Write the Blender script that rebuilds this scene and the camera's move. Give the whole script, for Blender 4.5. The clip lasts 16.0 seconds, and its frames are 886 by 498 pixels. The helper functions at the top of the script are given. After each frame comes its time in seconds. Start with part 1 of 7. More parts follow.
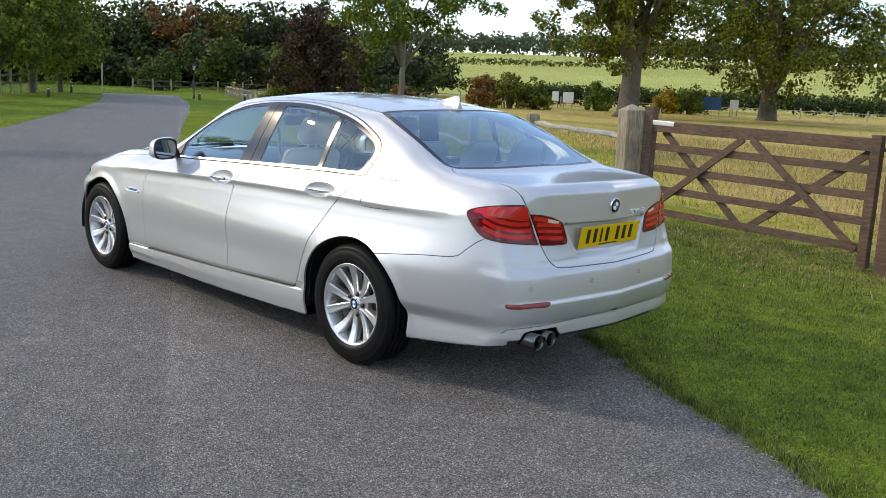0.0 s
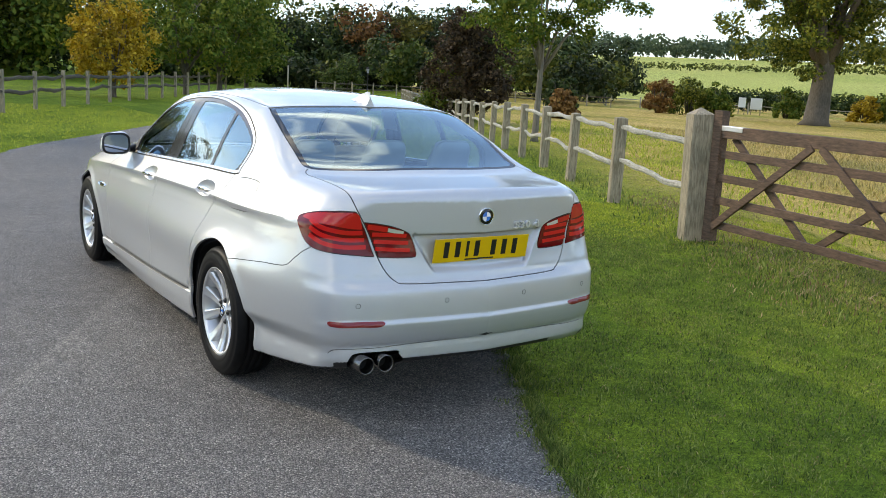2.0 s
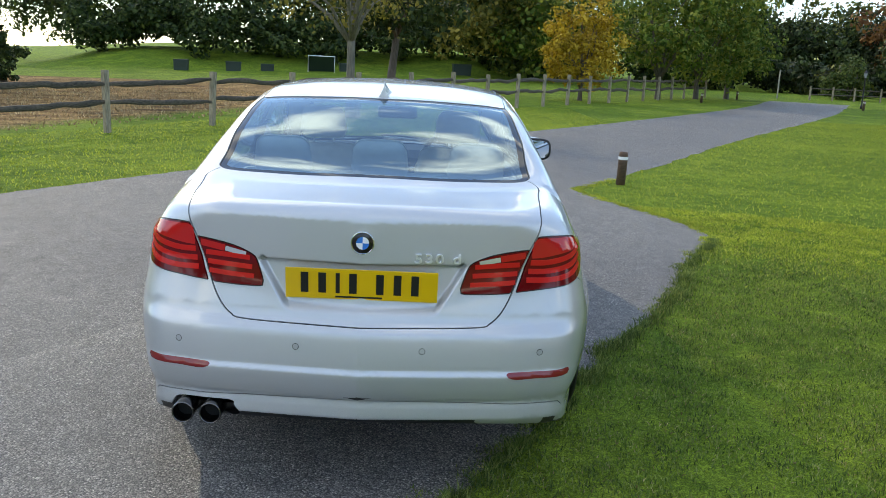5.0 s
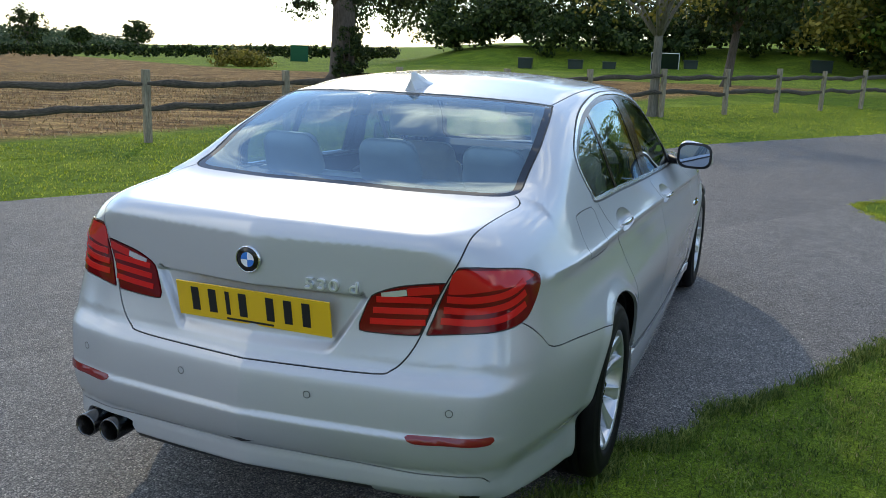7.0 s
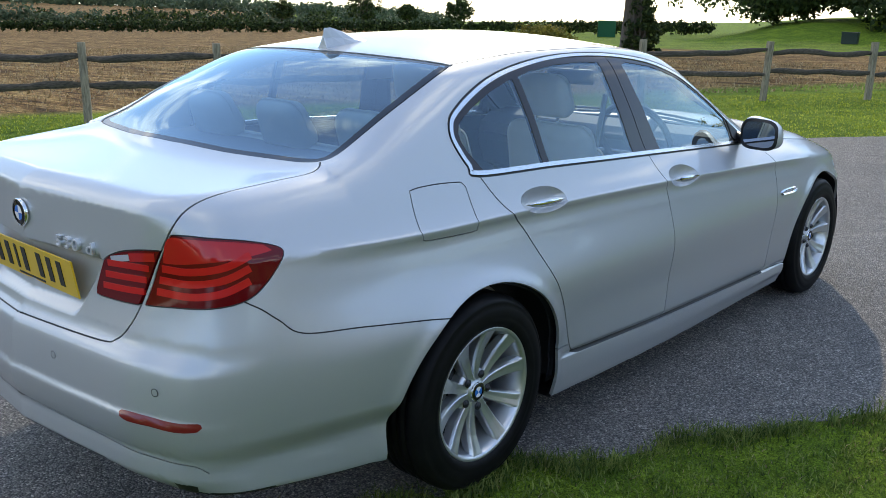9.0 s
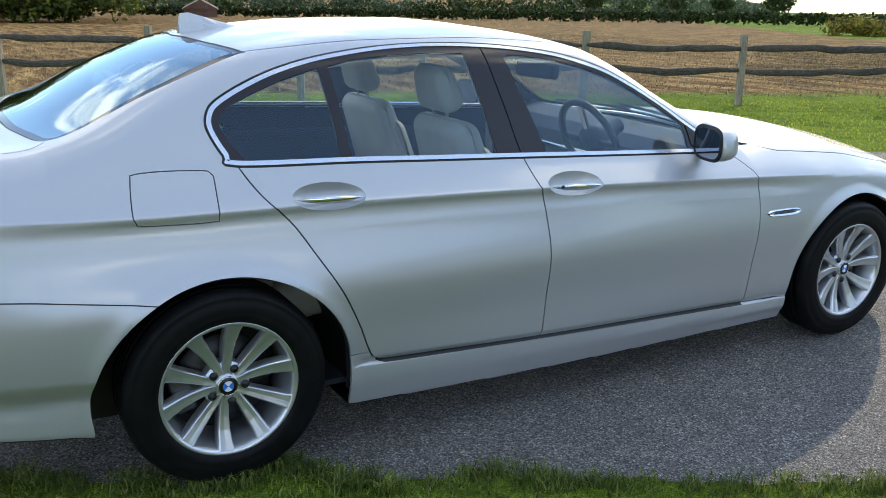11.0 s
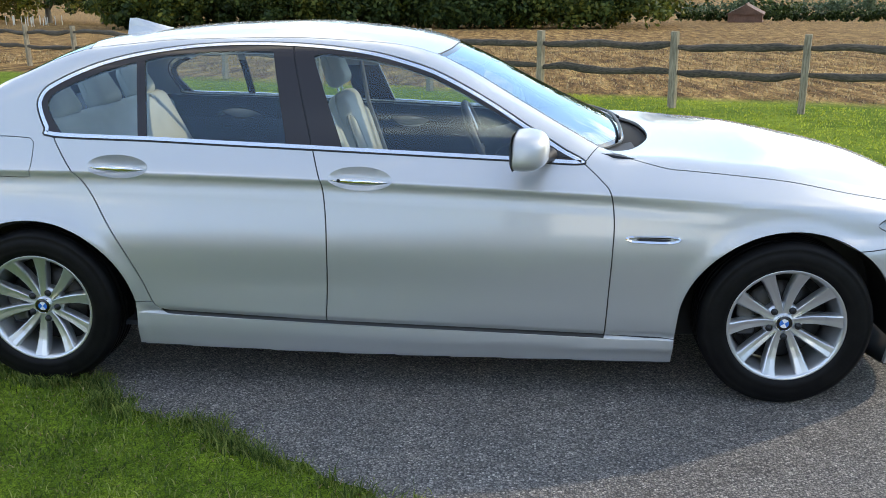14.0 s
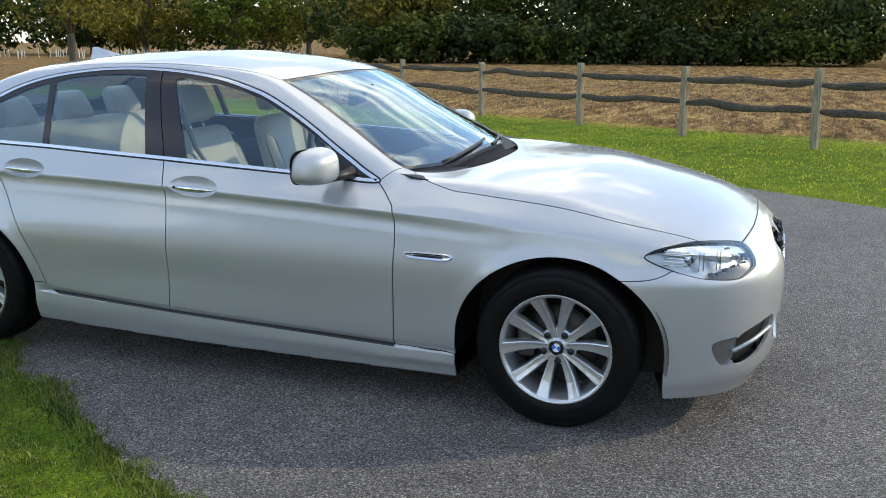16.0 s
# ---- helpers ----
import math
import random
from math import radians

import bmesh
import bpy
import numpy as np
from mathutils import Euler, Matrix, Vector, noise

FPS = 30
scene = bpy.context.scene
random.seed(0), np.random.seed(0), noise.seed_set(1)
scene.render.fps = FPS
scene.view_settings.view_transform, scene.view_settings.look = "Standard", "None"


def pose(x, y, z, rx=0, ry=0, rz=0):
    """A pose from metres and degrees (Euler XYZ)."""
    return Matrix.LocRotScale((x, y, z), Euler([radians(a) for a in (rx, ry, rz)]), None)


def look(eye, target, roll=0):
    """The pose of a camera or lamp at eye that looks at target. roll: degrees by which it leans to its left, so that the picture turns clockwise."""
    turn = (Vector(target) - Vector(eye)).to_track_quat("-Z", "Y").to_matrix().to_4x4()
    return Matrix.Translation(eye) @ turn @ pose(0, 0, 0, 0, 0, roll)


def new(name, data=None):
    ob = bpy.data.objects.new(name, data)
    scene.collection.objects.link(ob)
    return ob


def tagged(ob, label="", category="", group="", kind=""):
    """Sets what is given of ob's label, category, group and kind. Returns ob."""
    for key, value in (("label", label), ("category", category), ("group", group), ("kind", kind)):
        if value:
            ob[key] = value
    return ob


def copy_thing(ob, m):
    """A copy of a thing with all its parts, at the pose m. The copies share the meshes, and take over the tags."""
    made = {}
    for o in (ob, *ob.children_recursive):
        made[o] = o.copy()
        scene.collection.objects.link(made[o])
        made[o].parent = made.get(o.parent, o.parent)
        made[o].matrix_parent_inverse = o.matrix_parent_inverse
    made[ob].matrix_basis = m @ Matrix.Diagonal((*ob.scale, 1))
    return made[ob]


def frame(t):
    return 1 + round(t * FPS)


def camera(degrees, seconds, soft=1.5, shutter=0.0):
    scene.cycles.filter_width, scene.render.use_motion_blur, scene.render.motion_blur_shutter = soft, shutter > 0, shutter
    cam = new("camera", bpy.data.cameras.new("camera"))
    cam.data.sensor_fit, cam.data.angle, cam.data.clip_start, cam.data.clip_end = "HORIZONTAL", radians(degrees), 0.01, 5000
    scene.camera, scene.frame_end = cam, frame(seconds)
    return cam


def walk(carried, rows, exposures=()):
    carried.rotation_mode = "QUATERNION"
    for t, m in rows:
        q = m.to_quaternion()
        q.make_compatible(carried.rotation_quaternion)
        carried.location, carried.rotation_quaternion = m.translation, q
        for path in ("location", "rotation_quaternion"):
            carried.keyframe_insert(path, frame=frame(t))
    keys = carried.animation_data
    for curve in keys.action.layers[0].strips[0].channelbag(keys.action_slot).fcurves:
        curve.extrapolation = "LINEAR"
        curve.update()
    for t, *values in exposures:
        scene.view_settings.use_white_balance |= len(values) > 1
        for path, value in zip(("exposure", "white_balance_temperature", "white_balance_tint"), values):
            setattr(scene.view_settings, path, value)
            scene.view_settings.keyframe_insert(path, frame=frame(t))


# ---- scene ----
cam = camera(52.37, 16.0, soft=0.6)

# seconds, place, yaw, pitch, roll
PATH = [
    (0.0, -3.910, -3.631, 1.527, -45.12, -10.53, -2.70),
    (0.5, -3.540, -3.856, 1.510, -42.52, -10.56, -2.85),
    (1.0, -3.178, -4.055, 1.518, -39.94, -10.53, -2.78),
    (1.5, -2.803, -4.228, 1.540, -36.07, -10.72, -3.00),
    (2.0, -2.370, -4.295, 1.551, -32.74, -10.85, -3.04),
    (2.5, -1.943, -4.365, 1.552, -29.46, -10.89, -3.13),
    (3.0, -1.509, -4.378, 1.550, -24.45, -11.10, -2.93),
    (3.5, -1.100, -4.327, 1.548, -18.52, -11.33, -2.83),
    (4.0, -0.646, -4.318, 1.573, -10.87, -11.78, -2.47),
    (4.2, -0.470, -4.270, 1.574, -8.10, -11.95, -2.45),
    (6.3, 1.098, -3.535, 1.555, 10.96, -12.30, -2.66),
    (6.5, 1.204, -3.453, 1.562, 14.10, -12.60, -2.41),
    (7.0, 1.418, -3.172, 1.575, 21.42, -13.13, -1.98),
    (7.5, 1.693, -2.935, 1.549, 27.03, -13.39, -1.90),
    (8.0, 1.987, -2.669, 1.554, 31.94, -13.84, -1.90),
    (8.5, 2.283, -2.360, 1.530, 36.96, -14.27, -1.76),
    (8.7, 2.383, -2.264, 1.535, 38.63, -14.77, -1.64),
    (10.8, 3.404, -0.910, 1.510, 58.91, -15.25, -1.09),
    (11.0, 3.471, -0.718, 1.562, 60.68, -16.23, -1.44),
    (11.5, 3.718, -0.291, 1.559, 66.41, -16.44, -1.25),
    (12.0, 3.814, 0.163, 1.545, 72.11, -16.56, -0.96),
    (12.5, 3.944, 0.608, 1.551, 77.60, -16.63, -0.66),
    (13.0, 4.023, 1.053, 1.558, 84.59, -16.49, -0.01),
    (13.5, 4.070, 1.481, 1.560, 89.94, -16.41, 0.26),
    (14.0, 4.205, 1.931, 1.578, 94.70, -16.24, 0.30),
    (14.5, 4.200, 2.364, 1.570, 98.86, -15.63, 0.34),
    (15.0, 4.287, 2.838, 1.564, 103.04, -14.94, 0.24),
    (15.5, 4.260, 3.283, 1.555, 107.20, -14.36, 0.36),
    (16.0, 4.132, 3.700, 1.556, 110.12, -14.01, 0.34),
]
walk(cam, [(t, pose(x, y, z, 90 + pitch, roll, yaw)) for t, x, y, z, yaw, pitch, roll in PATH],
     [(0.0, 0.77, 8300, 9), (1.5, 0.86, 8300, 7), (3.5, 1.02, 8100, 4), (4.2, 1.07, 8000, 4), (5.5, 0.80, 7700, 4), (7.0, 0.51, 7500, 5), (8.5, 0.61, 7450, 6),
      (11.0, 0.93, 7950, 5), (12.0, 1.05, 8050, 6), (13.5, 1.20, 8300, 6), (15.0, 0.93, 8400, 5), (16.0, 0.86, 8500, 5)])

# ---- world, sun ----
SUN_YAW, SUN_EL = 31.0, 27.0   # degrees to the left of +y, and up
world = bpy.data.worlds.new("world")
scene.world = world
world.use_nodes = True
wn, wl = world.node_tree.nodes, world.node_tree.links
wn.clear()
w_out = wn.new("ShaderNodeOutputWorld")
w_bg = wn.new("ShaderNodeBackground")
w_bg.inputs["Strength"].default_value = 0.15
sky = wn.new("ShaderNodeTexSky")
sky.sky_type, sky.sun_disc = "NISHITA", False
sky.sun_elevation, sky.sun_rotation = radians(SUN_EL), radians(-SUN_YAW)
sky.dust_density, sky.air_density, sky.ozone_density = 0.08, 1.0, 2.0
w_tc = wn.new("ShaderNodeTexCoord")
w_map = wn.new("ShaderNodeMapping")
w_map.inputs["Scale"].default_value = (1.0, 1.0, 2.4)
w_noise = wn.new("ShaderNodeTexNoise")
w_noise.inputs["Scale"].default_value, w_noise.inputs["Detail"].default_value = 2.3, 9.0
w_noise.inputs["Roughness"].default_value = 0.58
w_ramp = wn.new("ShaderNodeValToRGB")
w_ramp.color_ramp.elements[0].position, w_ramp.color_ramp.elements[1].position = 0.545, 0.66
w_mix = wn.new("ShaderNodeMixRGB")
w_mix.inputs["Color2"].default_value = (12.0, 12.3, 13.0, 1)
wl.new(w_tc.outputs["Generated"], w_map.inputs["Vector"])
wl.new(w_map.outputs["Vector"], w_noise.inputs["Vector"])
wl.new(w_noise.outputs["Fac"], w_ramp.inputs["Fac"])
wl.new(w_ramp.outputs["Color"], w_mix.inputs["Fac"])
w_haze = wn.new("ShaderNodeMixRGB")      # thin high haze
w_haze.blend_type = "ADD"
w_haze.inputs["Fac"].default_value, w_haze.inputs["Color2"].default_value = 1.0, (1.05, 1.50, 2.75, 1)
w_tone = wn.new("ShaderNodeMixRGB")
w_tone.blend_type = "MULTIPLY"
w_tone.inputs["Fac"].default_value, w_tone.inputs["Color2"].default_value = 1.0, (0.70, 0.77, 0.88, 1)
wl.new(sky.outputs["Color"], w_tone.inputs["Color1"])
wl.new(w_tone.outputs["Color"], w_haze.inputs["Color1"])
wl.new(w_haze.outputs["Color"], w_mix.inputs["Color1"])
wl.new(w_mix.outputs["Color"], w_bg.inputs["Color"])
wl.new(w_bg.outputs["Background"], w_out.inputs["Surface"])

sun_dir = Vector((-math.sin(radians(SUN_YAW)) * math.cos(radians(SUN_EL)), math.cos(radians(SUN_YAW)) * math.cos(radians(SUN_EL)), math.sin(radians(SUN_EL))))
sun = new("sun", bpy.data.lights.new("sun", "SUN"))
sun.data.energy, sun.data.angle, sun.data.color = 1.2, radians(0.6), (1.0, 0.91, 0.78)
sun.matrix_world = look(sun_dir * 60, (0, 0, 0))

# ---- materials ----
def mat(name, color=(0.5, 0.5, 0.5), rough=0.5, metal=0.0, **extra):
    """A Principled material; returns it with its nodes, links and shader."""
    m = bpy.data.materials.new(name)
    m.use_nodes = True
    n, l = m.node_tree.nodes, m.node_tree.links
    b = n["Principled BSDF"]
    b.inputs["Base Color"].default_value = (*color, 1)
    b.inputs["Roughness"].default_value, b.inputs["Metallic"].default_value = rough, metal
    for k, v in extra.items():
        b.inputs[k.replace("_", " ")].default_value = v
    return m, n, l, b


def noise_node(n, l, scale, detail=4.0, rough=0.55, coord="Object", stretch=None):
    tc = n.new("ShaderNodeTexCoord")
    t = n.new("ShaderNodeTexNoise")
    t.inputs["Scale"].default_value, t.inputs["Detail"].default_value, t.inputs["Roughness"].default_value = scale, detail, rough
    if stretch:
        mp = n.new("ShaderNodeMapping")
        mp.inputs["Scale"].default_value = stretch
        l.new(tc.outputs[coord], mp.inputs["Vector"])
        l.new(mp.outputs["Vector"], t.inputs["Vector"])
    else:
        l.new(tc.outputs[coord], t.inputs["Vector"])
    return t


def ramp_node(n, l, source, stops):
    r = n.new("ShaderNodeValToRGB")
    e = r.color_ramp.elements
    while len(e) < len(stops):
        e.new(0.5)
    for k, (at, c) in enumerate(stops):
        e[k].position, e[k].color = at, (*c, 1)
    l.new(source, r.inputs["Fac"])
    return r


def mix_node(n, l, kind, fac, a, b):
    m = n.new("ShaderNodeMixRGB")
    m.blend_type = kind
    for sock, v in zip(m.inputs, (fac, a, b)):
        if isinstance(v, (int, float)):
            sock.default_value = v
        elif isinstance(v, tuple):
            sock.default_value = (*v, 1)
        else:
            l.new(v, sock)
    return m


def bump_node(n, l, b, height, strength, distance):
    bp = n.new("ShaderNodeBump")
    bp.inputs["Strength"].default_value, bp.inputs["Distance"].default_value = strength, distance
    l.new(height, bp.inputs["Height"])
    l.new(bp.outputs["Normal"], b.inputs["Normal"])
    return bp


def make_tarmac():
    m, n, l, b = mat("tarmac", rough=0.70)
    fine = noise_node(n, l, 330, 3, 0.7)
    chips = n.new("ShaderNodeTexVoronoi")
    chips.inputs["Scale"].default_value = 140
    tc = n.new("ShaderNodeTexCoord")
    l.new(tc.outputs["Object"], chips.inputs["Vector"])
    big = noise_node(n, l, 0.55, 5, 0.6)
    mid = noise_node(n, l, 6, 5, 0.7)
    stone = ramp_node(n, l, chips.outputs["Color"], [(0.0, (0.075, 0.071, 0.069)), (0.5, (0.215, 0.203, 0.192)), (0.80, (0.37, 0.35, 0.326)), (1.0, (0.74, 0.70, 0.65))])
    patch = ramp_node(n, l, big.outputs["Fac"], [(0.3, (0.82, 0.82, 0.84)), (0.7, (1.12, 1.1, 1.07))])
    c1 = mix_node(n, l, "MULTIPLY", 1.0, stone.outputs["Color"], patch.outputs["Color"])
    p2 = ramp_node(n, l, mid.outputs["Fac"], [(0.35, (0.8, 0.8, 0.8)), (0.65, (1.1, 1.1, 1.1))])
    c2 = mix_node(n, l, "MULTIPLY", 1.0, c1.outputs["Color"], p2.outputs["Color"])
    # tar between the stones, with the shade of the gaps put into its colour
    gap = ramp_node(n, l, chips.outputs["Distance"], [(0.25, (1.12, 1.10, 1.06)), (0.52, (0.85, 0.84, 0.82)), (0.75, (0.30, 0.30, 0.30))])
    c3 = mix_node(n, l, "MULTIPLY", 1.0, c2.outputs["Color"], gap.outputs["Color"])
    # single pale stones
    pale = n.new("ShaderNodeTexVoronoi")
    pale.inputs["Scale"].default_value = 62
    l.new(tc.outputs["Object"], pale.inputs["Vector"])
    spot = ramp_node(n, l, pale.outputs["Distance"], [(0.08, (1, 1, 1)), (0.15, (0, 0, 0))])
    rare = ramp_node(n, l, pale.outputs["Color"], [(0.62, (0, 0, 0)), (0.70, (1, 1, 1))])
    sel = mix_node(n, l, "MULTIPLY", 1.0, spot.outputs["Color"], rare.outputs["Color"])
    c3 = mix_node(n, l, "MIX", sel.outputs["Color"], c3.outputs["Color"], (0.62, 0.58, 0.53))
    # an older, darker lane beside a seam that runs along the drive
    lane = n.new("ShaderNodeVectorMath")
    lane.operation = "DOT_PRODUCT"
    lane.inputs[1].default_value = (-0.873, 0.488, 0)
    l.new(tc.outputs["Object"], lane.inputs[0])
    wander = n.new("ShaderNodeMath")
    wander.operation = "MULTIPLY_ADD"
    l.new(mid.outputs["Fac"], wander.inputs[0])
    wander.inputs[1].default_value = 0.10
    l.new(lane.outputs["Value"], wander.inputs[2])
    seam = n.new("ShaderNodeMapRange")
    seam.inputs["From Min"].default_value, seam.inputs["From Max"].default_value = 1.70, 1.80
    l.new(wander.outputs["Value"], seam.inputs["Value"])
    worn = ramp_node(n, l, seam.outputs["Result"], [(0.0, (1, 1, 1)), (0.45, (1.12, 1.12, 1.1)), (1.0, (0.86, 0.86, 0.87))])
    c3 = mix_node(n, l, "MULTIPLY", 1.0, c3.outputs["Color"], worn.outputs["Color"])
    l.new(c3.outputs["Color"], b.inputs["Base Color"])
    hump = ramp_node(n, l, chips.outputs["Distance"], [(0.0, (1, 1, 1)), (0.8, (0, 0, 0))])
    h = mix_node(n, l, "ADD", 0.35, hump.outputs["Color"], fine.outputs["Fac"])
    bump_node(n, l, b, h.outputs["Color"], 1.0, 0.009)
    return m


def make_turf():
    """Mown lawn by the drive, brown stubble beyond the rail fence, dry meadow and crops beyond the other one."""
    m, n, l, b = mat("turf", rough=0.95, Specular_IOR_Level=0.08)
    big = noise_node(n, l, 0.30, 5, 0.6)
    fine = noise_node(n, l, 45, 4, 0.7)
    lawn = ramp_node(n, l, big.outputs["Fac"], [(0.3, (0.120, 0.19, 0.024)), (0.5, (0.208, 0.295, 0.036)), (0.72, (0.32, 0.39, 0.058))])
    tc = n.new("ShaderNodeTexCoord")
    wob = noise_node(n, l, 0.5, 3, 0.6)

    def beyond(px, py, nx, ny, soft=0.3, wobble=1.6):
        """1 on the side of the line through p that the normal points to."""
        d = n.new("ShaderNodeVectorMath")
        d.operation = "DOT_PRODUCT"
        d.inputs[1].default_value = (nx, ny, 0)
        l.new(tc.outputs["Object"], d.inputs[0])
        a = n.new("ShaderNodeMath")
        a.operation = "MULTIPLY_ADD"
        l.new(wob.outputs["Fac"], a.inputs[0])
        a.inputs[1].default_value = wobble
        l.new(d.outputs["Value"], a.inputs[2])
        r = n.new("ShaderNodeMapRange")
        c = px * nx + py * ny + wobble * 0.5
        r.inputs["From Min"].default_value, r.inputs["From Max"].default_value = c - soft, c + soft
        l.new(a.outputs["Value"], r.inputs["Value"])
        return r.outputs["Result"]

    def both(a, c):
        k = n.new("ShaderNodeMath")
        k.operation = "MULTIPLY"
        l.new(a, k.inputs[0])
        l.new(c, k.inputs[1])
        return k.outputs["Value"]

    furrow = noise_node(n, l, 1.1, 6, 0.75, stretch=(0.5, 2.6, 1.0))
    clod = noise_node(n, l, 14, 4, 0.7)
    soil = ramp_node(n, l, furrow.outputs["Fac"], [(0.36, (0.06, 0.033, 0.019)), (0.49, (0.25, 0.145, 0.075)), (0.63, (0.54, 0.365, 0.195))])
    soil2 = mix_node(n, l, "MULTIPLY", 0.8, soil.outputs["Color"], ramp_node(n, l, clod.outputs["Fac"], [(0.35, (0.45, 0.42, 0.4)), (0.65, (1.3, 1.25, 1.15))]).outputs["Color"])
    dry = ramp_node(n, l, noise_node(n, l, 0.16, 6, 0.7, stretch=(1.0, 0.45, 1.0)).outputs["Fac"], [(0.36, (0.28, 0.29, 0.07)), (0.46, (0.47, 0.38, 0.13)), (0.58, (0.62, 0.45, 0.21)), (0.75, (0.50, 0.45, 0.14))])
    crop = ramp_node(n, l, noise_node(n, l, 0.012, 4, 0.5).outputs["Fac"], [(0.35, (0.38, 0.42, 0.14)), (0.65, (0.50, 0.50, 0.20))])
    west = both(beyond(-10.4, 4.8, -0.90, 0.42), beyond(-13, 0, -0.93, 0.36, 0.5))
    either = n.new("ShaderNodeMath")
    either.operation = "MAXIMUM"
    l.new(beyond(-18, 43.5, -0.2, -0.98, 0.5), either.inputs[0])
    l.new(beyond(-66, 72, -0.6, -0.8, 0.5), either.inputs[1])
    west = both(west, either.outputs["Value"])
    # moister, darker patches strewn over the lawn
    moist = ramp_node(n, l, noise_node(n, l, 0.8, 4, 0.6).outputs["Fac"], [(0.42, (0.15, 0.15, 0.15)), (0.62, (0.85, 0.85, 0.85))])
    damp = ramp_node(n, l, noise_node(n, l, 4.0, 5, 0.7).outputs["Fac"], [(0.35, (0.070, 0.130, 0.019)), (0.55, (0.140, 0.225, 0.028)), (0.72, (0.24, 0.29, 0.050))])
    lawn = mix_node(n, l, "MIX", moist.outputs["Color"], damp.outputs["Color"], lawn.outputs["Color"])
    c = mix_node(n, l, "MIX", west, lawn.outputs["Color"], soil2.outputs["Color"])
    east = beyond(9.2, 8.2, 0.89, -0.46, 1.2, 2.5)
    c = mix_node(n, l, "MIX", east, c.outputs["Color"], dry.outputs["Color"])
    c = mix_node(n, l, "MIX", beyond(98, 0, 1.0, 0.25, 1.0, 2.0), c.outputs["Color"], crop.outputs["Color"])
    f = ramp_node(n, l, fine.outputs["Fac"], [(0.3, (0.52, 0.53, 0.48)), (0.7, (1.30, 1.29, 1.16))])
    mottle = ramp_node(n, l, noise_node(n, l, 7.0, 6, 0.72).outputs["Fac"], [(0.33, (0.68, 0.72, 0.62)), (0.66, (1.24, 1.20, 1.12))])
    c = mix_node(n, l, "MULTIPLY", 1.0, c.outputs["Color"], mottle.outputs["Color"])
    c = mix_node(n, l, "MULTIPLY", 1.0, c.outputs["Color"], f.outputs["Color"])
    tiny = noise_node(n, l, 150, 3, 0.75)
    f2 = ramp_node(n, l, tiny.outputs["Fac"], [(0.36, (0.35, 0.36, 0.34)), (0.64, (1.45, 1.42, 1.3))])
    c = mix_node(n, l, "MULTIPLY", 1.0, c.outputs["Color"], f2.outputs["Color"])
    l.new(c.outputs["Color"], b.inputs["Base Color"])
    h = mix_node(n, l, "MIX", west, fine.outputs["Fac"], clod.outputs["Fac"])
    bump_node(n, l, b, h.outputs["Color"], 0.8, 0.05)
    return m


def make_wood(name, dark, light, scale=1.0, run=(6, 6, 0.7)):
    m, n, l, b = mat(name, rough=0.85)
    grain = noise_node(n, l, 9 * scale, 6, 0.65, stretch=run)
    blot = noise_node(n, l, 1.6 * scale, 4, 0.6)
    g = ramp_node(n, l, grain.outputs["Fac"], [(0.3, dark), (0.72, light)])
    s = ramp_node(n, l, blot.outputs["Fac"], [(0.35, (0.7, 0.72, 0.68)), (0.7, (1.15, 1.12, 1.05))])
    c = mix_node(n, l, "MULTIPLY", 1.0, g.outputs["Color"], s.outputs["Color"])
    l.new(c.outputs["Color"], b.inputs["Base Color"])
    bump_node(n, l, b, grain.outputs["Fac"], 0.7, 0.008)
    return m


def make_leaf(name, low, mid, high, clump=0.5, strong=0.7, glow=0.30):
    m, n, l, b = mat(name, rough=0.6, Specular_IOR_Level=0.15)
    geo = n.new("ShaderNodeNewGeometry")
    big = noise_node(n, l, clump, 4, 0.65)
    a = ramp_node(n, l, geo.outputs["Random Per Island"], [(0.0, low), (0.5, mid), (1.0, high)])
    s = ramp_node(n, l, big.outputs["Fac"], [(0.32, (strong, strong * 1.05, strong * 1.05)), (0.68, (1.9 - strong, 1.85 - strong, 1.7 - strong))])
    c = mix_node(n, l, "MULTIPLY", 1.0, a.outputs["Color"], s.outputs["Color"])
    l.new(c.outputs["Color"], b.inputs["Base Color"])
    tr = n.new("ShaderNodeBsdfTranslucent")
    l.new(c.outputs["Color"], tr.inputs["Color"])
    ms = n.new("ShaderNodeMixShader")
    ms.inputs["Fac"].default_value = glow
    l.new(b.outputs["BSDF"], ms.inputs[1])
    l.new(tr.outputs["BSDF"], ms.inputs[2])
    l.new(ms.outputs["Shader"], n["Material Output"].inputs["Surface"])
    return m


def make_paint():
    m, n, l, b = mat("silver_paint", (0.55, 0.56, 0.57), 0.46, 0.58, Coat_Weight=1.0, Coat_Roughness=0.06)
    fl = noise_node(n, l, 900, 2, 0.6)
    r = ramp_node(n, l, fl.outputs["Fac"], [(0.3, (0.455, 0.467, 0.472)), (0.7, (0.555, 0.567, 0.572))])
    l.new(r.outputs["Color"], b.inputs["Base Color"])
    return m


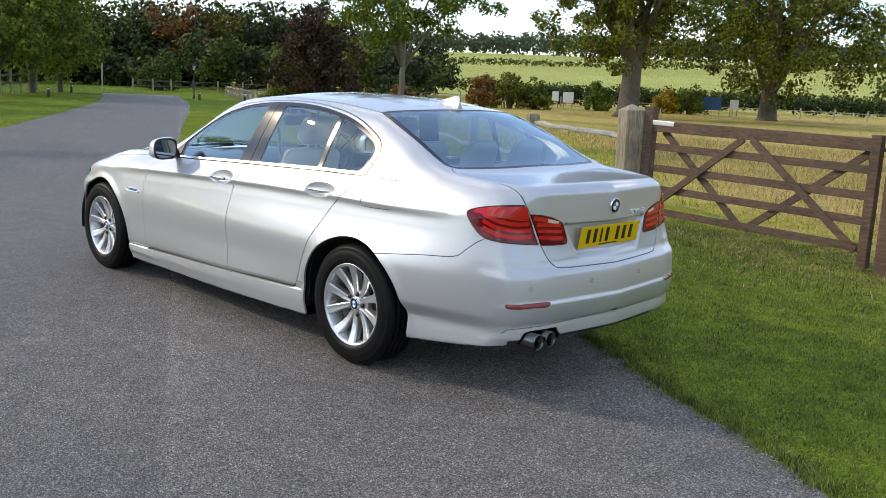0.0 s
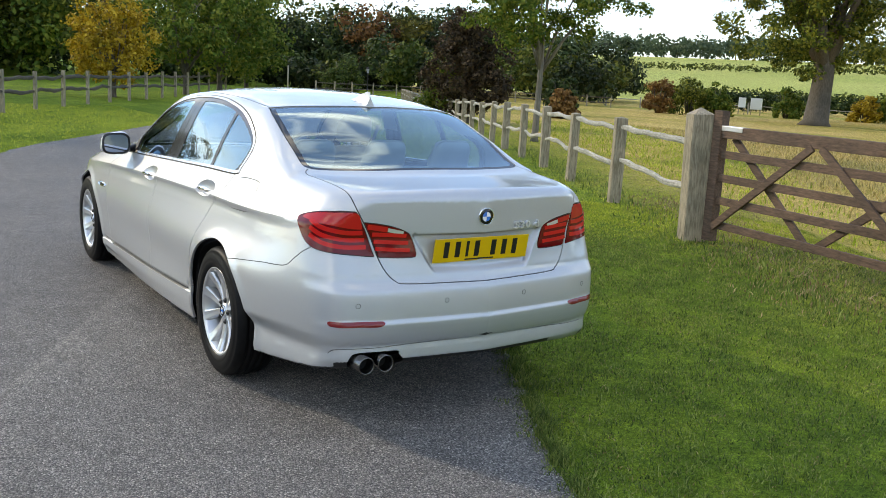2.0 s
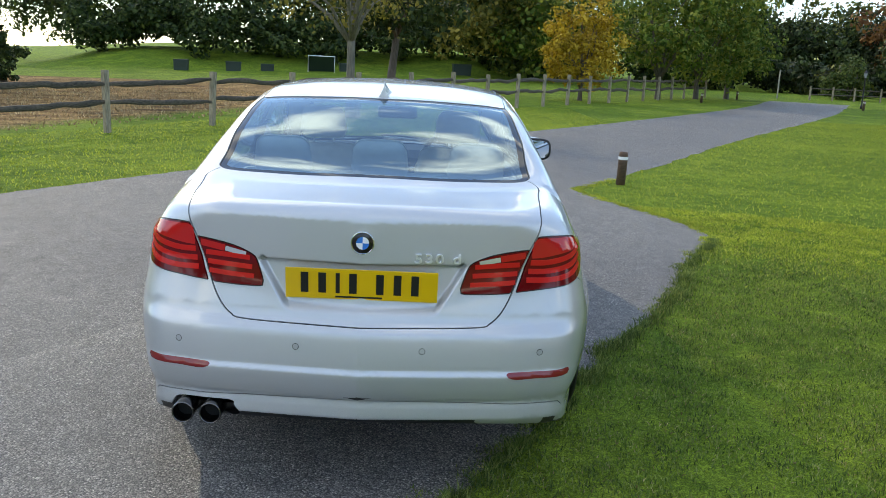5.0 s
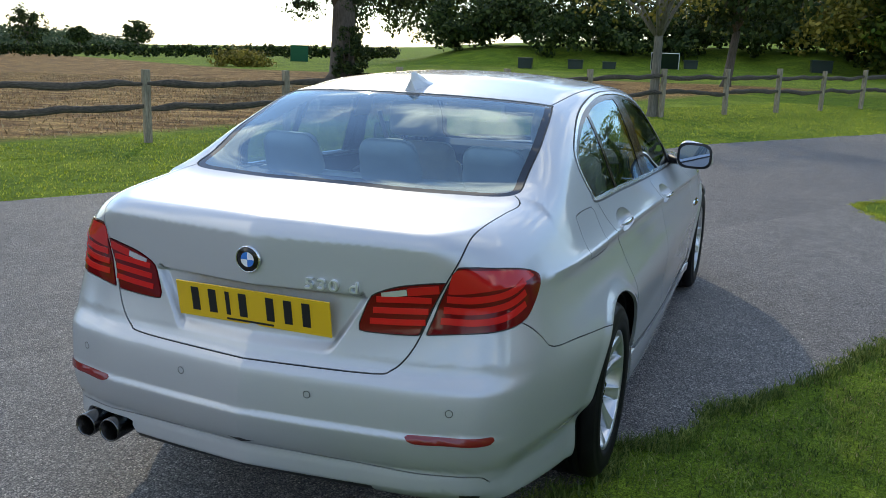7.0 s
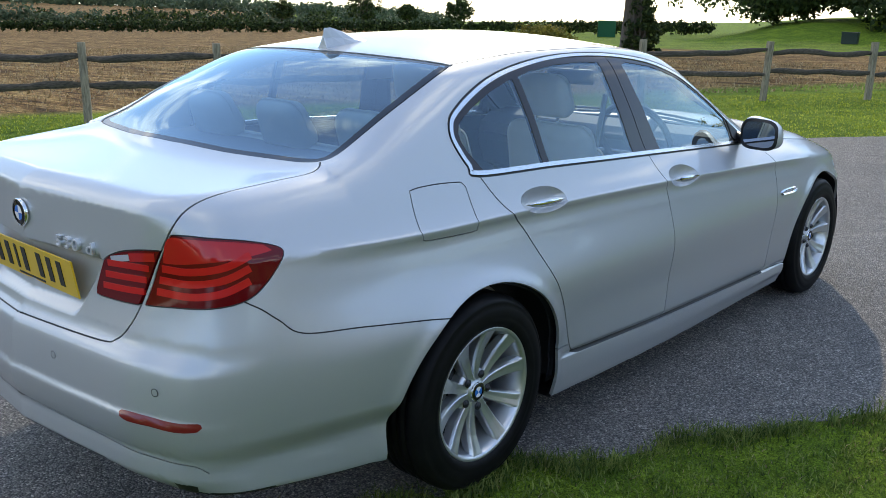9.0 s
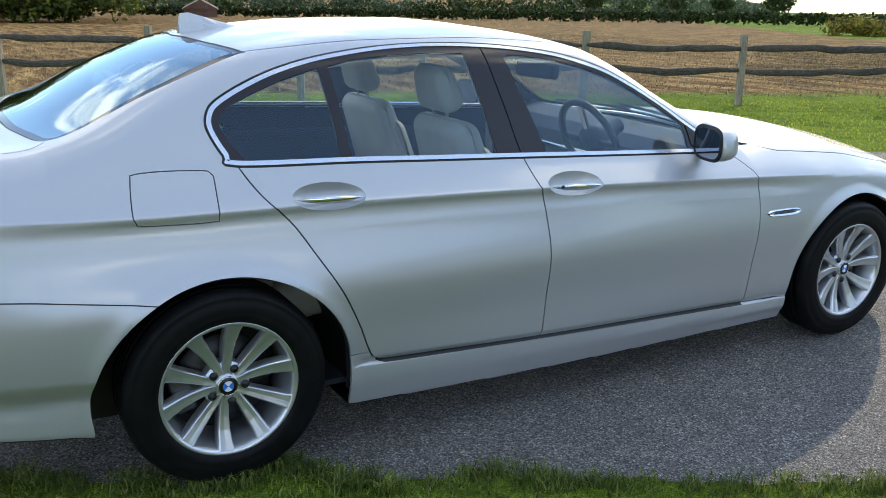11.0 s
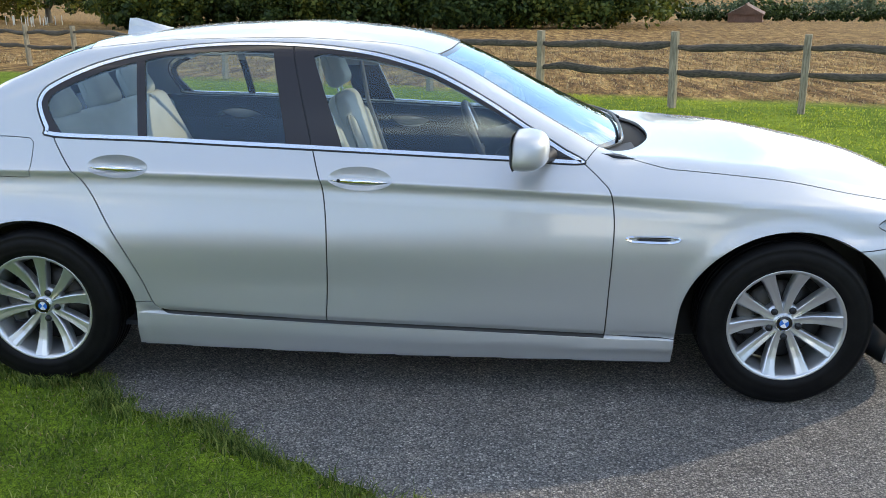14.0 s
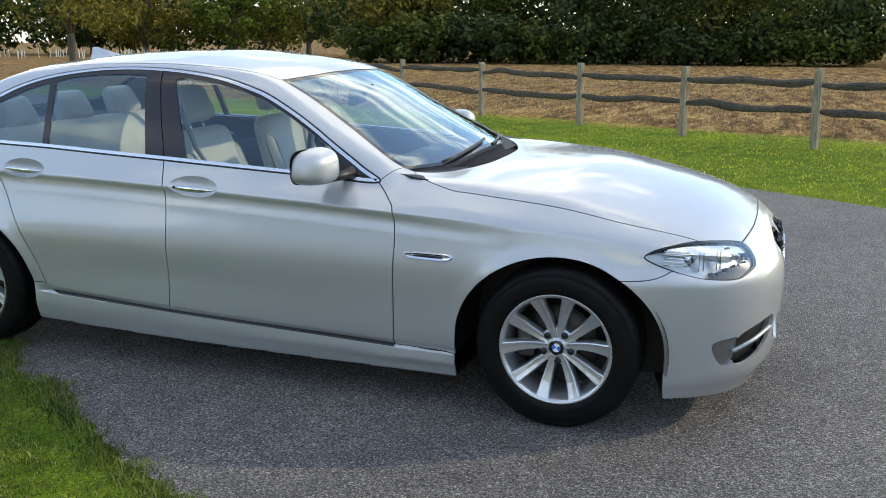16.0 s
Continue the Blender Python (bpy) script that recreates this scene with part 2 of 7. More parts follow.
def make_glass(name, tint, base):
    """Thin tinted pane: lets light straight through, with a glossy face."""
    m = bpy.data.materials.new(name)
    m.use_nodes = True
    n, l = m.node_tree.nodes, m.node_tree.links
    n.clear()
    out = n.new("ShaderNodeOutputMaterial")
    tr = n.new("ShaderNodeBsdfTransparent")
    tr.inputs["Color"].default_value = (*tint, 1)
    gl = n.new("ShaderNodeBsdfGlossy")
    gl.inputs["Roughness"].default_value = 0.0
    gl.inputs["Color"].default_value = (0.72, 0.90, 1.0, 1)     # blue of the reflected sky put into the gloss colour
    lw = n.new("ShaderNodeLayerWeight")
    lw.inputs["Blend"].default_value = 0.5
    pw = n.new("ShaderNodeMath")
    pw.operation = "POWER"
    l.new(lw.outputs["Facing"], pw.inputs[0])
    pw.inputs[1].default_value = 3.0
    fr = n.new("ShaderNodeMath")
    fr.operation = "MULTIPLY_ADD"
    l.new(pw.outputs["Value"], fr.inputs[0])
    fr.inputs[1].default_value, fr.inputs[2].default_value = 1.0 - base, base
    ms = n.new("ShaderNodeMixShader")
    l.new(fr.outputs["Value"], ms.inputs["Fac"])
    l.new(tr.outputs["BSDF"], ms.inputs[1])
    l.new(gl.outputs["BSDF"], ms.inputs[2])
    l.new(ms.outputs["Shader"], out.inputs["Surface"])
    return m


M_TARMAC, M_TURF = make_tarmac(), make_turf()
M_OAK = make_wood("weathered_oak", (0.15, 0.12, 0.082), (0.50, 0.42, 0.31))
M_RAIL = make_wood("cleft_rail", (0.024, 0.019, 0.015), (0.165, 0.132, 0.10), 1.0, (2.6, 1.2, 7))
M_GATE = make_wood("brown_gate_timber", (0.06, 0.035, 0.024), (0.19, 0.115, 0.078), 1.0, (6, 0.7, 6))
M_BARK = make_wood("bark", (0.05, 0.04, 0.03), (0.17, 0.14, 0.11), 0.6)
M_PAINT = make_paint()
M_GLASS = make_glass("tinted_glass", (0.80, 0.89, 0.93), 0.07)
M_REARGLASS = make_glass("rear_glass", (0.46, 0.60, 0.69), 0.115)
M_RUBBER = mat("black_rubber", (0.018, 0.018, 0.019), 0.62)[0]
M_BLACK = mat("black_plastic", (0.012, 0.012, 0.013), 0.45)[0]
M_GLOSSBLACK = mat("gloss_black_trim", (0.012, 0.010, 0.010), 0.12)[0]
M_CHROME = mat("chrome", (0.80, 0.81, 0.82), 0.06, 1.0)[0]
M_SATIN = mat("satin_aluminium", (0.72, 0.73, 0.74), 0.25, 1.0)[0]
M_ALLOY = mat("alloy_wheel_paint", (0.62, 0.63, 0.64), 0.30, 0.8, Coat_Weight=0.6, Coat_Roughness=0.08)[0]
M_DARKMETAL = mat("dark_metal", (0.12, 0.12, 0.12), 0.45, 0.9)[0]

# ---- ground ----
from mathutils.geometry import delaunay_2d_cdt


def ground_z(x, y):
    """Level at the drive, falling gently to the west, with hills beyond the meadows."""
    x, y = np.asarray(x, float), np.asarray(y, float)
    s = -(x + 1.5)
    z = -0.024 * (s + np.sqrt(s * s + 0.25)) / 2
    r = np.hypot(x, y)
    east = np.clip((x * 0.9 + y * 0.42) / np.maximum(r, 1), 0, 1)
    k = np.clip((r - 150) / 600, 0, 1)
    z = z + east * (3 * k * k - 2 * k ** 3) * 26
    k = np.clip((r - 330) / 500, 0, 1)
    west = np.clip(-x / np.maximum(r, 1), 0, 1)
    west = np.clip((west - 0.66) / 0.26, 0, 1)
    z = z + west * (3 * k * k - 2 * k ** 3) * 15
    az = np.degrees(np.arctan2(x, y + 2.0))
    k = np.clip((r - 62) / 13, 0, 1) * np.clip((az + 24) / 6, 0, 1) * np.clip((8 - az) / 5, 0, 1)
    return z + 1.75 * k * k * (3 - 2 * k)      # mown bank before the north-west wood


def from_arrays(name, verts, faces, material, smooth=False, label="", category="", kind="", group=""):
    me = bpy.data.meshes.new(name)
    me.from_pydata(np.asarray(verts).tolist(), [], np.asarray(faces).tolist() if not isinstance(faces, list) else faces)
    if smooth:
        me.polygons.foreach_set("use_smooth", np.ones(len(me.polygons), bool))
    me.materials.append(material)
    return tagged(new(name, me), label, category, group, kind)


def make_ground():
    radii = np.concatenate([[0.0], np.linspace(0.5, 30, 60), 30 * 1.09 ** np.arange(1, 47)])
    n = 160
    ang = np.linspace(0, 2 * math.pi, n, endpoint=False)
    pts = [(0, 0)] + [(r * math.cos(a), r * math.sin(a)) for r in radii[1:] for a in ang]
    pts = np.array(pts)
    z = ground_z(pts[:, 0], pts[:, 1]) - 0.004
    faces = [(0, 1 + k, 1 + (k + 1) % n) for k in range(n)]
    for i in range(len(radii) - 2):
        a, b = 1 + i * n, 1 + (i + 1) * n
        faces += [(a + k, b + k, b + (k + 1) % n, a + (k + 1) % n) for k in range(n)]
    return from_arrays("ground", np.column_stack([pts, z]), faces, M_TURF, True, "mown green lawn running into stubble field and meadow", "grass", "structure")


make_ground()


ROAD_RIGHT = [(-31, -60), (-14, -28), (-4.3, -9.6), (-0.95, -3.35), (-0.46, -2.44), (0.15, -1.31), (0.50, -0.62), (0.80, -0.16), (0.90, 0.16), (1.17, 0.48), (1.24, 0.80), (1.42, 1.10), (1.62, 1.45), (1.87, 1.90), (2.25, 2.8), (2.82, 4.16), (2.95, 4.8), (2.72, 5.6), (2.30, 6.6), (2.12, 7.2), (2.5, 7.9), (4.5, 11.4), (7.35, 16.6), (12, 24.4), (16.5, 32.2), (19.5, 38), (23, 45)]
ROAD_LEFT = [(19, 46), (13.5, 34.6), (5.6, 21.2), (0.4, 13.1), (-0.65, 11.1), (-2.8, 7.75), (-5.0, 4.25), (-5.8, 3.0), (-8.5, -1.6), (-16, -15), (-38, -55)]


def smooth_line(pts, step=0.012, closed=False):
    """Catmull-Rom through the points, at even steps."""
    p = np.array(pts, float)
    n = len(p)
    if closed:
        q = np.concatenate([p[-1:], p, p[:2]])
        m = n
    else:
        q = np.concatenate([2 * p[:1] - p[1:2], p, 2 * p[-1:] - p[-2:-1]])
        m = n - 1
    out = []
    for k in range(m):
        a, b, c, d = q[k:k + 4]
        cnt = max(1, int(np.linalg.norm(c - b) / step))
        t = (np.arange(cnt) / cnt)[:, None]
        out.append(0.5 * (2 * b + (c - a) * t + (2 * a - 5 * b + 4 * c - d) * t ** 2 + (3 * b - a - 3 * c + d) * t ** 3))
    if not closed:
        out.append(p[-1:])
    return np.concatenate(out)


def in_polygon(pts, poly):
    x, y = pts[:, 0], pts[:, 1]
    inside = np.zeros(len(pts), bool)
    box = (x > poly[:, 0].min()) & (x < poly[:, 0].max()) & (y > poly[:, 1].min()) & (y < poly[:, 1].max())
    k = np.where(box)[0]
    if len(k) == 0:
        return inside
    a, b = poly, np.roll(poly, -1, 0)
    for part_k in np.array_split(k, max(1, len(k) // 4000)):
        px, py = x[part_k][:, None], y[part_k][:, None]
        cross = ((a[:, 1] > py) != (b[:, 1] > py)) & (px < (b[:, 0] - a[:, 0]) * (py - a[:, 1]) / np.where(b[:, 1] == a[:, 1], 1e-12, b[:, 1] - a[:, 1]) + a[:, 0])
        inside[part_k] = cross.sum(1) % 2 == 1
    return inside


def ragged(p, amount, seed):
    """Breaks an edge up, coarse and fine."""
    t = np.gradient(p, axis=0)
    nrm = np.stack([-t[:, 1], t[:, 0]], 1) / np.maximum(np.linalg.norm(t, axis=1, keepdims=True), 1e-9)
    w = np.array([noise.noise((x * 1.1, y * 1.1, seed)) + 0.55 * noise.noise((x * 5, y * 5, seed)) + 0.35 * noise.noise((x * 17, y * 17, seed)) for x, y in p.tolist()])
    return p + nrm * (w * amount)[:, None]


def even(p, near):
    """Fine steps near the car, coarse far off."""
    keep, last = [0], p[0]
    for k in range(1, len(p)):
        if np.linalg.norm(p[k] - last) > max(0.035, 0.02 * (np.linalg.norm(p[k]) - near)):
            keep.append(k)
            last = p[k]
    return p[keep]


ROAD_EDGE = np.concatenate([even(ragged(smooth_line(ROAD_RIGHT, 0.03), 0.075, 2.0), 5), even(ragged(smooth_line(ROAD_LEFT, 0.03), 0.05, 7.0), 5)])


def make_road():
    g = np.array([(x, y) for x in np.arange(-38, 24, 1.0) for y in np.arange(-60, 46, 1.0)])
    g = g[in_polygon(g, ROAD_EDGE)]
    n = len(ROAD_EDGE)
    pts = np.concatenate([ROAD_EDGE, g])
    out = delaunay_2d_cdt([Vector(p) for p in pts.tolist()], [(i, (i + 1) % n) for i in range(n)], [], 0, 1e-5)
    v = np.array([q[:] for q in out[0]])
    f = np.array(out[2])
    f = f[in_polygon(v[f].mean(1), ROAD_EDGE)]
    z = ground_z(v[:, 0], v[:, 1])
    return from_arrays("road", np.column_stack([v, z]), f, M_TARMAC, False, "grey worn tarmac drive with ragged grassy edges", "road", "structure")


make_road()

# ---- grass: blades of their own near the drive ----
# the light on the grass is put into two blade colours: shaded, sunlit
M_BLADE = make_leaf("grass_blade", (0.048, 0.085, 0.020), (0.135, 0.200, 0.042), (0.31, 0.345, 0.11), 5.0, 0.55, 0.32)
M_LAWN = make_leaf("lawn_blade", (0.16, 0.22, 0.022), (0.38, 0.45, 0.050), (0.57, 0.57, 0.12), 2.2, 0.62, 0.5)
M_STRAW = make_leaf("dry_stalk", (0.16, 0.105, 0.055), (0.33, 0.235, 0.13), (0.56, 0.43, 0.26))
rng = np.random.default_rng(5)


def blades(name, pts, height, width, material, label, lean=0.5):
    """Tapered bent blades rooted at the points."""
    n = len(pts)
    a = rng.uniform(0, 2 * math.pi, n)
    h = height * rng.uniform(0.45, 1.25, n)
    w = width * rng.uniform(0.6, 1.4, n)
    la, lm = rng.uniform(0, 2 * math.pi, n), h * lean * rng.uniform(0.1, 1.3, n)
    z0 = ground_z(pts[:, 0], pts[:, 1]) - 0.006
    dx, dy = np.cos(a) * w / 2, np.sin(a) * w / 2
    tx, ty = np.cos(la) * lm, np.sin(la) * lm
    # root, bend and tip: each blade is a quad and a tip that leans further over
    v = np.zeros((n, 5, 3))
    v[:, 4] = np.stack([pts[:, 0] + tx, pts[:, 1] + ty, z0 + h], 1)
    for k, (side, up, over) in enumerate(((1.0, 0.0, 0.0), (0.8, 0.62, 0.30))):
        v[:, 2 * k] = np.stack([pts[:, 0] - dx * side + tx * over, pts[:, 1] - dy * side + ty * over, z0 + h * up], 1)
        v[:, 2 * k + 1] = np.stack([pts[:, 0] + dx * side + tx * over, pts[:, 1] + dy * side + ty * over, z0 + h * up], 1)
    me = bpy.data.meshes.new(name)
    me.vertices.add(5 * n)
    me.vertices.foreach_set("co", v.ravel())
    me.loops.add(7 * n)
    me.loops.foreach_set("vertex_index", (np.arange(n)[:, None] * 5 + np.array([0, 1, 3, 2, 2, 3, 4])).ravel())
    me.polygons.add(2 * n)
    me.polygons.foreach_set("loop_start", (np.arange(n)[:, None] * 7 + np.array([0, 4])).ravel())
    me.update(calc_edges=True)
    me.materials.append(material)
    return tagged(new(name, me), label, "grass", kind="stuff")


def scatter(x0, x1, y0, y1, per_m2, edge=None, margin=0.0):
    n = int((x1 - x0) * (y1 - y0) * per_m2)
    p = np.stack([rng.uniform(x0, x1, n), rng.uniform(y0, y1, n)], 1)
    keep = ~in_polygon(p, ROAD_EDGE)
    return p[keep]


def across(p):
    """Distance to the right of the drive's own right edge, along its heading."""
    return (p[:, 0] - 0.9) * 0.88 - (p[:, 1] - 0.1) * 0.48


near_p = scatter(-3.0, 7.0, -6.0, 8.0, 4900)
thick = np.array([noise.noise((x * 3.1, y * 3.1, 4.0)) + 0.6 * noise.noise((x * 9.0, y * 9.0, 8.0)) for x, y in near_p.tolist()])
near_p = near_p[thick > rng.uniform(-0.75, 0.15, len(near_p))]
near_p = near_p[(across(near_p) < 4.3) & (np.hypot(near_p[:, 0] - 2.2, near_p[:, 1] - 0.5) < 5.6)]
rim = ROAD_EDGE[(ROAD_EDGE[:, 1] > -4.5) & (ROAD_EDGE[:, 1] < 8.5) & (ROAD_EDGE[:, 0] > -2) & (across(ROAD_EDGE) > -2.5)]
rim = rim[rng.integers(0, len(rim), 420)] + rng.normal(0, 0.028, (420, 2))
rim_p = np.repeat(rim, 34, 0) + rng.normal(0, 0.028, (420 * 34, 2))
near_p = np.concatenate([near_p, rim_p])
# darker, richer green blades round the car, partly its shade put into their colour
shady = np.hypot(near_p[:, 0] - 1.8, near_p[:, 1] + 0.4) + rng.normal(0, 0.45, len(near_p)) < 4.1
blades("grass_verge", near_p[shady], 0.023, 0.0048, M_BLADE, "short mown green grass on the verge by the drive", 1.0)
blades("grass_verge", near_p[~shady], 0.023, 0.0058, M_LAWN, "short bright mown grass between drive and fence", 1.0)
mid_p = scatter(-4, 16, -10, 26, 250)
d = across(mid_p)
mid_p = mid_p[(d > -3) & (d < 4.8) & (np.hypot(mid_p[:, 0] - 2.2, mid_p[:, 1] - 0.5) > 5.3)]
blades("grass_verge", mid_p, 0.026, 0.009, M_LAWN, "short mown green grass along the drive", 0.8)
left_p = scatter(-16, 5, -8, 27, 230)
d = (left_p[:, 0] + 10.1) * 0.88 - (left_p[:, 1] - 4.3) * 0.47
left_p = left_p[(d > -0.9) & (d < 7)]
blades("lawn", left_p, 0.028, 0.013, M_LAWN, "sunlit mown lawn beside the rail fence", 0.8)
mead_p = scatter(5, 24, -8, 24, 105)
mead_p = mead_p[across(mead_p) > 4.4]
lush = across(mead_p) + rng.normal(0, 0.4, len(mead_p)) < 5.5 + np.clip((mead_p[:, 1] - 2) * 0.35, 0, 4.0)
M_MEADOW = make_leaf("meadow_blade", (0.24, 0.20, 0.06), (0.44, 0.33, 0.14), (0.64, 0.50, 0.26), 0.6, 0.7, 0.4)
blades("meadow_grass", mead_p[lush], 0.07, 0.016, M_LAWN, "green grass just behind the gate and fence", 0.8)
blades("meadow_grass", mead_p[~lush], 0.10, 0.018, M_MEADOW, "dry straw-coloured meadow grass behind the gate", 0.9)
stub_p = scatter(-40, -3, -16, 32, 30)
d = (stub_p[:, 0] + 10.1) * 0.88 - (stub_p[:, 1] - 4.3) * 0.47
stub_p = stub_p[d < -1.4]
blades("stubble", stub_p, 0.06, 0.026, M_STRAW, "pale straw stubble on ploughed brown soil", 0.9)
lip = ROAD_EDGE[(ROAD_EDGE[:, 1] > -4.0) & (ROAD_EDGE[:, 1] < 4.2) & (ROAD_EDGE[:, 0] > -1.5) & (across(ROAD_EDGE) > -2.5)]
lip = lip[rng.integers(0, len(lip), 260)] + rng.normal(0, 0.02, (260, 2)) + np.array([0.03, -0.015])
blades("grass_edge", np.repeat(lip, 30, 0) + rng.normal(0, 0.022, (260 * 30, 2)), 0.052, 0.0046, M_BLADE, "longer unmown tufts along the edge of the drive", 1.0)
thatch = near_p[rng.random(len(near_p)) < 0.10]
blades("dry_grass", thatch, 0.016, 0.0042, M_STRAW, "dry clippings lying between the green blades", 1.6)
# rank tufts along the gate and the foot of the fence
t = rng.uniform(-3.2, 12, 2600)
tuft = np.stack([4.95 + 0.47 * t + rng.normal(0, 0.22, len(t)), 1.95 + 0.88 * t + rng.normal(0, 0.22, len(t))], 1)
blades("weeds", tuft[:1600], 0.075, 0.012, M_BLADE, "rank weeds at the foot of the gate and fence", 0.7)
tuft = np.stack([4.55 + 0.47 * t[:2400] * 0.5 + rng.normal(0, 0.38, 2400), 0.6 + 0.88 * t[:2400] * 0.4 + rng.normal(0, 0.38, 2400)], 1)
blades("dry_grass", tuft, 0.045, 0.010, M_STRAW, "dry brown grass in front of the gate", 1.0)

# ---- the car: body shape ----
def spline(ys, vs):
    """A smooth curve through few stations that does not overshoot."""
    ys, vs = np.array(ys, float), np.array(vs, float)
    h, d = np.diff(ys), np.diff(vs) / np.diff(ys)
    s = np.zeros(len(ys))
    s[0], s[-1] = d[0], d[-1]
    for k in range(1, len(ys) - 1):
        if d[k - 1] * d[k] > 0:
            a, c = 2 * h[k] + h[k - 1], h[k] + 2 * h[k - 1]
            s[k] = (a + c) / (a / d[k - 1] + c / d[k])

    def at(y):
        y = np.clip(y, ys[0], ys[-1])
        k = np.clip(np.searchsorted(ys, y) - 1, 0, len(h) - 1)
        t = (y - ys[k]) / h[k]
        return ((2 * t ** 3 - 3 * t ** 2 + 1) * vs[k] + (t ** 3 - 2 * t ** 2 + t) * h[k] * s[k] + (3 * t ** 2 - 2 * t ** 3) * vs[k + 1] + (t ** 3 - t ** 2) * h[k] * s[k + 1])
    return at


def faired(ys, vs, blur):
    """The same, with its bends eased over a length of blur metres."""
    at = spline(ys, vs)
    a, b = ys[0] - 4 * blur, ys[-1] + 4 * blur
    g = np.linspace(a, b, 6001)
    lo, hi = (at(ys[0] + 0.001) - at(ys[0])) / 0.001, (at(ys[-1]) - at(ys[-1] - 0.001)) / 0.001
    v = at(g) + np.minimum(g - ys[0], 0) * lo + np.maximum(g - ys[-1], 0) * hi
    k = np.arange(-int(3 * blur / (g[1] - g[0])), int(3 * blur / (g[1] - g[0])) + 1)
    w = np.exp(-0.5 * (k * (g[1] - g[0]) / blur) ** 2)
    v = np.convolve(np.pad(v, len(k) // 2, "edge"), w / w.sum(), "valid")
    return lambda y: np.interp(np.clip(y, ys[0], ys[-1]), g, v)


def stacked(z, zs, xs):
    """The same through stations that differ from place to place: rows of heights and half widths."""
    zs, xs = np.array(zs), np.array(xs)
    h = np.maximum(np.diff(zs, axis=0), 1e-4)
    d = np.diff(xs, axis=0) / h
    s = np.zeros_like(xs)
    s[0], s[-1] = d[0], d[-1]
    a, c = 2 * h[1:] + h[:-1], h[1:] + 2 * h[:-1]
    ok = d[:-1] * d[1:] > 0
    safe0, safe1 = np.where(ok, d[:-1], 1), np.where(ok, d[1:], 1)
    s[1:-1] = np.where(ok, (a + c) / (a / safe0 + c / safe1), 0)
    z = np.clip(z, zs[0], zs[-1])
    k = np.clip((zs <= z).sum(0) - 1, 0, len(h) - 1)
    j = np.arange(len(z))
    hk = h[k, j]
    t = (z - zs[k, j]) / hk
    return ((2 * t ** 3 - 3 * t ** 2 + 1) * xs[k, j] + (t ** 3 - 2 * t ** 2 + t) * hk * s[k, j] + (3 * t ** 2 - 2 * t ** 3) * xs[k + 1, j] + (t ** 3 - t ** 2) * hk * s[k + 1, j])


def Z_CREASE(y):
    """The line along the doors, rising evenly to the tail lamps."""
    return 0.8872 - 0.0030 * y - 0.0108 * y * y + 0.045 * np.clip(-y - 0.1, 0, 1) ** 1.5
Z_BELT = faired([-1.1, -0.5, 0.08, 1.13, 2.17, 2.6, 3.3, 3.8], [0.992, 1.021, 1.023, 0.981, 0.933, 0.905, 0.82, 0.75], 0.060)
X_BELT = faired([-1.1, -0.7, -0.22, 0.08, 1.13, 2.17, 2.6, 3.0, 3.3, 3.8], [0.634, 0.729, 0.761, 0.765, 0.79, 0.78, 0.784, 0.792, 0.761, 0.603], 0.070)
X_CREASE = faired([-1.1, -0.7, -0.3, 0.25, 1.2, 2.0, 2.6, 3.0, 3.3, 3.8], [0.678, 0.787, 0.824, 0.839, 0.864, 0.875, 0.874, 0.856, 0.821, 0.647], 0.070)
X_MID = faired([-1.1, -0.7, -0.42, -0.22, 0.25, 1.2, 2.0, 2.44, 2.97, 3.3, 3.6, 3.8], [0.712, 0.842, 0.899, 0.914, 0.907, 0.913, 0.91, 0.907, 0.907, 0.892, 0.813, 0.691], 0.060)
X_LOW = faired([-1.1, -0.7, -0.42, 0.25, 1.18, 2.29, 2.7, 3.3, 3.8], [0.698, 0.792, 0.844, 0.882, 0.898, 0.879, 0.876, 0.871, 0.679], 0.060)
X_ROOF = faired([-1.0, 0.16, 1.04, 1.64, 2.6], [0.522, 0.595, 0.629, 0.61, 0.558], 0.080)
Z_TOP = faired([-1.2, -1.02, -0.85, -0.63, -0.5, -0.2, 0.1, 0.3, 0.6, 1.0, 1.3, 1.55, 1.8, 2.0, 2.3, 2.5, 2.62, 2.9, 3.2, 3.5, 3.7, 3.9], [1.026, 1.059, 1.06, 1.07, 1.105, 1.259, 1.371, 1.397, 1.425, 1.433, 1.409, 1.37, 1.275, 1.171, 1.027, 0.944, 0.946, 0.951, 0.906, 0.831, 0.739, 0.596], 0.022)
SWEEP = faired([-1.0, 0.1, 0.7, 1.3, 1.8, 2.4, 2.7, 3.8], [-0.3, -0.22, 0.021, 0.069, 0.299, 0.346, 0.099, 0.086], 0.100)
CROWN2 = faired([-1.0, -0.5, 0.1, 1.0, 1.8, 2.5, 2.8, 3.8], [0.058, 0.03, 0.066, 0.09, 0.039, 0.034, 0.099, 0.129], 0.120)
CROWN4 = faired([-1.0, -0.5, 0.1, 1.0, 1.8, 2.5, 2.8, 3.8], [-0.043, -0.139, 0.093, 0.144, -0.048, -0.065, -0.033, 0.036], 0.120)
Y_REAR = spline([0.15, 0.25, 0.30, 0.335, 0.365, 0.392, 0.41, 0.45, 0.488, 0.512, 0.53, 0.60, 0.628, 0.655, 0.67, 0.70, 0.80, 0.94, 1.01, 1.06], [-0.98, -1.03, -1.066, -1.090, -1.089, -1.086, -1.095, -1.105, -1.109, -1.100, -1.099, -1.093, -1.088, -1.068, -1.056, -1.047, -1.037, -1.036, -1.035, -1.0])
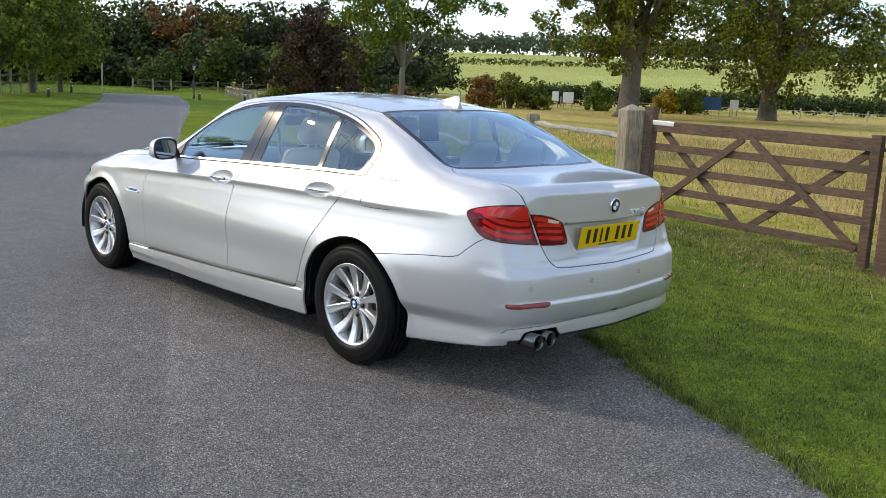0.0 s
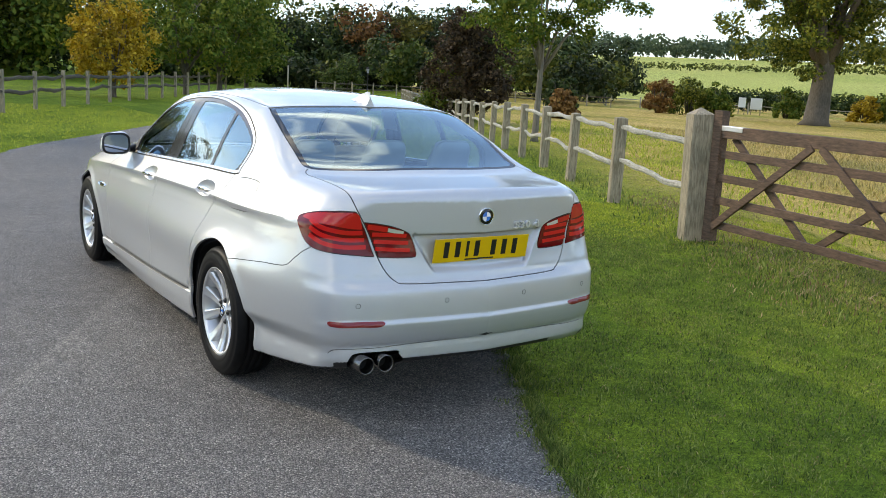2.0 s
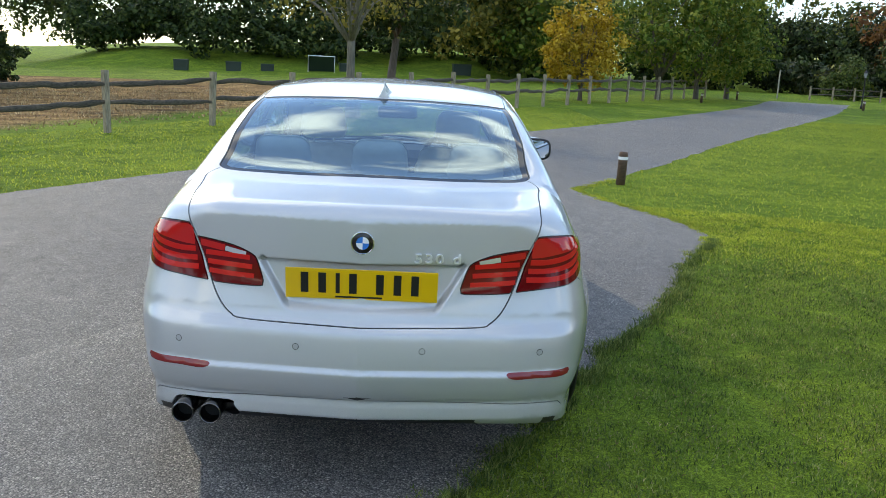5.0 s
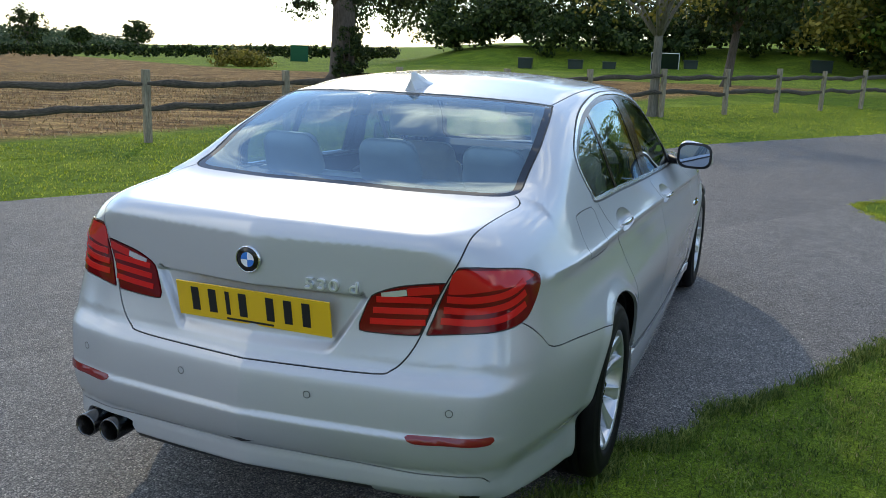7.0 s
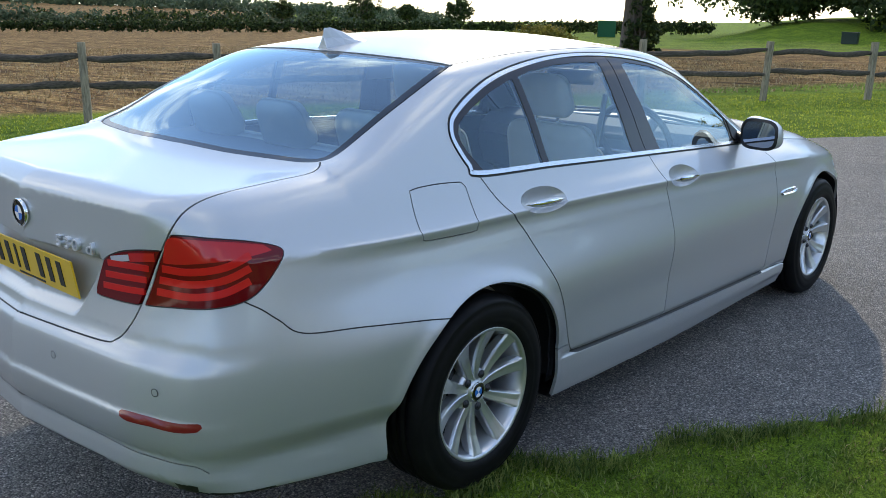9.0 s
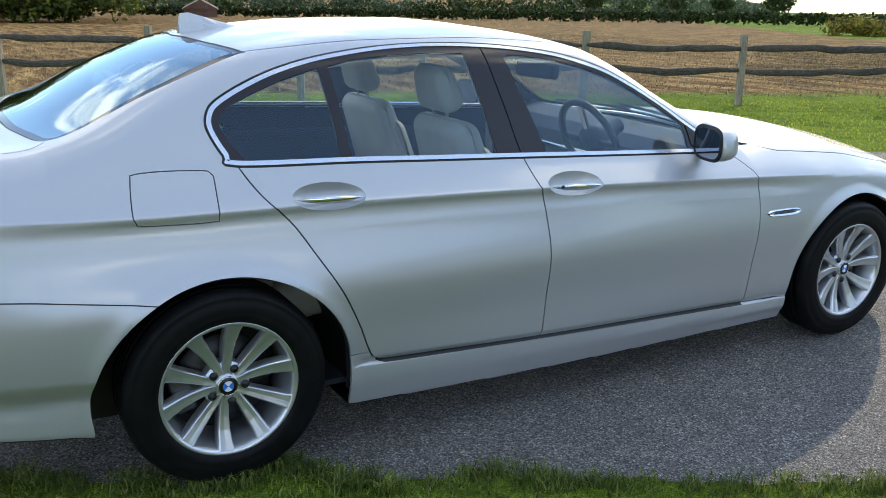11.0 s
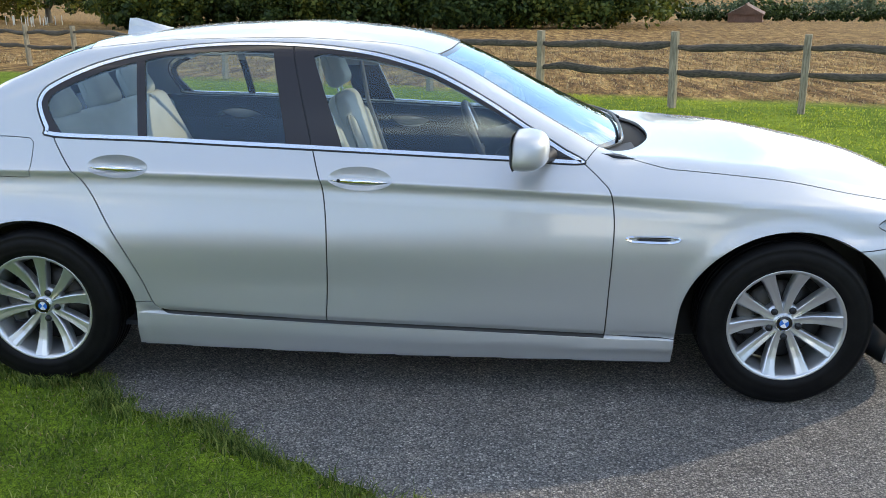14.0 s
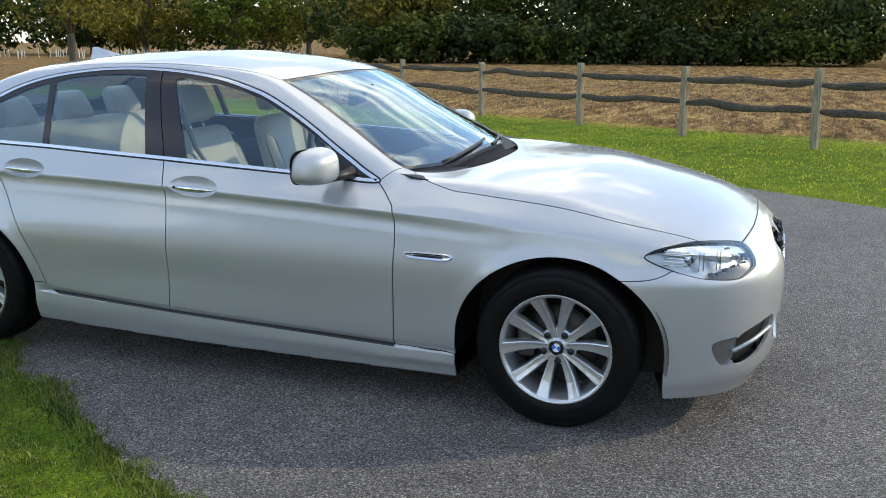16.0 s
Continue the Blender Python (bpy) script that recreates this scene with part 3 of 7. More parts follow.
REAR_BOW = faired([0, 0.26, 0.4, 0.53, 0.65, 0.74, 0.84, 0.95], [0.007, 0.029, 0.044, 0.058, 0.093, 0.108, 0.208, 0.429], 0.030)
Y_FRONT = spline([0.15, 0.25, 0.35, 0.48, 0.6, 0.7, 0.78, 0.86], [3.737, 3.793, 3.806, 3.811, 3.812, 3.785, 3.71, 3.551])
FRONT_BOW = faired([0, 0.3, 0.5, 0.65, 0.78, 0.88, 0.95], [0.028, 0.025, 0.064, 0.136, 0.266, 0.487, 0.771], 0.030)
Z_UNDER = spline([-1.1, -0.9, -0.42, 0.4, 2.5, 3.3, 3.8], [0.316, 0.279, 0.23, 0.173, 0.141, 0.145, 0.134])


def smooth_max(a, b, k):
    h = np.maximum(k - np.abs(a - b), 0) / k
    return np.maximum(a, b) + h * h * k * 0.25


def body_field(x, y, z):
    """Below nought inside the car, above nought outside it."""
    x = np.abs(x)
    zc, zb = Z_CREASE(y), Z_BELT(y)
    xm, xc, xb, xl, xr = X_MID(y), X_CREASE(y), X_BELT(y), X_LOW(y), X_ROOF(y)
    one = np.ones_like(y)
    zr = 1.36 * one
    edge = np.clip((y + 0.75) / 0.5, 0, 1) * np.clip((2.80 - y) / 0.55, 0, 1)   # the crease fades out at both ends
    zg = np.clip(0.326 - (y - 0.54) * 0.0356, 0.262, 0.332)      # seam over the sill
    tuck = np.clip((y - 0.42) / 0.06, 0, 1) * np.clip((2.58 - y) / 0.06, 0, 1)
    zs = [0.10 * one, 0.19 * one, zg - 0.05, zg - 0.010, zg - 0.002, zg + 0.024, 0.44 * one, 0.60 * one, zc - 0.085, zc - 0.028, zc, zc + 0.010, zb, zb + 0.45 * (zr - zb), zr, zr + 0.2]
    xs = [xl - 0.035, xl - 0.010, xl, xl - 0.001, xl - 0.002 - 0.009 * tuck, xl - 0.003 + 0.006 * tuck, xm - 0.012, xm, xc + 0.018 - 0.006 * edge, xc + 0.008 - 0.008 * edge, xc + 0.003 + 0.003 * edge, xc - 0.003, xb, xb + (xr - xb) * 0.40, xr, xr - 0.16]
    lip = 0.0
    for wy in (0.0, 2.966):
        d = np.hypot((y - wy) / 0.412, np.maximum(z - 0.325, 0) / 0.372) - 1
        lip = lip + 0.010 * np.exp(-(np.maximum(d, 0) / 0.075) ** 2)
    xs = [v + lip * np.clip((z - 0.16) / 0.1, 0, 1) * (z < zc) for v in xs]
    side = x - stacked(z, zs, xs)
    yy = y + SWEEP(y) * x * x
    top = z - (Z_TOP(yy) - CROWN2(y) * x ** 2 - CROWN4(y) * x ** 4)
    lift = np.clip((z - 0.70) / 0.15, 0, 1)
    rear = (Y_REAR(z) + REAR_BOW(x) * (1 + 0.35 * lift)) - y
    # pressed recess for the plate
    def ease(v):
        v = np.clip(v, 0, 1)
        return v * v * (3 - 2 * v)
    wide = 0.255 + 0.095 * (z - 0.70) / 0.16
    rear = rear + 0.026 * ease((wide - x) / 0.030 + 0.5) * ease((z - 0.686) / 0.035) * ease((0.868 - z) / 0.012)
    front = y - (Y_FRONT(z) - FRONT_BOW(x))
    f = smooth_max(side, rear, 0.10)
    lip_k = 0.062 * ease((0.66 - x) / 0.16) * ease((-0.62 - y) / 0.2)      # the boot lid ends in a crisp lip
    f = smooth_max(f, top * 0.9, np.where((y > -0.45) & (y < 2.3), 0.07, 0.10 - lip_k))
    f = smooth_max(f, front, 0.12)
    return smooth_max(f, Z_UNDER(y) - z, 0.012)


Y_A, Y_B, Z_AXIS = -0.30, 2.85, 0.60


def to_surface(ox, oy, oz, dx, dy, dz, far=2.2):
    """Where rays from inside leave the body."""
    lo, hi = np.zeros_like(dx), np.full_like(dx, far)
    for _ in range(34):
        mid = (lo + hi) / 2
        inside = body_field(ox + mid * dx, oy + mid * dy, oz + mid * dz) < 0
        lo, hi = np.where(inside, mid, lo), np.where(inside, hi, mid)
    return np.stack([ox + lo * dx, oy + lo * dy, oz + lo * dz], 1)


def unfold(p):
    """Chart of the half body: length along the axis (with a quarter turn at each end) and angle round it."""
    x, y, z = np.abs(p[:, 0]), p[:, 1], p[:, 2] - Z_AXIS
    r = np.hypot(x, z)
    u = np.where(y < Y_A, -np.arctan2(Y_A - y, r), np.where(y > Y_B, (Y_B - Y_A) + np.arctan2(y - Y_B, r), y - Y_A))
    return np.stack([u, np.arctan2(x, -z)], 1)


def refold(c):
    u, v = c[:, 0], c[:, 1]
    length = Y_B - Y_A
    tilt = np.where(u < 0, u, np.where(u > length, u - length, 0))
    oy = Y_A + np.clip(u, 0, length)
    return to_surface(0 * u, oy, Z_AXIS + 0 * u, np.cos(tilt) * np.sin(v), np.sin(tilt), -np.cos(tilt) * np.cos(v))


def body_normal(p):
    e, n = 1e-3, np.zeros_like(p)
    for a in range(3):
        d = np.zeros(3)
        d[a] = e
        n[:, a] = body_field(*(p + d).T) - body_field(*(p - d).T)
    return n / np.maximum(np.linalg.norm(n, axis=1, keepdims=True), 1e-9)


# ---- the car: panels cut out of the body shape ----
def on_body(p):
    return refold(unfold(p))


def from_side(yz):
    yz = np.array(yz, float)
    o = np.zeros(len(yz))
    return to_surface(o, yz[:, 0], yz[:, 1], o + 1, o, o)


def sideways(p, closed):
    """Unit vectors on the body, to the left of the line's way as seen from outside."""
    t = np.roll(p, -1, 0) - np.roll(p, 1, 0) if closed else np.gradient(p, axis=0)
    s = np.cross(body_normal(p), t)
    return s / np.maximum(np.linalg.norm(s, axis=1, keepdims=True), 1e-9)


CUTS = []   # (label, outer chart polygon, inner chart polygon or None), the first that holds a face names it


def cut_strip(label, p, width):
    s = sideways(p, False) * width / 2
    a, b = unfold(p + s), unfold(p - s)
    CUTS.append((label, np.concatenate([a, b[::-1]]), None))


def cut_ring(label, p, out, inn):
    """A closed band that reaches out and inn metres from the loop p."""
    s = sideways(p, True)
    if (np.cross(s, p.mean(0) - p) ** 2).sum() < 0:
        s = -s
    if ((p.mean(0) - p) * s).sum() < 0:
        s = -s
    CUTS.append((label, unfold(p - s * out), unfold(p + s * inn)))


def cut_area(label, p, shrink=0.0):
    s = sideways(p, True)
    if ((p.mean(0) - p) * s).sum() < 0:
        s = -s
    CUTS.append((label, unfold(p + s * shrink), None))


GAP = 0.0050
LINES = []   # edges of the shape that the faces follow
for dz in (-0.085, -0.055, -0.028, -0.014, 0.0, 0.005, 0.010, 0.022):
    ly = np.arange(-0.60, 2.78, 0.02)
    LINES.append(unfold(from_side(np.stack([ly, Z_CREASE(ly) + dz], 1))))
for dz in (-0.014, -0.008, 0.0, 0.012, 0.022, 0.028, 0.038):
    ly = np.arange(0.42, 2.56, 0.02)
    LINES.append(unfold(from_side(np.stack([ly, np.clip(0.326 - (ly - 0.54) * 0.0356, 0.262, 0.332) + dz], 1))))
for z in (0.335, 0.365, 0.392, 0.41, 0.488, 0.50, 0.512, 0.53, 0.628, 0.642, 0.655, 0.67):
    lx = np.arange(0.0, 0.60, 0.02)
    o = np.zeros_like(lx)
    LINES.append(unfold(to_surface(lx, o - 0.3, o + z, o, o - 1, o)))
for z in (0.676, 0.686, 0.70, 0.721, 0.856, 0.862, 0.868, 0.874):
    lx = np.arange(0.0, 0.33, 0.015)
    o = np.zeros_like(lx)
    LINES.append(unfold(to_surface(lx, o - 0.3, o + z, o, o - 1, o)))
for off in (-0.016, -0.008, 0.0, 0.008, 0.016):
    lz = np.arange(0.68, 0.872, 0.012)
    lx = 0.255 + 0.095 * (lz - 0.70) / 0.16 + off
    o = np.zeros_like(lz)
    LINES.append(unfold(to_surface(lx, o - 0.3, lz, o, o - 1, o)))
lx = np.arange(0.0, 0.66, 0.012)
lip_z = np.full_like(lx, 1.03)
for _ in range(12):
    lip_y = Y_REAR(lip_z) + REAR_BOW(lx) * 1.35
    lip_z = Z_TOP(lip_y + SWEEP(lip_y) * lx * lx) - CROWN2(lip_y) * lx ** 2 - CROWN4(lip_y) * lx ** 4
for dy, dz in ((0.0, 0.0), (0.008, 0.0), (0.02, 0.0), (0.035, 0.0), (0.0, -0.008), (0.0, -0.02), (0.0, -0.035)):
    LINES.append(unfold(on_body(np.stack([lx, lip_y + dy, lip_z + dz], 1))))
HANDLES = ((0.365, 0.900), (1.333, 0.867))   # middle of each door handle, along and up
for hy, hz in HANDLES:
    cut_area("handle_cup", from_side([(hy + 0.124 * math.cos(a), hz + 0.005 - 0.03 * 0.124 * math.cos(a) + 0.043 * math.sin(a)) for a in np.linspace(0, 2 * math.pi, 49)[:-1]]))
cut_area("exhaust_notch", on_body(smooth_line([(0.43, -1.06, 0.30), (0.44, -1.06, 0.345), (0.46, -1.06, 0.362), (0.62, -1.02, 0.362), (0.655, -1.0, 0.34), (0.66, -0.99, 0.28), (0.55, -0.98, 0.26)], 0.01, True)))
# window outline on the side, and the panes in it
DLO = [(0.083, 1.012), (0.045, 1.045), (0.013, 1.108), (0.007, 1.147), (0.025, 1.187), (0.065, 1.216), (0.146, 1.255), (0.249, 1.293), (0.373, 1.324), (0.521, 1.348), (0.668, 1.363), (0.838, 1.370), (1.009, 1.368),
       (1.179, 1.357), (1.349, 1.336), (1.475, 1.308), (1.601, 1.268), (1.727, 1.208), (1.853, 1.137), (1.978, 1.059), (2.103, 0.983), (2.187, 0.926), (1.93, 0.935), (1.515, 0.954), (1.13, 0.972), (0.79, 0.986), (0.477, 0.999)]
dlo = from_side(smooth_line(DLO, 0.012, True))
cut_ring("chrome", dlo, -0.004, 0.019)
cut_ring("gap", dlo, 0.004, 0.004)
cut_area("door_mirror_foot", from_side(smooth_line([(2.00, 0.955), (2.10, 0.951), (2.145, 0.951), (2.09, 0.988), (2.02, 1.030), (1.975, 1.055), (1.985, 1.0)], 0.012, True)))


def straight_line(pts, step=0.012):
    """Straight from corner to corner round a loop, at even steps."""
    p = np.array(pts, float)
    out = []
    for a, b in zip(p, np.roll(p, -1, 0)):
        t = np.arange(max(1, int(np.linalg.norm(b - a) / step)))[:, None] / max(1, int(np.linalg.norm(b - a) / step))
        out.append(a + (b - a) * t)
    return np.concatenate(out)


pane_f = from_side(straight_line([(1.515, 0.964), (1.256, 0.976), (1.195, 1.135), (1.128, 1.318), (1.145, 1.326), (1.18, 1.329), (1.349, 1.309), (1.475, 1.281), (1.601, 1.241), (1.727, 1.181), (1.85, 1.110), (1.95, 1.050), (1.967, 1.00), (1.968, 0.945)]))
pane_r = from_side(straight_line([(0.79, 0.996), (0.469, 1.009), (0.456, 1.16), (0.440, 1.302), (0.52, 1.319), (0.668, 1.334), (0.838, 1.340), (0.965, 1.336), (1.000, 1.16), (1.034, 0.987)]))
pane_q = from_side(straight_line([(0.124, 1.021), (0.100, 1.045), (0.070, 1.085), (0.052, 1.118), (0.049, 1.146), (0.066, 1.172), (0.10, 1.193), (0.170, 1.223), (0.265, 1.259), (0.378, 1.291), (0.406, 1.296), (0.421, 1.16), (0.434, 1.011)]))
for key, pane in (("pane_front", pane_f), ("pane_rear", pane_r), ("pane_quarter", pane_q)):
    cut_area(key, pane)
cut_strip("gap", from_side(smooth_line([(1.040, 1.368), (1.062, 1.27), (1.10, 1.12), (1.137, 0.975)])), GAP)
cut_area("pillar", dlo)

# glass in front and behind
backlight = on_body(smooth_line([(0.0, -0.535, 1.10), (0.25, -0.525, 1.1), (0.45, -0.490, 1.097), (0.57, -0.462, 1.096), (0.612, -0.43, 1.10), (0.622, -0.38, 1.115), (0.613, -0.244, 1.176), (0.598, -0.061, 1.255), (0.562, 0.165, 1.338), (0.54, 0.178, 1.345), (0.311, 0.118, 1.363), (0.0, 0.086, 1.37)], 0.012))
windscreen = on_body(smooth_line([(0.0, 1.660, 1.33), (0.296, 1.645, 1.325), (0.50, 1.615, 1.317), (0.530, 1.62, 1.315), (0.552, 1.79, 1.228), (0.590, 1.969, 1.126), (0.655, 2.159, 1.020), (0.668, 2.23, 0.985), (0.640, 2.275, 0.965), (0.402, 2.372, 0.957), (0.2, 2.395, 0.97), (0.0, 2.40, 0.975)], 0.012))


def cut_half(label, p, shrink=0.0):
    s = sideways(p, False)
    if ((p.mean(0) - p) * s).sum() < 0:
        s = -s
    q = unfold(p + s * shrink)
    top = p[0][2] > 0.9
    edge = math.pi + 0.01 if top else 0
    a, b = q[0].copy(), q[-1].copy()
    a[1], b[1] = edge, edge
    CUTS.append((label, np.concatenate([a[None], q, b[None]]), None))


cut_half("backlight", backlight, 0.030)
cut_half("backlight_band", backlight, 0.006)
cut_half("gap", backlight, 0.0)
cut_half("windscreen", windscreen, 0.028)
cut_half("windscreen_band", windscreen, 0.005)
cut_half("gap", windscreen, 0.0)
# scuttle between the screen and the bonnet
scuttle = on_body(smooth_line([(0.0, 2.30, 0.99), (0.4, 2.28, 0.98), (0.60, 2.245, 0.975), (0.655, 2.285, 0.96), (0.60, 2.365, 0.958), (0.48, 2.43, 0.96), (0.30, 2.485, 0.965), (0.15, 2.505, 0.97), (0.0, 2.51, 0.97)], 0.012))
cut_half("scuttle", scuttle)

# lamps
lamp_o = on_body(smooth_line([(0.6035, -0.931, 0.965), (0.608, -0.929, 0.969), (0.65, -0.905, 0.970), (0.699, -0.873, 0.968), (0.763, -0.754, 0.945), (0.784, -0.716, 0.921), (0.791, -0.751, 0.874), (0.785, -0.806, 0.824), (0.768, -0.857, 0.803), (0.723, -0.918, 0.793), (0.637, -0.954, 0.784), (0.553, -0.99, 0.779), (0.549, -0.989, 0.782), (0.560, -0.97, 0.83), (0.583, -0.957, 0.90)], 0.012, True))
lamp_i = on_body(smooth_line([(0.583, -0.947, 0.926), (0.575, -0.95, 0.927), (0.505, -0.970, 0.919), (0.442, -0.980, 0.905), (0.385, -0.992, 0.882), (0.368, -0.998, 0.86), (0.345, -1.010, 0.790), (0.350, -1.016, 0.773), (0.365, -1.012, 0.769), (0.440, -1.006, 0.770), (0.528, -0.994, 0.775), (0.533, -0.992, 0.780), (0.552, -0.97, 0.84)], 0.012, True))
for k, z in enumerate((0.884, 0.851, 0.818)):
    cut_strip("lamp_bar", on_body(smooth_line([(0.594 - k * 0.011, -0.955, z), (0.66, -0.93, z - 0.001), (0.705, -0.89, z + 0.003), (0.736 - k * 0.002, -0.85, z + 0.014), (0.752 - k * 0.002, -0.80, z + 0.034)])), 0.019)
    cut_strip("inner_bar", on_body(smooth_line([(0.392 - k * 0.010, -0.99, z - 0.018), (0.46, -0.98, z - 0.013), (0.550 - k * 0.010, -0.965, z - 0.008)])), 0.017)
cut_strip("reverse_lens", on_body(smooth_line([(0.405, -0.985, 0.877), (0.445, -0.98, 0.886), (0.478, -0.975, 0.893)])), 0.017)
cut_strip("inner_red", on_body(smooth_line([(0.480, -0.975, 0.894), (0.52, -0.965, 0.900), (0.562, -0.95, 0.905)])), 0.022)
cut_area("tail_band", on_body(smooth_line([(0.601, -0.935, 0.958), (0.65, -0.91, 0.961), (0.70, -0.875, 0.959), (0.757, -0.76, 0.938), (0.770, -0.745, 0.925), (0.735, -0.84, 0.910), (0.66, -0.92, 0.901), (0.594, -0.95, 0.898), (0.592, -0.948, 0.91)], 0.012, True)))
for p, tag in ((lamp_o, "tail_lamp"), (lamp_i, "inner_lamp")):
    cut_area(tag, p, 0.004)
    cut_area("gap", p)
head = on_body(smooth_line([(0.835, 3.282, 0.711), (0.812, 3.320, 0.737), (0.759, 3.395, 0.754), (0.710, 3.452, 0.758), (0.62, 3.54, 0.748), (0.545, 3.61, 0.732), (0.530, 3.635, 0.715), (0.55, 3.665, 0.685), (0.585, 3.678, 0.655), (0.64, 3.655, 0.635), (0.708, 3.614, 0.620), (0.785, 3.507, 0.631), (0.819, 3.407, 0.656), (0.834, 3.325, 0.684)], 0.012, True))
cut_area("headlamp_lens", head, 0.006)
cut_area("gap", head)
# grille, intakes, reflectors
cut_area("grille", on_body(smooth_line([(0.035, 3.76, 0.69), (0.16, 3.745, 0.70), (0.24, 3.73, 0.68), (0.255, 3.74, 0.62), (0.22, 3.76, 0.545), (0.12, 3.78, 0.525), (0.05, 3.785, 0.53), (0.03, 3.78, 0.60)], 0.012, True)), 0.012)
cut_area("grille_frame", on_body(smooth_line([(0.035, 3.76, 0.69), (0.16, 3.745, 0.70), (0.24, 3.73, 0.68), (0.255, 3.74, 0.62), (0.22, 3.76, 0.545), (0.12, 3.78, 0.525), (0.05, 3.785, 0.53), (0.03, 3.78, 0.60)], 0.012, True)))
cut_area("fog_lamp", on_body(smooth_line([(0.770, 3.55, 0.372), (0.715, 3.615, 0.392), (0.690, 3.63, 0.385), (0.695, 3.62, 0.30), (0.72, 3.60, 0.272), (0.750, 3.565, 0.305)], 0.01, True)))
cut_area("side_intake", on_body(smooth_line([(0.685, 3.63, 0.395), (0.578, 3.71, 0.430), (0.478, 3.752, 0.430), (0.50, 3.74, 0.36), (0.60, 3.69, 0.29), (0.69, 3.62, 0.285)], 0.012, True)))
cut_area("centre_intake", on_body(smooth_line([(0.0, 3.79, 0.42), (0.25, 3.78, 0.42), (0.42, 3.76, 0.41), (0.44, 3.74, 0.34), (0.30, 3.75, 0.29), (0.0, 3.77, 0.28), (-0.004, 3.78, 0.35)], 0.012, True)))
cut_area("reflector", on_body(smooth_line([(0.522, -1.051, 0.505), (0.63, -1.015, 0.507), (0.735, -0.964, 0.508), (0.742, -0.96, 0.505), (0.737, -0.967, 0.487), (0.63, -1.02, 0.485), (0.535, -1.053, 0.484)], 0.008, True)))
# wheel arches: nothing there
for yc in (0.0, 2.966):
    arc = [(yc + 0.412 * math.cos(a), 0.325 + 0.372 * math.sin(a)) for a in np.linspace(0, math.pi, 15)]
    if yc:
        lower = [(yc - 0.418, 0.22), (yc - 0.418, 0.12), (yc - 0.41, 0.10), (yc - 0.37, 0.095), (yc + 0.37, 0.095), (yc + 0.401, 0.10), (yc + 0.409, 0.12), (yc + 0.409, 0.22)]
    else:
        lower = [(yc - 0.405, 0.24), (yc - 0.405, 0.12), (yc - 0.397, 0.10), (yc - 0.36, 0.095), (yc + 0.36, 0.095), (yc + 0.40, 0.10), (yc + 0.408, 0.12), (yc + 0.41, 0.24)]
    cut_area("arch", from_side(smooth_line(arc + lower, 0.015, True)))

# shut lines
cut_strip("gap", from_side(smooth_line([(0.085, 1.014), (0.115, 0.965), (0.155, 0.912), (0.236, 0.827), (0.307, 0.717), (0.383, 0.593), (0.442, 0.470), (0.474, 0.385), (0.497, 0.345), (0.54, 0.326)])), GAP)
cut_strip("gap", from_side(smooth_line([(0.51, 0.336), (0.54, 0.326), (0.80, 0.316), (1.185, 0.301), (1.75, 0.282), (2.282, 0.264)])), 0.011)
cut_strip("gap", from_side(smooth_line([(2.27, 0.264), (2.60, 0.256)])), 0.004)
cut_strip("gap", from_side(smooth_line([(0.36, 0.367), (0.42, 0.367), (0.480, 0.368)])), 0.004)
cut_strip("gap", from_side(smooth_line([(1.137, 0.978), (1.160, 0.91), (1.186, 0.837), (1.200, 0.72), (1.203, 0.612), (1.198, 0.45), (1.187, 0.297)])), GAP)
cut_strip("gap", from_side(smooth_line([(2.182, 0.930), (2.215, 0.903), (2.250, 0.872), (2.284, 0.831), (2.299, 0.730), (2.296, 0.605), (2.289, 0.426), (2.282, 0.260)])), GAP)
cut_strip("gap", on_body(smooth_line([(0.765, 2.14, 0.945), (0.776, 2.185, 0.932), (0.735, 2.215, 0.952), (0.665, 2.250, 0.975), (0.635, 2.26, 0.985)])), 0.004)
cut_strip("gap", on_body(smooth_line([(0.60, 2.27, 0.97), (0.655, 2.295, 0.955), (0.69, 2.33, 0.945), (0.733, 2.392, 0.931), (0.770, 2.503, 0.909), (0.772, 2.575, 0.902), (0.765, 2.737, 0.885), (0.765, 2.964, 0.861), (0.754, 3.181, 0.818), (0.730, 3.348, 0.787), (0.700, 3.47, 0.755), (0.67, 3.53, 0.72)])), 0.005)
cut_strip("gap", on_body(smooth_line([(0.60, 3.63, 0.69), (0.545, 3.622, 0.725), (0.518, 3.628, 0.730), (0.40, 3.644, 0.74), (0.2, 3.655, 0.748), (0.0, 3.66, 0.75)])), 0.006)
cut_strip("gap", on_body(smooth_line([(0.79, 3.42, 0.69), (0.83, 3.375, 0.655), (0.864, 3.311, 0.632), (0.887, 3.211, 0.626), (0.89, 3.13, 0.632)])), 0.004)
cut_strip("gap", on_body(smooth_line([(0.612, -0.440, 1.098), (0.638, -0.470, 1.088), (0.648, -0.519, 1.078), (0.634, -0.63, 1.069), (0.621, -0.796, 1.054), (0.617, -0.882, 1.030), (0.601, -0.932, 0.968), (0.565, -0.960, 0.880), (0.532, -0.994, 0.771), (0.497, -1.014, 0.707), (0.465, -1.035, 0.673), (0.41, -1.044, 0.659), (0.157, -1.07, 0.654), (0.0, -1.077, 0.652)])), GAP)
cut_strip("gap", on_body(smooth_line([(0.745, -0.87, 0.84), (0.775, -0.835, 0.808), (0.795, -0.800, 0.785), (0.812, -0.757, 0.749), (0.834, -0.694, 0.704), (0.875, -0.507, 0.684), (0.909, -0.222, 0.646), (0.91, -0.16, 0.63)])), 0.004)
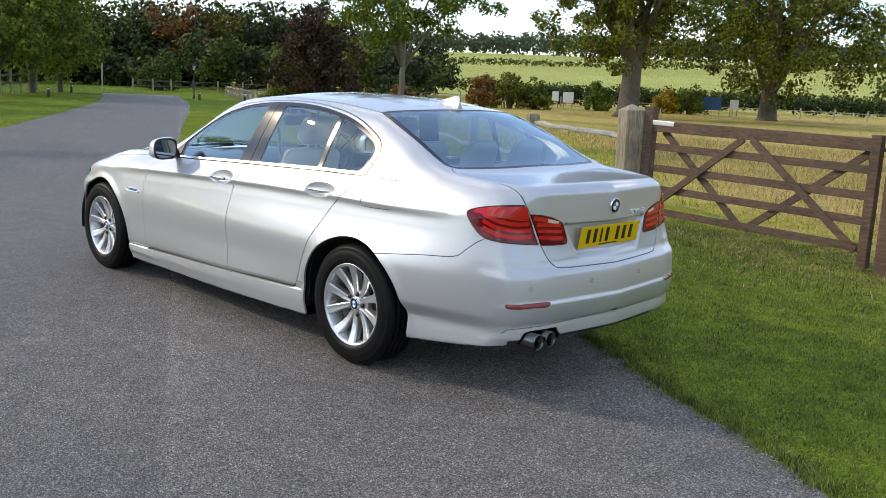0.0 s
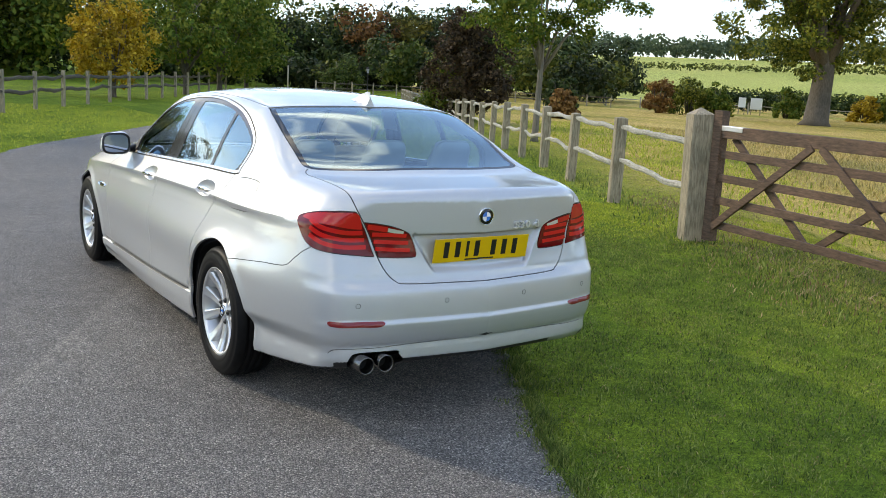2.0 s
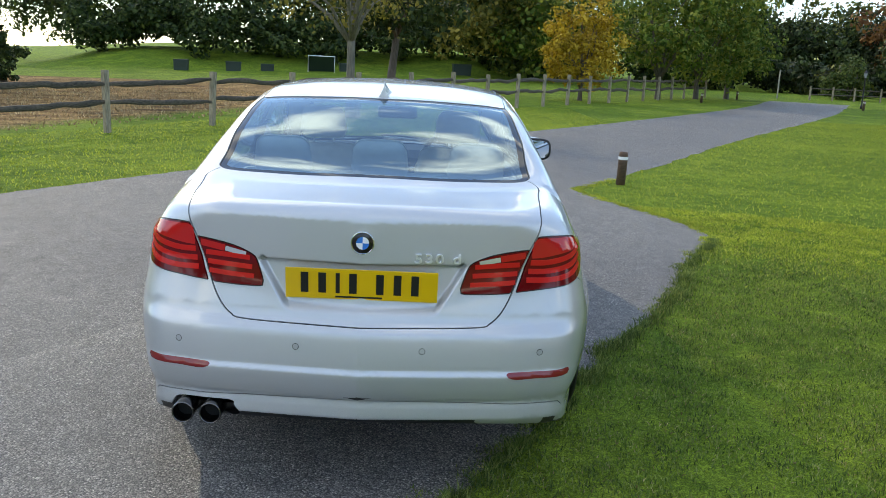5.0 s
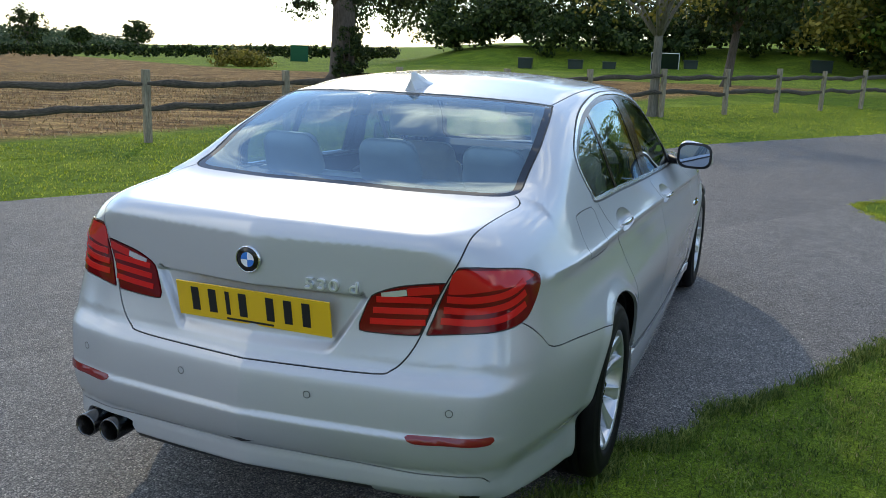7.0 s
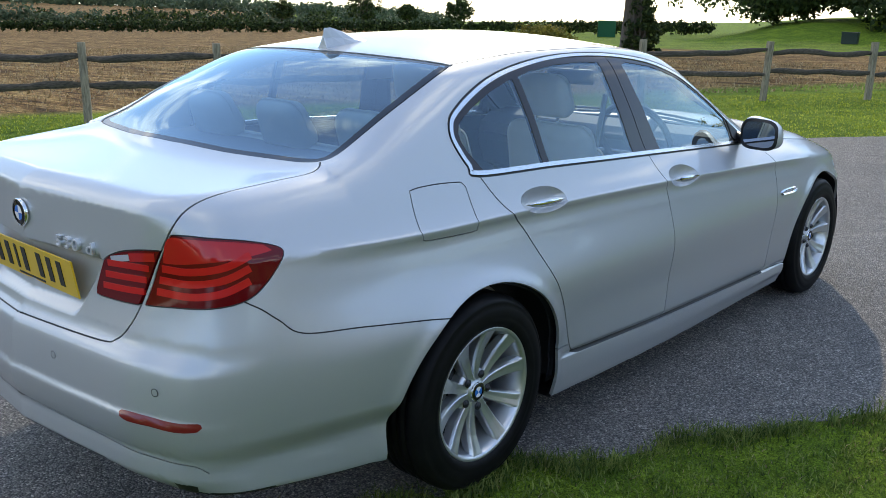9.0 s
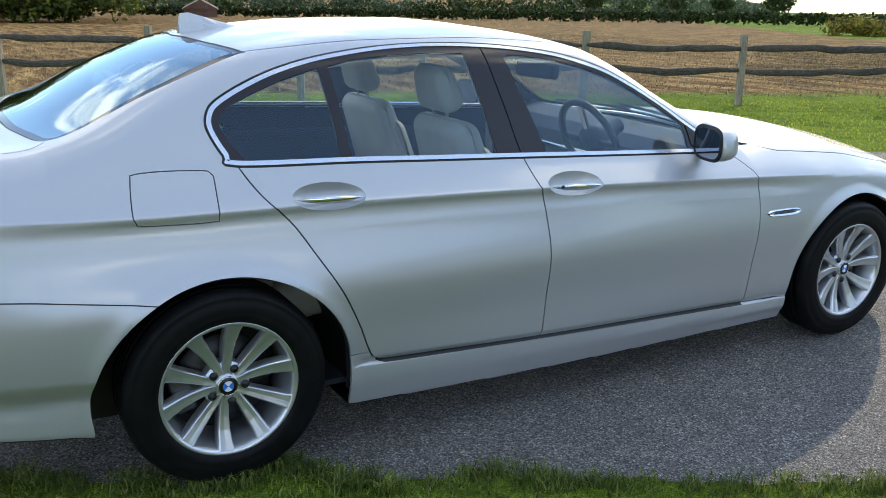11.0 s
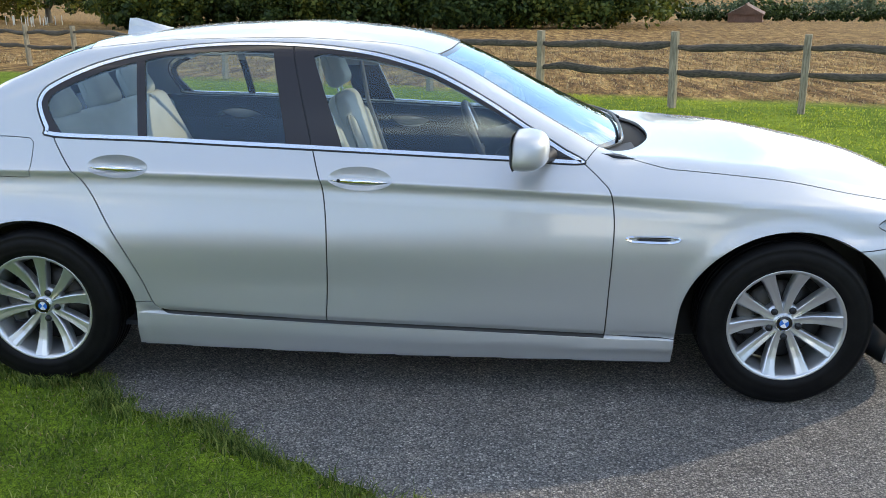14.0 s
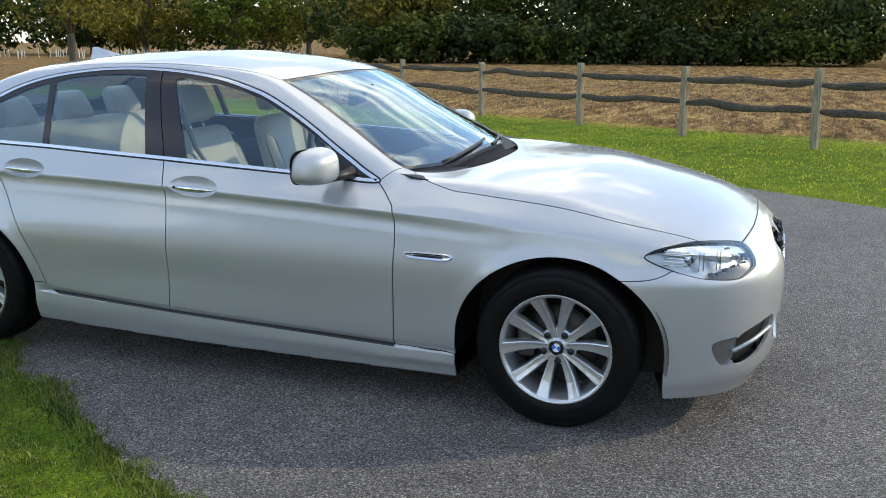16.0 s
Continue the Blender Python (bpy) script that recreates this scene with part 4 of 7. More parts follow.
cut_ring("gap", on_body(smooth_line([(0.769, -0.238, 0.99), (0.767, -0.222, 1.010), (0.768, -0.121, 1.013), (0.774, -0.008, 1.006), (0.778, 0.006, 0.99), (0.842, 0.004, 0.880), (0.846, -0.014, 0.864), (0.842, -0.147, 0.866), (0.838, -0.235, 0.872), (0.83, -0.246, 0.89)], 0.012, True)), 0.0018, 0.0018)
cut_strip("gap", on_body(smooth_line([(0.540, 0.13, 1.325), (0.552, 0.19, 1.345), (0.556, 0.25, 1.352), (0.566, 0.5, 1.378), (0.572, 0.8, 1.39), (0.570, 1.1, 1.386), (0.558, 1.4, 1.36), (0.537, 1.60, 1.318), (0.522, 1.66, 1.295)])), 0.0045)
cut_strip("gap", on_body(smooth_line([(0.03, -1.072, 0.398), (0.337, -1.042, 0.394), (0.55, -1.0, 0.39), (0.68, -0.95, 0.386), (0.715, -0.92, 0.36)])), 0.003)


def cut_body():
    """Triangulates the half body along all cuts. Points, normals and a label for each triangle."""
    length = Y_B - Y_A
    us = np.concatenate([-np.linspace(1.5707, 0.02, 84), np.linspace(0, length, 128), length + np.linspace(0.02, 1.5707, 70)])
    vs = np.linspace(0.0, math.pi, 150)
    gu, gv = np.meshgrid(us, vs, indexing="ij")
    grid = np.stack([gu.ravel(), gv.ravel()], 1)
    # the lower edge of the sides, where the floor begins
    eu = np.concatenate([-np.linspace(1.5, 0.01, 220), np.linspace(0, length, 150), length + np.linspace(0.01, 1.5, 180)])
    ev = np.linspace(0.0, 1.25, 240)
    cu, cv = np.meshgrid(eu, ev, indexing="ij")
    nz = body_normal(refold(np.stack([cu.ravel(), cv.ravel()], 1)))[:, 2].reshape(cu.shape)
    rim = np.stack([eu, ev[np.argmax(nz > -0.45, 1)]], 1)
    CUTS.append(("underside", np.concatenate([rim, [[rim[-1, 0], -0.01], [rim[0, 0], -0.01]]]), None))
    pts, edges = [grid], []
    base = len(grid)
    for label, outer, inner in CUTS:
        for loop in (outer, inner):
            if loop is None:
                continue
            loop = np.stack([np.clip(loop[:, 0], -1.5707, length + 1.5707), np.clip(loop[:, 1], 0, math.pi)], 1)
            pts.append(loop)
            n = len(loop)
            edges += [(base + i, base + (i + 1) % n) for i in range(n)]
            base += n
    for line in LINES:
        pts.append(line)
        edges += [(base + i, base + i + 1) for i in range(len(line) - 1)]
        base += len(line)
    flat = np.concatenate(pts)
    out = delaunay_2d_cdt([Vector(p) for p in flat.tolist()], edges, [], 0, 2e-5)
    chart = np.array([v[:] for v in out[0]])
    tri = np.array(out[2])
    p = refold(chart)
    p[:, 0] = np.where((chart[:, 1] < 1e-4) | (chart[:, 1] > math.pi - 1e-4) | (chart[:, 0] < -1.57) | (chart[:, 0] > length + 1.57), 0, p[:, 0])
    mid = chart[tri].mean(1)
    label = np.full(len(tri), -1)
    names = []
    for name, outer, inner in CUTS:
        if name not in names:
            names.append(name)
        hold = in_polygon(mid, outer) & (label < 0)
        if inner is not None:
            hold &= ~in_polygon(mid, inner)
        label[hold] = names.index(name)
    # faces turn outward
    a, b, c = p[tri[:, 0]], p[tri[:, 1]], p[tri[:, 2]]
    nf, nv = np.cross(b - a, c - a), body_normal(p)
    flip = (nf * nv[tri].mean(1)).sum(1) < 0
    tri[flip] = tri[flip][:, ::-1]
    area = np.linalg.norm(nf, axis=1)
    keep = area > 1e-12
    return p, nv, tri[keep], label[keep], names


BODY_P, BODY_N, BODY_T, BODY_L, BODY_NAMES = cut_body()


def flood():
    """Names the panels between the gaps from a place on each of them."""
    rest = np.where(BODY_L < 0)[0]
    owner = {}
    parent = list(range(len(BODY_T)))

    def root(i):
        while parent[i] != i:
            parent[i] = parent[parent[i]]
            i = parent[i]
        return i
    for i in rest.tolist():
        t = BODY_T[i]
        for a, b in ((t[0], t[1]), (t[1], t[2]), (t[2], t[0])):
            e = (a, b) if a < b else (b, a)
            j = owner.get(e)
            if j is None:
                owner[e] = i
            else:
                parent[root(i)] = root(j)
    mids = BODY_P[BODY_T[rest]].mean(1)
    roots = np.array([root(i) for i in rest.tolist()])
    seeds = {"front_door": (0.9, 1.7, 0.6), "rear_door": (0.9, 0.75, 0.6), "body_side": (0.86, -0.35, 0.8), "sill": (0.87, 1.5, 0.22), "front_wing": (0.9, 2.45, 0.5), "bonnet": (0.3, 3.0, 0.93),
             "front_bumper": (0.7, 3.6, 0.5), "rear_bumper": (0.5, -1.06, 0.58), "boot_lid": (0.2, -0.9, 1.05), "roof": (0.2, 0.9, 1.45), "fuel_flap": (0.80, -0.12, 0.95)}
    found = {}
    for name, s in seeds.items():
        i = np.argmin(((mids - np.array(s)) ** 2).sum(1))
        found.setdefault(int(roots[i]), name)
    out = {}
    for name in set(found.values()):
        r = [k for k, v in found.items() if v == name][0]
        out[name] = rest[roots == r]
    left = rest[~np.isin(roots, list(found))]
    return out, left


PANELS, LOOSE = flood()
for k, name in enumerate(BODY_NAMES):
    PANELS[name] = np.where(BODY_L == k)[0]


def panel_data(name, tris, mirror=False, whole=False, inset=0.0, edge=0.012):
    """A mesh from faces of the body: on one side, mirrored, or both joined; inset into the body, with returned edges."""
    t = BODY_T[tris]
    used, t = np.unique(t, return_inverse=True)
    t = t.reshape(-1, 3)
    p, n = BODY_P[used] - BODY_N[used] * inset, BODY_N[used].copy()
    p[:, 0] = np.where(BODY_P[used][:, 0] == 0, 0, p[:, 0])
    n[BODY_P[used][:, 0] == 0, 0] = 0
    if edge:
        e = np.concatenate([t[:, [0, 1]], t[:, [1, 2]], t[:, [2, 0]]])
        key = np.sort(e, 1)
        _, first, count = np.unique(key, axis=0, return_index=True, return_counts=True)
        rim = e[first[count == 1]]
        rim = rim[~((p[rim[:, 0], 0] == 0) & (p[rim[:, 1], 0] == 0))]
        if len(rim):
            m = len(p)
            a, b = rim[:, 0], rim[:, 1]
            side = np.cross(p[b] - p[a], n[a])
            side /= np.maximum(np.linalg.norm(side, axis=1, keepdims=True), 1e-9)
            r = len(rim)
            p = np.concatenate([p, p[a], p[b], p[b] - n[b] * edge, p[a] - n[a] * edge])
            n = np.concatenate([n, side, side, side, side])
            i = np.arange(r)
            quad = np.stack([m + i + r, m + i, m + i + 3 * r, m + i + 2 * r], 1)
            t = np.concatenate([t, quad[:, [0, 1, 2]], quad[:, [0, 2, 3]]])
    if whole or mirror:
        q, nq = p * [-1, 1, 1], n * [-1, 1, 1]
        tq = t[:, ::-1]
        if whole:
            m = len(p)
            link = np.arange(m) + m
            link[p[:, 0] == 0] = np.arange(m)[p[:, 0] == 0]
            p, n, t = np.concatenate([p, q]), np.concatenate([n, nq]), np.concatenate([t, link[tq]])
        else:
            p, n, t = q, nq, tq
    me = bpy.data.meshes.new(name)
    me.from_pydata(p.tolist(), [], t.tolist())
    me.polygons.foreach_set("use_smooth", np.ones(len(me.polygons), bool))
    me.normals_split_custom_set_from_vertices(n.tolist())
    return me


# ---- the car: its parts ----
M_LENS = mat("dark_red_lens", (0.13, 0.003, 0.005), 0.08, Coat_Weight=0.3, Coat_Roughness=0.02, Specular_IOR_Level=0.25)[0]
M_LENSBAR = mat("bright_red_lens", (0.58, 0.014, 0.012), 0.2, Coat_Weight=0.2, Specular_IOR_Level=0.2)[0]
M_LENSTOP = mat("clear_red_lens", (0.50, 0.012, 0.012), 0.10, Coat_Weight=0.4, Specular_IOR_Level=0.3)[0]
M_CLEARLENS = mat("clear_lens", (0.75, 0.76, 0.78), 0.08, 0.6, Coat_Weight=1.0)[0]
M_PLATE = mat("yellow_plate", (0.78, 0.47, 0.012), 0.30, Coat_Weight=0.5)[0]
M_PLATEINK = mat("plate_black", (0.012, 0.012, 0.012), 0.4)[0]
M_BLUE = mat("badge_blue", (0.02, 0.18, 0.60), 0.2, Coat_Weight=1.0)[0]
M_WHITE = mat("badge_white", (0.85, 0.86, 0.88), 0.2, Coat_Weight=1.0)[0]
M_MIRROR = mat("mirror_glass", (0.36, 0.39, 0.43), 0.0, 1.0)[0]
M_PIPE = mat("exhaust_steel", (0.15, 0.145, 0.14), 0.25, 1.0)[0]
M_SOOT = mat("exhaust_soot", (0.008, 0.008, 0.008), 0.8)[0]
M_BAND = mat("black_glass_band", (0.008, 0.009, 0.012), 0.04)[0]
M_PILLAR = mat("pillar_trim", (0.020, 0.014, 0.013), 0.16)[0]
M_BADGE = mat("badge_silver", (0.80, 0.81, 0.83), 0.32, 0.8)[0]
M_DISC = mat("brake_disc", (0.05, 0.048, 0.046), 0.45, 0.9)[0]
M_CARPET = mat("cabin_trim_dark", (0.020, 0.024, 0.032), 0.7)[0]
M_LINER = mat("grey_headlining", (0.42, 0.41, 0.39), 0.9)[0]


def make_leather():
    m, n, l, b = mat("oyster_leather", rough=0.5)
    v = noise_node(n, l, 4, 4, 0.6)
    r = ramp_node(n, l, v.outputs["Fac"], [(0.3, (0.50, 0.46, 0.37)), (0.7, (0.63, 0.59, 0.49))])
    l.new(r.outputs["Color"], b.inputs["Base Color"])
    g = noise_node(n, l, 260, 3, 0.6)
    bump_node(n, l, b, g.outputs["Fac"], 0.25, 0.002)
    return m


def make_tyre():
    m, n, l, b = mat("tyre_rubber", rough=0.48, Specular_IOR_Level=0.12)
    v = noise_node(n, l, 14, 5, 0.65)
    r = ramp_node(n, l, v.outputs["Fac"], [(0.3, (0.004, 0.004, 0.0045)), (0.75, (0.010, 0.0098, 0.0096))])
    l.new(r.outputs["Color"], b.inputs["Base Color"])
    return m


M_LEATHER, M_TYRE = make_leather(), make_tyre()


def part(name, source, material, parent, label="", smooth=None):
    """One mesh object, from a bmesh or a mesh, under a thing or a part."""
    if isinstance(source, bmesh.types.BMesh):
        me = bpy.data.meshes.new(name)
        bmesh.ops.recalc_face_normals(source, faces=source.faces)
        if smooth is not None:
            for f in source.faces:
                f.smooth = smooth
        source.to_mesh(me)
        source.free()
    else:
        me = source
    if not me.materials:
        me.materials.append(material)
    ob = new(name, me)
    if parent is not None:
        ob.parent = parent
    return tagged(ob, label)


def thing(name, label, category, m=None, group="", kind=""):
    ob = new(name)
    ob.empty_display_size = 0.1
    if m is not None:
        ob.matrix_world = m
    return tagged(ob, label, category, group, kind)


def lathe(profile, steps=48, axis="X", close=False):
    """Turns (radius, along) pairs round an axis."""
    bm = bmesh.new()
    rings = []
    for k in range(steps):
        a = 2 * math.pi * k / steps
        ring = []
        for r, x in profile:
            c, s = r * math.cos(a), r * math.sin(a)
            ring.append(bm.verts.new((x, c, s) if axis == "X" else (c, x, s) if axis == "Y" else (c, s, x)))
        rings.append(ring)
    n = len(profile)
    for k in range(steps):
        a, b = rings[k], rings[(k + 1) % steps]
        for j in range(n if close else n - 1):
            bm.faces.new((a[j], a[(j + 1) % n], b[(j + 1) % n], b[j]))
    return bm


def block(size, at=(0, 0, 0), bevel=0.0, segments=3, taper=None, turn=(0, 0, 0)):
    bm = bmesh.new()
    bmesh.ops.create_cube(bm, size=1)
    bmesh.ops.scale(bm, vec=size, verts=bm.verts)
    if taper:
        for v in bm.verts:
            if v.co.z > 0:
                v.co.x *= taper[0]
                v.co.y *= taper[1]
    if bevel:
        bmesh.ops.bevel(bm, geom=bm.edges[:], offset=bevel, segments=segments, profile=0.5, affect="EDGES")
    bmesh.ops.transform(bm, matrix=pose(*at, *turn), verts=bm.verts)
    return bm


def tube(points, radius, sides=10):
    """A round bar along a line; radius may be a list."""
    bm = bmesh.new()
    pts = [Vector(p) for p in points]
    rads = radius if isinstance(radius, (list, tuple)) else [radius] * len(pts)
    rings = []
    for k, p in enumerate(pts):
        d = (pts[min(k + 1, len(pts) - 1)] - pts[max(k - 1, 0)]).normalized()
        u = d.orthogonal().normalized() if abs(d.z) > 0.99 else d.cross(Vector((0, 0, 1))).normalized()
        w = d.cross(u)
        rings.append([bm.verts.new(p + (u * math.cos(2 * math.pi * j / sides) + w * math.sin(2 * math.pi * j / sides)) * rads[k]) for j in range(sides)])
    for a, b in zip(rings, rings[1:]):
        for j in range(sides):
            bm.faces.new((a[j], a[(j + 1) % sides], b[(j + 1) % sides], b[j]))
    bm.faces.new(rings[0])
    bm.faces.new(rings[-1][::-1])
    return bm


car = thing("car", "clean silver four-door saloon car parked on the tarmac drive", "car")


def pair(name, key, material, parent=None, label="", **kw):
    """The same panel on the car's right and left."""
    out = []
    for k, mirrored in enumerate((False, True)):
        me = panel_data(name, PANELS[key], mirror=mirrored, **kw)
        out.append(part(name, me, material, (parent[k] if isinstance(parent, list) else parent) or car, label))
    return out


def whole(name, keys, material, label="", **kw):
    tris = np.concatenate([PANELS[k] for k in keys])
    return part(name, panel_data(name, tris, whole=True, **kw), material, car, label)


whole("body_shell", [k for k in ("body_side", "roof") if k in PANELS], M_PAINT)
for key, name in (("bonnet", "bonnet"), ("boot_lid", "boot_lid"), ("front_bumper", "front_bumper"), ("rear_bumper", "rear_bumper")):
    if key in PANELS:
        whole(name, [key], M_PAINT)
boot_lid = [o for o in car.children if o.name.startswith("boot_lid")]
boot_lid = boot_lid[0] if boot_lid else car
front_doors = pair("front_door", "front_door", M_PAINT)
rear_doors = pair("rear_door", "rear_door", M_PAINT)
for key, name in (("front_wing", "front_wing"), ("sill", "sill"), ("fuel_flap", "fuel_flap")):
    if key in PANELS:
        pair(name, key, M_PAINT)
whole("panel_seal", ["gap"], M_BLACK, "black rubber in the shut lines", inset=0.007, edge=0)
whole("undertray", ["underside"], M_BLACK, edge=0)
for doors, key in ((front_doors, "pane_front"), (rear_doors, "pane_rear"), (rear_doors, "pane_quarter")):
    pair("window_pane", key, M_GLASS, doors, "lightly tinted glass", inset=0.004, edge=0)
pair("window_frame", "pillar", M_PILLAR, None, "gloss black window frame and pillar", inset=0.002)
pair("window_trim", "chrome", M_SATIN, None, "bright metal window surround", inset=-0.0015, edge=0.008)
whole("rear_window", ["backlight"], M_REARGLASS, "tinted rear screen", inset=0.003, edge=0)
whole("rear_window_band", ["backlight_band"], M_BAND, "black band round the rear screen", inset=0.003, edge=0.006)
whole("windscreen", ["windscreen"], M_GLASS, "clear windscreen", inset=0.003, edge=0)
whole("windscreen_band", ["windscreen_band"], M_BAND, "black band round the windscreen", inset=0.003, edge=0.006)
whole("scuttle", ["scuttle"], mat("scuttle_plastic", (0.008, 0.008, 0.009), 0.8, Specular_IOR_Level=0.2)[0], "black plastic scuttle", inset=0.022, edge=0)

# lamps
tails = pair("tail_lamp", "tail_lamp", M_LENS, None, "dark red tail lamp", inset=-0.003)
pair("lens_top", "tail_band", M_LENSTOP, tails, "clear red upper lens", inset=-0.003)
pair("light_bar", "lamp_bar", M_LENSBAR, tails, "bright red light bars", inset=-0.005, edge=0.008)
inners = pair("inner_tail_lamp", "inner_lamp", M_LENS, None, "dark red lamp on the boot lid", inset=-0.003)
pair("light_bar", "inner_bar", M_LENSBAR, inners, "bright red light bars", inset=-0.005, edge=0.008)
pair("reverse_lens", "reverse_lens", M_CLEARLENS, inners, "clear reversing lens", inset=-0.005, edge=0.008)
pair("lens_top", "inner_red", M_LENSTOP, inners, "bright red lens", inset=-0.005, edge=0.008)
pair("bumper_reflector", "reflector", mat("reflector_red", (0.20, 0.010, 0.012), 0.18, Coat_Weight=0.4)[0], None, "red reflector", inset=-0.002)
heads = pair("headlamp_cover", "headlamp_lens", make_glass("lamp_cover", (0.97, 0.98, 0.985), 0.035), None, "clear headlamp cover", inset=-0.001, edge=0)
M_BOWL = mat("lamp_bowl", (0.72, 0.73, 0.75), 0.38, 0.6)[0]
M_SHROUD = mat("lamp_shroud", (0.10, 0.105, 0.11), 0.35, 0.3)[0]
pair("headlamp_bowl", "headlamp_lens", M_BOWL, heads, "bright reflector bowl", inset=0.052, edge=0)
lens_mid = BODY_P[BODY_T[PANELS["headlamp_lens"]]].mean(1)
PANELS["lamp_shroud"] = PANELS["headlamp_lens"][(lens_mid[:, 2] < 0.652 + 0.30 * (lens_mid[:, 1] - 3.56)) & (lens_mid[:, 1] > 3.46)]
PANELS["lamp_brow"] = PANELS["headlamp_lens"][(lens_mid[:, 2] > 0.722 - 0.10 * (lens_mid[:, 1] - 3.45)) & (lens_mid[:, 1] > 3.36)]
pair("lamp_shroud", "lamp_shroud", M_SHROUD, heads, "grey lamp shroud", inset=0.018, edge=0.03)
pair("lamp_brow", "lamp_brow", M_SATIN, heads, "bright brow over the lamps", inset=0.016, edge=0.03)
for k, s in enumerate((1, -1)):
    for at, r in (((0.715, 3.455, 0.690), 0.032), ((0.625, 3.56, 0.688), 0.036)):
        bm = lathe([(0.0, 0.004), (r * 0.5, 0.001), (r * 0.82, -0.012), (r, 0.004), (r * 1.08, 0.004), (r * 1.1, -0.03)], 28, "Y")
        bmesh.ops.transform(bm, matrix=pose(at[0] * s, at[1], at[2], 0, 0, -32 * s), verts=bm.verts)
        part("lamp_ring", bm, M_CHROME, heads[k], "bright lamp ring", True)
    for q in range(5):      # level ribs of the indicator
        z = 0.672 + 0.012 * q
        bm = tube([(s * (float(from_side([(y, z)])[0, 0]) - 0.020), y, z + 0.10 * (3.44 - y)) for y in (3.35, 3.40, 3.44)], 0.0026, 6)
        part("reflector_rib", bm, M_CHROME, heads[k], "bright reflector rib", True)
    for q, y in enumerate((3.475, 3.49, 3.535, 3.548)):      # upright ribs between the lamps
        x = float(from_side([(y, 0.685)])[0, 0]) - 0.022
        part("reflector_rib", block((0.020, 0.004, 0.070), (s * x, y, 0.686), 0.001, 1), M_CHROME, heads[k], "bright reflector rib")
pair("grille", "grille", M_BLACK, None, "black kidney-shaped grille opening", inset=0.03, edge=0)
pair("grille_frame", "grille_frame", M_CHROME, None, "chrome grille surround", inset=-0.002, edge=0.02)
for s in (1, -1):
    for k in range(9):
        x = 0.06 + 0.02 * k
        y = float(on_body(np.array([[x, 3.77, 0.61]]))[0, 1])
        part("grille_bar", block((0.006, 0.02, 0.12), (x * s, y - 0.022, 0.612), 0.002, 1), M_GLOSSBLACK, car)
pair("fog_lamp", "fog_lamp", mat("fog_glass", (0.22, 0.225, 0.23), 0.10, 0.7, Coat_Weight=1.0)[0], None, "grey fog lamp glass", inset=0.012)
# unseen block, added so that no sun shines through the grille onto the ground
part("grille_light_stop", block((1.30, 0.05, 0.50), (0, 3.50, 0.44), 0.01, 1), M_BLACK, car, "added black block behind the grille, stops the sun")
pair("side_intake", "side_intake", M_BLACK, None, "black mesh air intake", inset=0.035, edge=0)
whole("centre_intake", ["centre_intake"], M_BLACK, "black air intake", inset=0.035, edge=0)
for s in (1, -1):
    bm = tube([(0.70 * s, 3.615, 0.335), (0.60 * s, 3.69, 0.36), (0.50 * s, 3.742, 0.385)], 0.009, 8)
    part("intake_bar", bm, M_PAINT, car, "silver bar across the intake", True)

# exhaust
part("bumper_patch", panel_data("bumper_patch", PANELS["exhaust_notch"], edge=0), M_PAINT, car)
part("exhaust_recess", panel_data("exhaust_recess", PANELS["exhaust_notch"], mirror=True, inset=0.05, edge=0), M_BLACK, car, "black recess over the exhaust")
for x in (-0.602, -0.508):
    bm = lathe([(0.032, 0.16), (0.037, 0.10), (0.0385, 0.0), (0.0365, -0.004), (0.033, 0.0), (0.032, 0.12)], 32, "Y")
    bmesh.ops.transform(bm, matrix=pose(x, -1.062, 0.322), verts=bm.verts)
    pipe = part("exhaust_pipe", bm, M_PIPE, car, "steel exhaust tip", True)
    bm = lathe([(0.0, 0.06), (0.032, 0.06)], 24, "Y")
    bmesh.ops.transform(bm, matrix=pose(x, -1.062, 0.322), verts=bm.verts)
    part("pipe_bore", bm, M_SOOT, pipe, "sooty bore")
bm = block((0.34, 0.62, 0.16), (-0.42, -0.62, 0.33), 0.05)
part("silencer", bm, M_DARKMETAL, car, "dark exhaust silencer", True)


# handles, in their cups
def cup_data(mirrored, hy, hz):
    tris = PANELS["handle_cup"]
    mid = BODY_P[BODY_T[tris]].mean(1)
    t = BODY_T[tris[np.abs(mid[:, 1] - hy) < 0.3]]
    used, t = np.unique(t, return_inverse=True)
    t = t.reshape(-1, 3)
    p, n = BODY_P[used], BODY_N[used]
    d = ((p[:, 1] - hy) / 0.124) ** 2 + ((p[:, 2] - hz - 0.005 + 0.03 * (p[:, 1] - hy)) / 0.043) ** 2
    p = p - n * (0.034 * np.clip(1 - d, 0, 1) ** 0.7)[:, None]
    if mirrored:
        p, t = p * [-1, 1, 1], t[:, ::-1]
    me = bpy.data.meshes.new("handle_cup")
    me.from_pydata(p.tolist(), [], t.tolist())
    me.polygons.foreach_set("use_smooth", np.ones(len(t), bool))
    return me


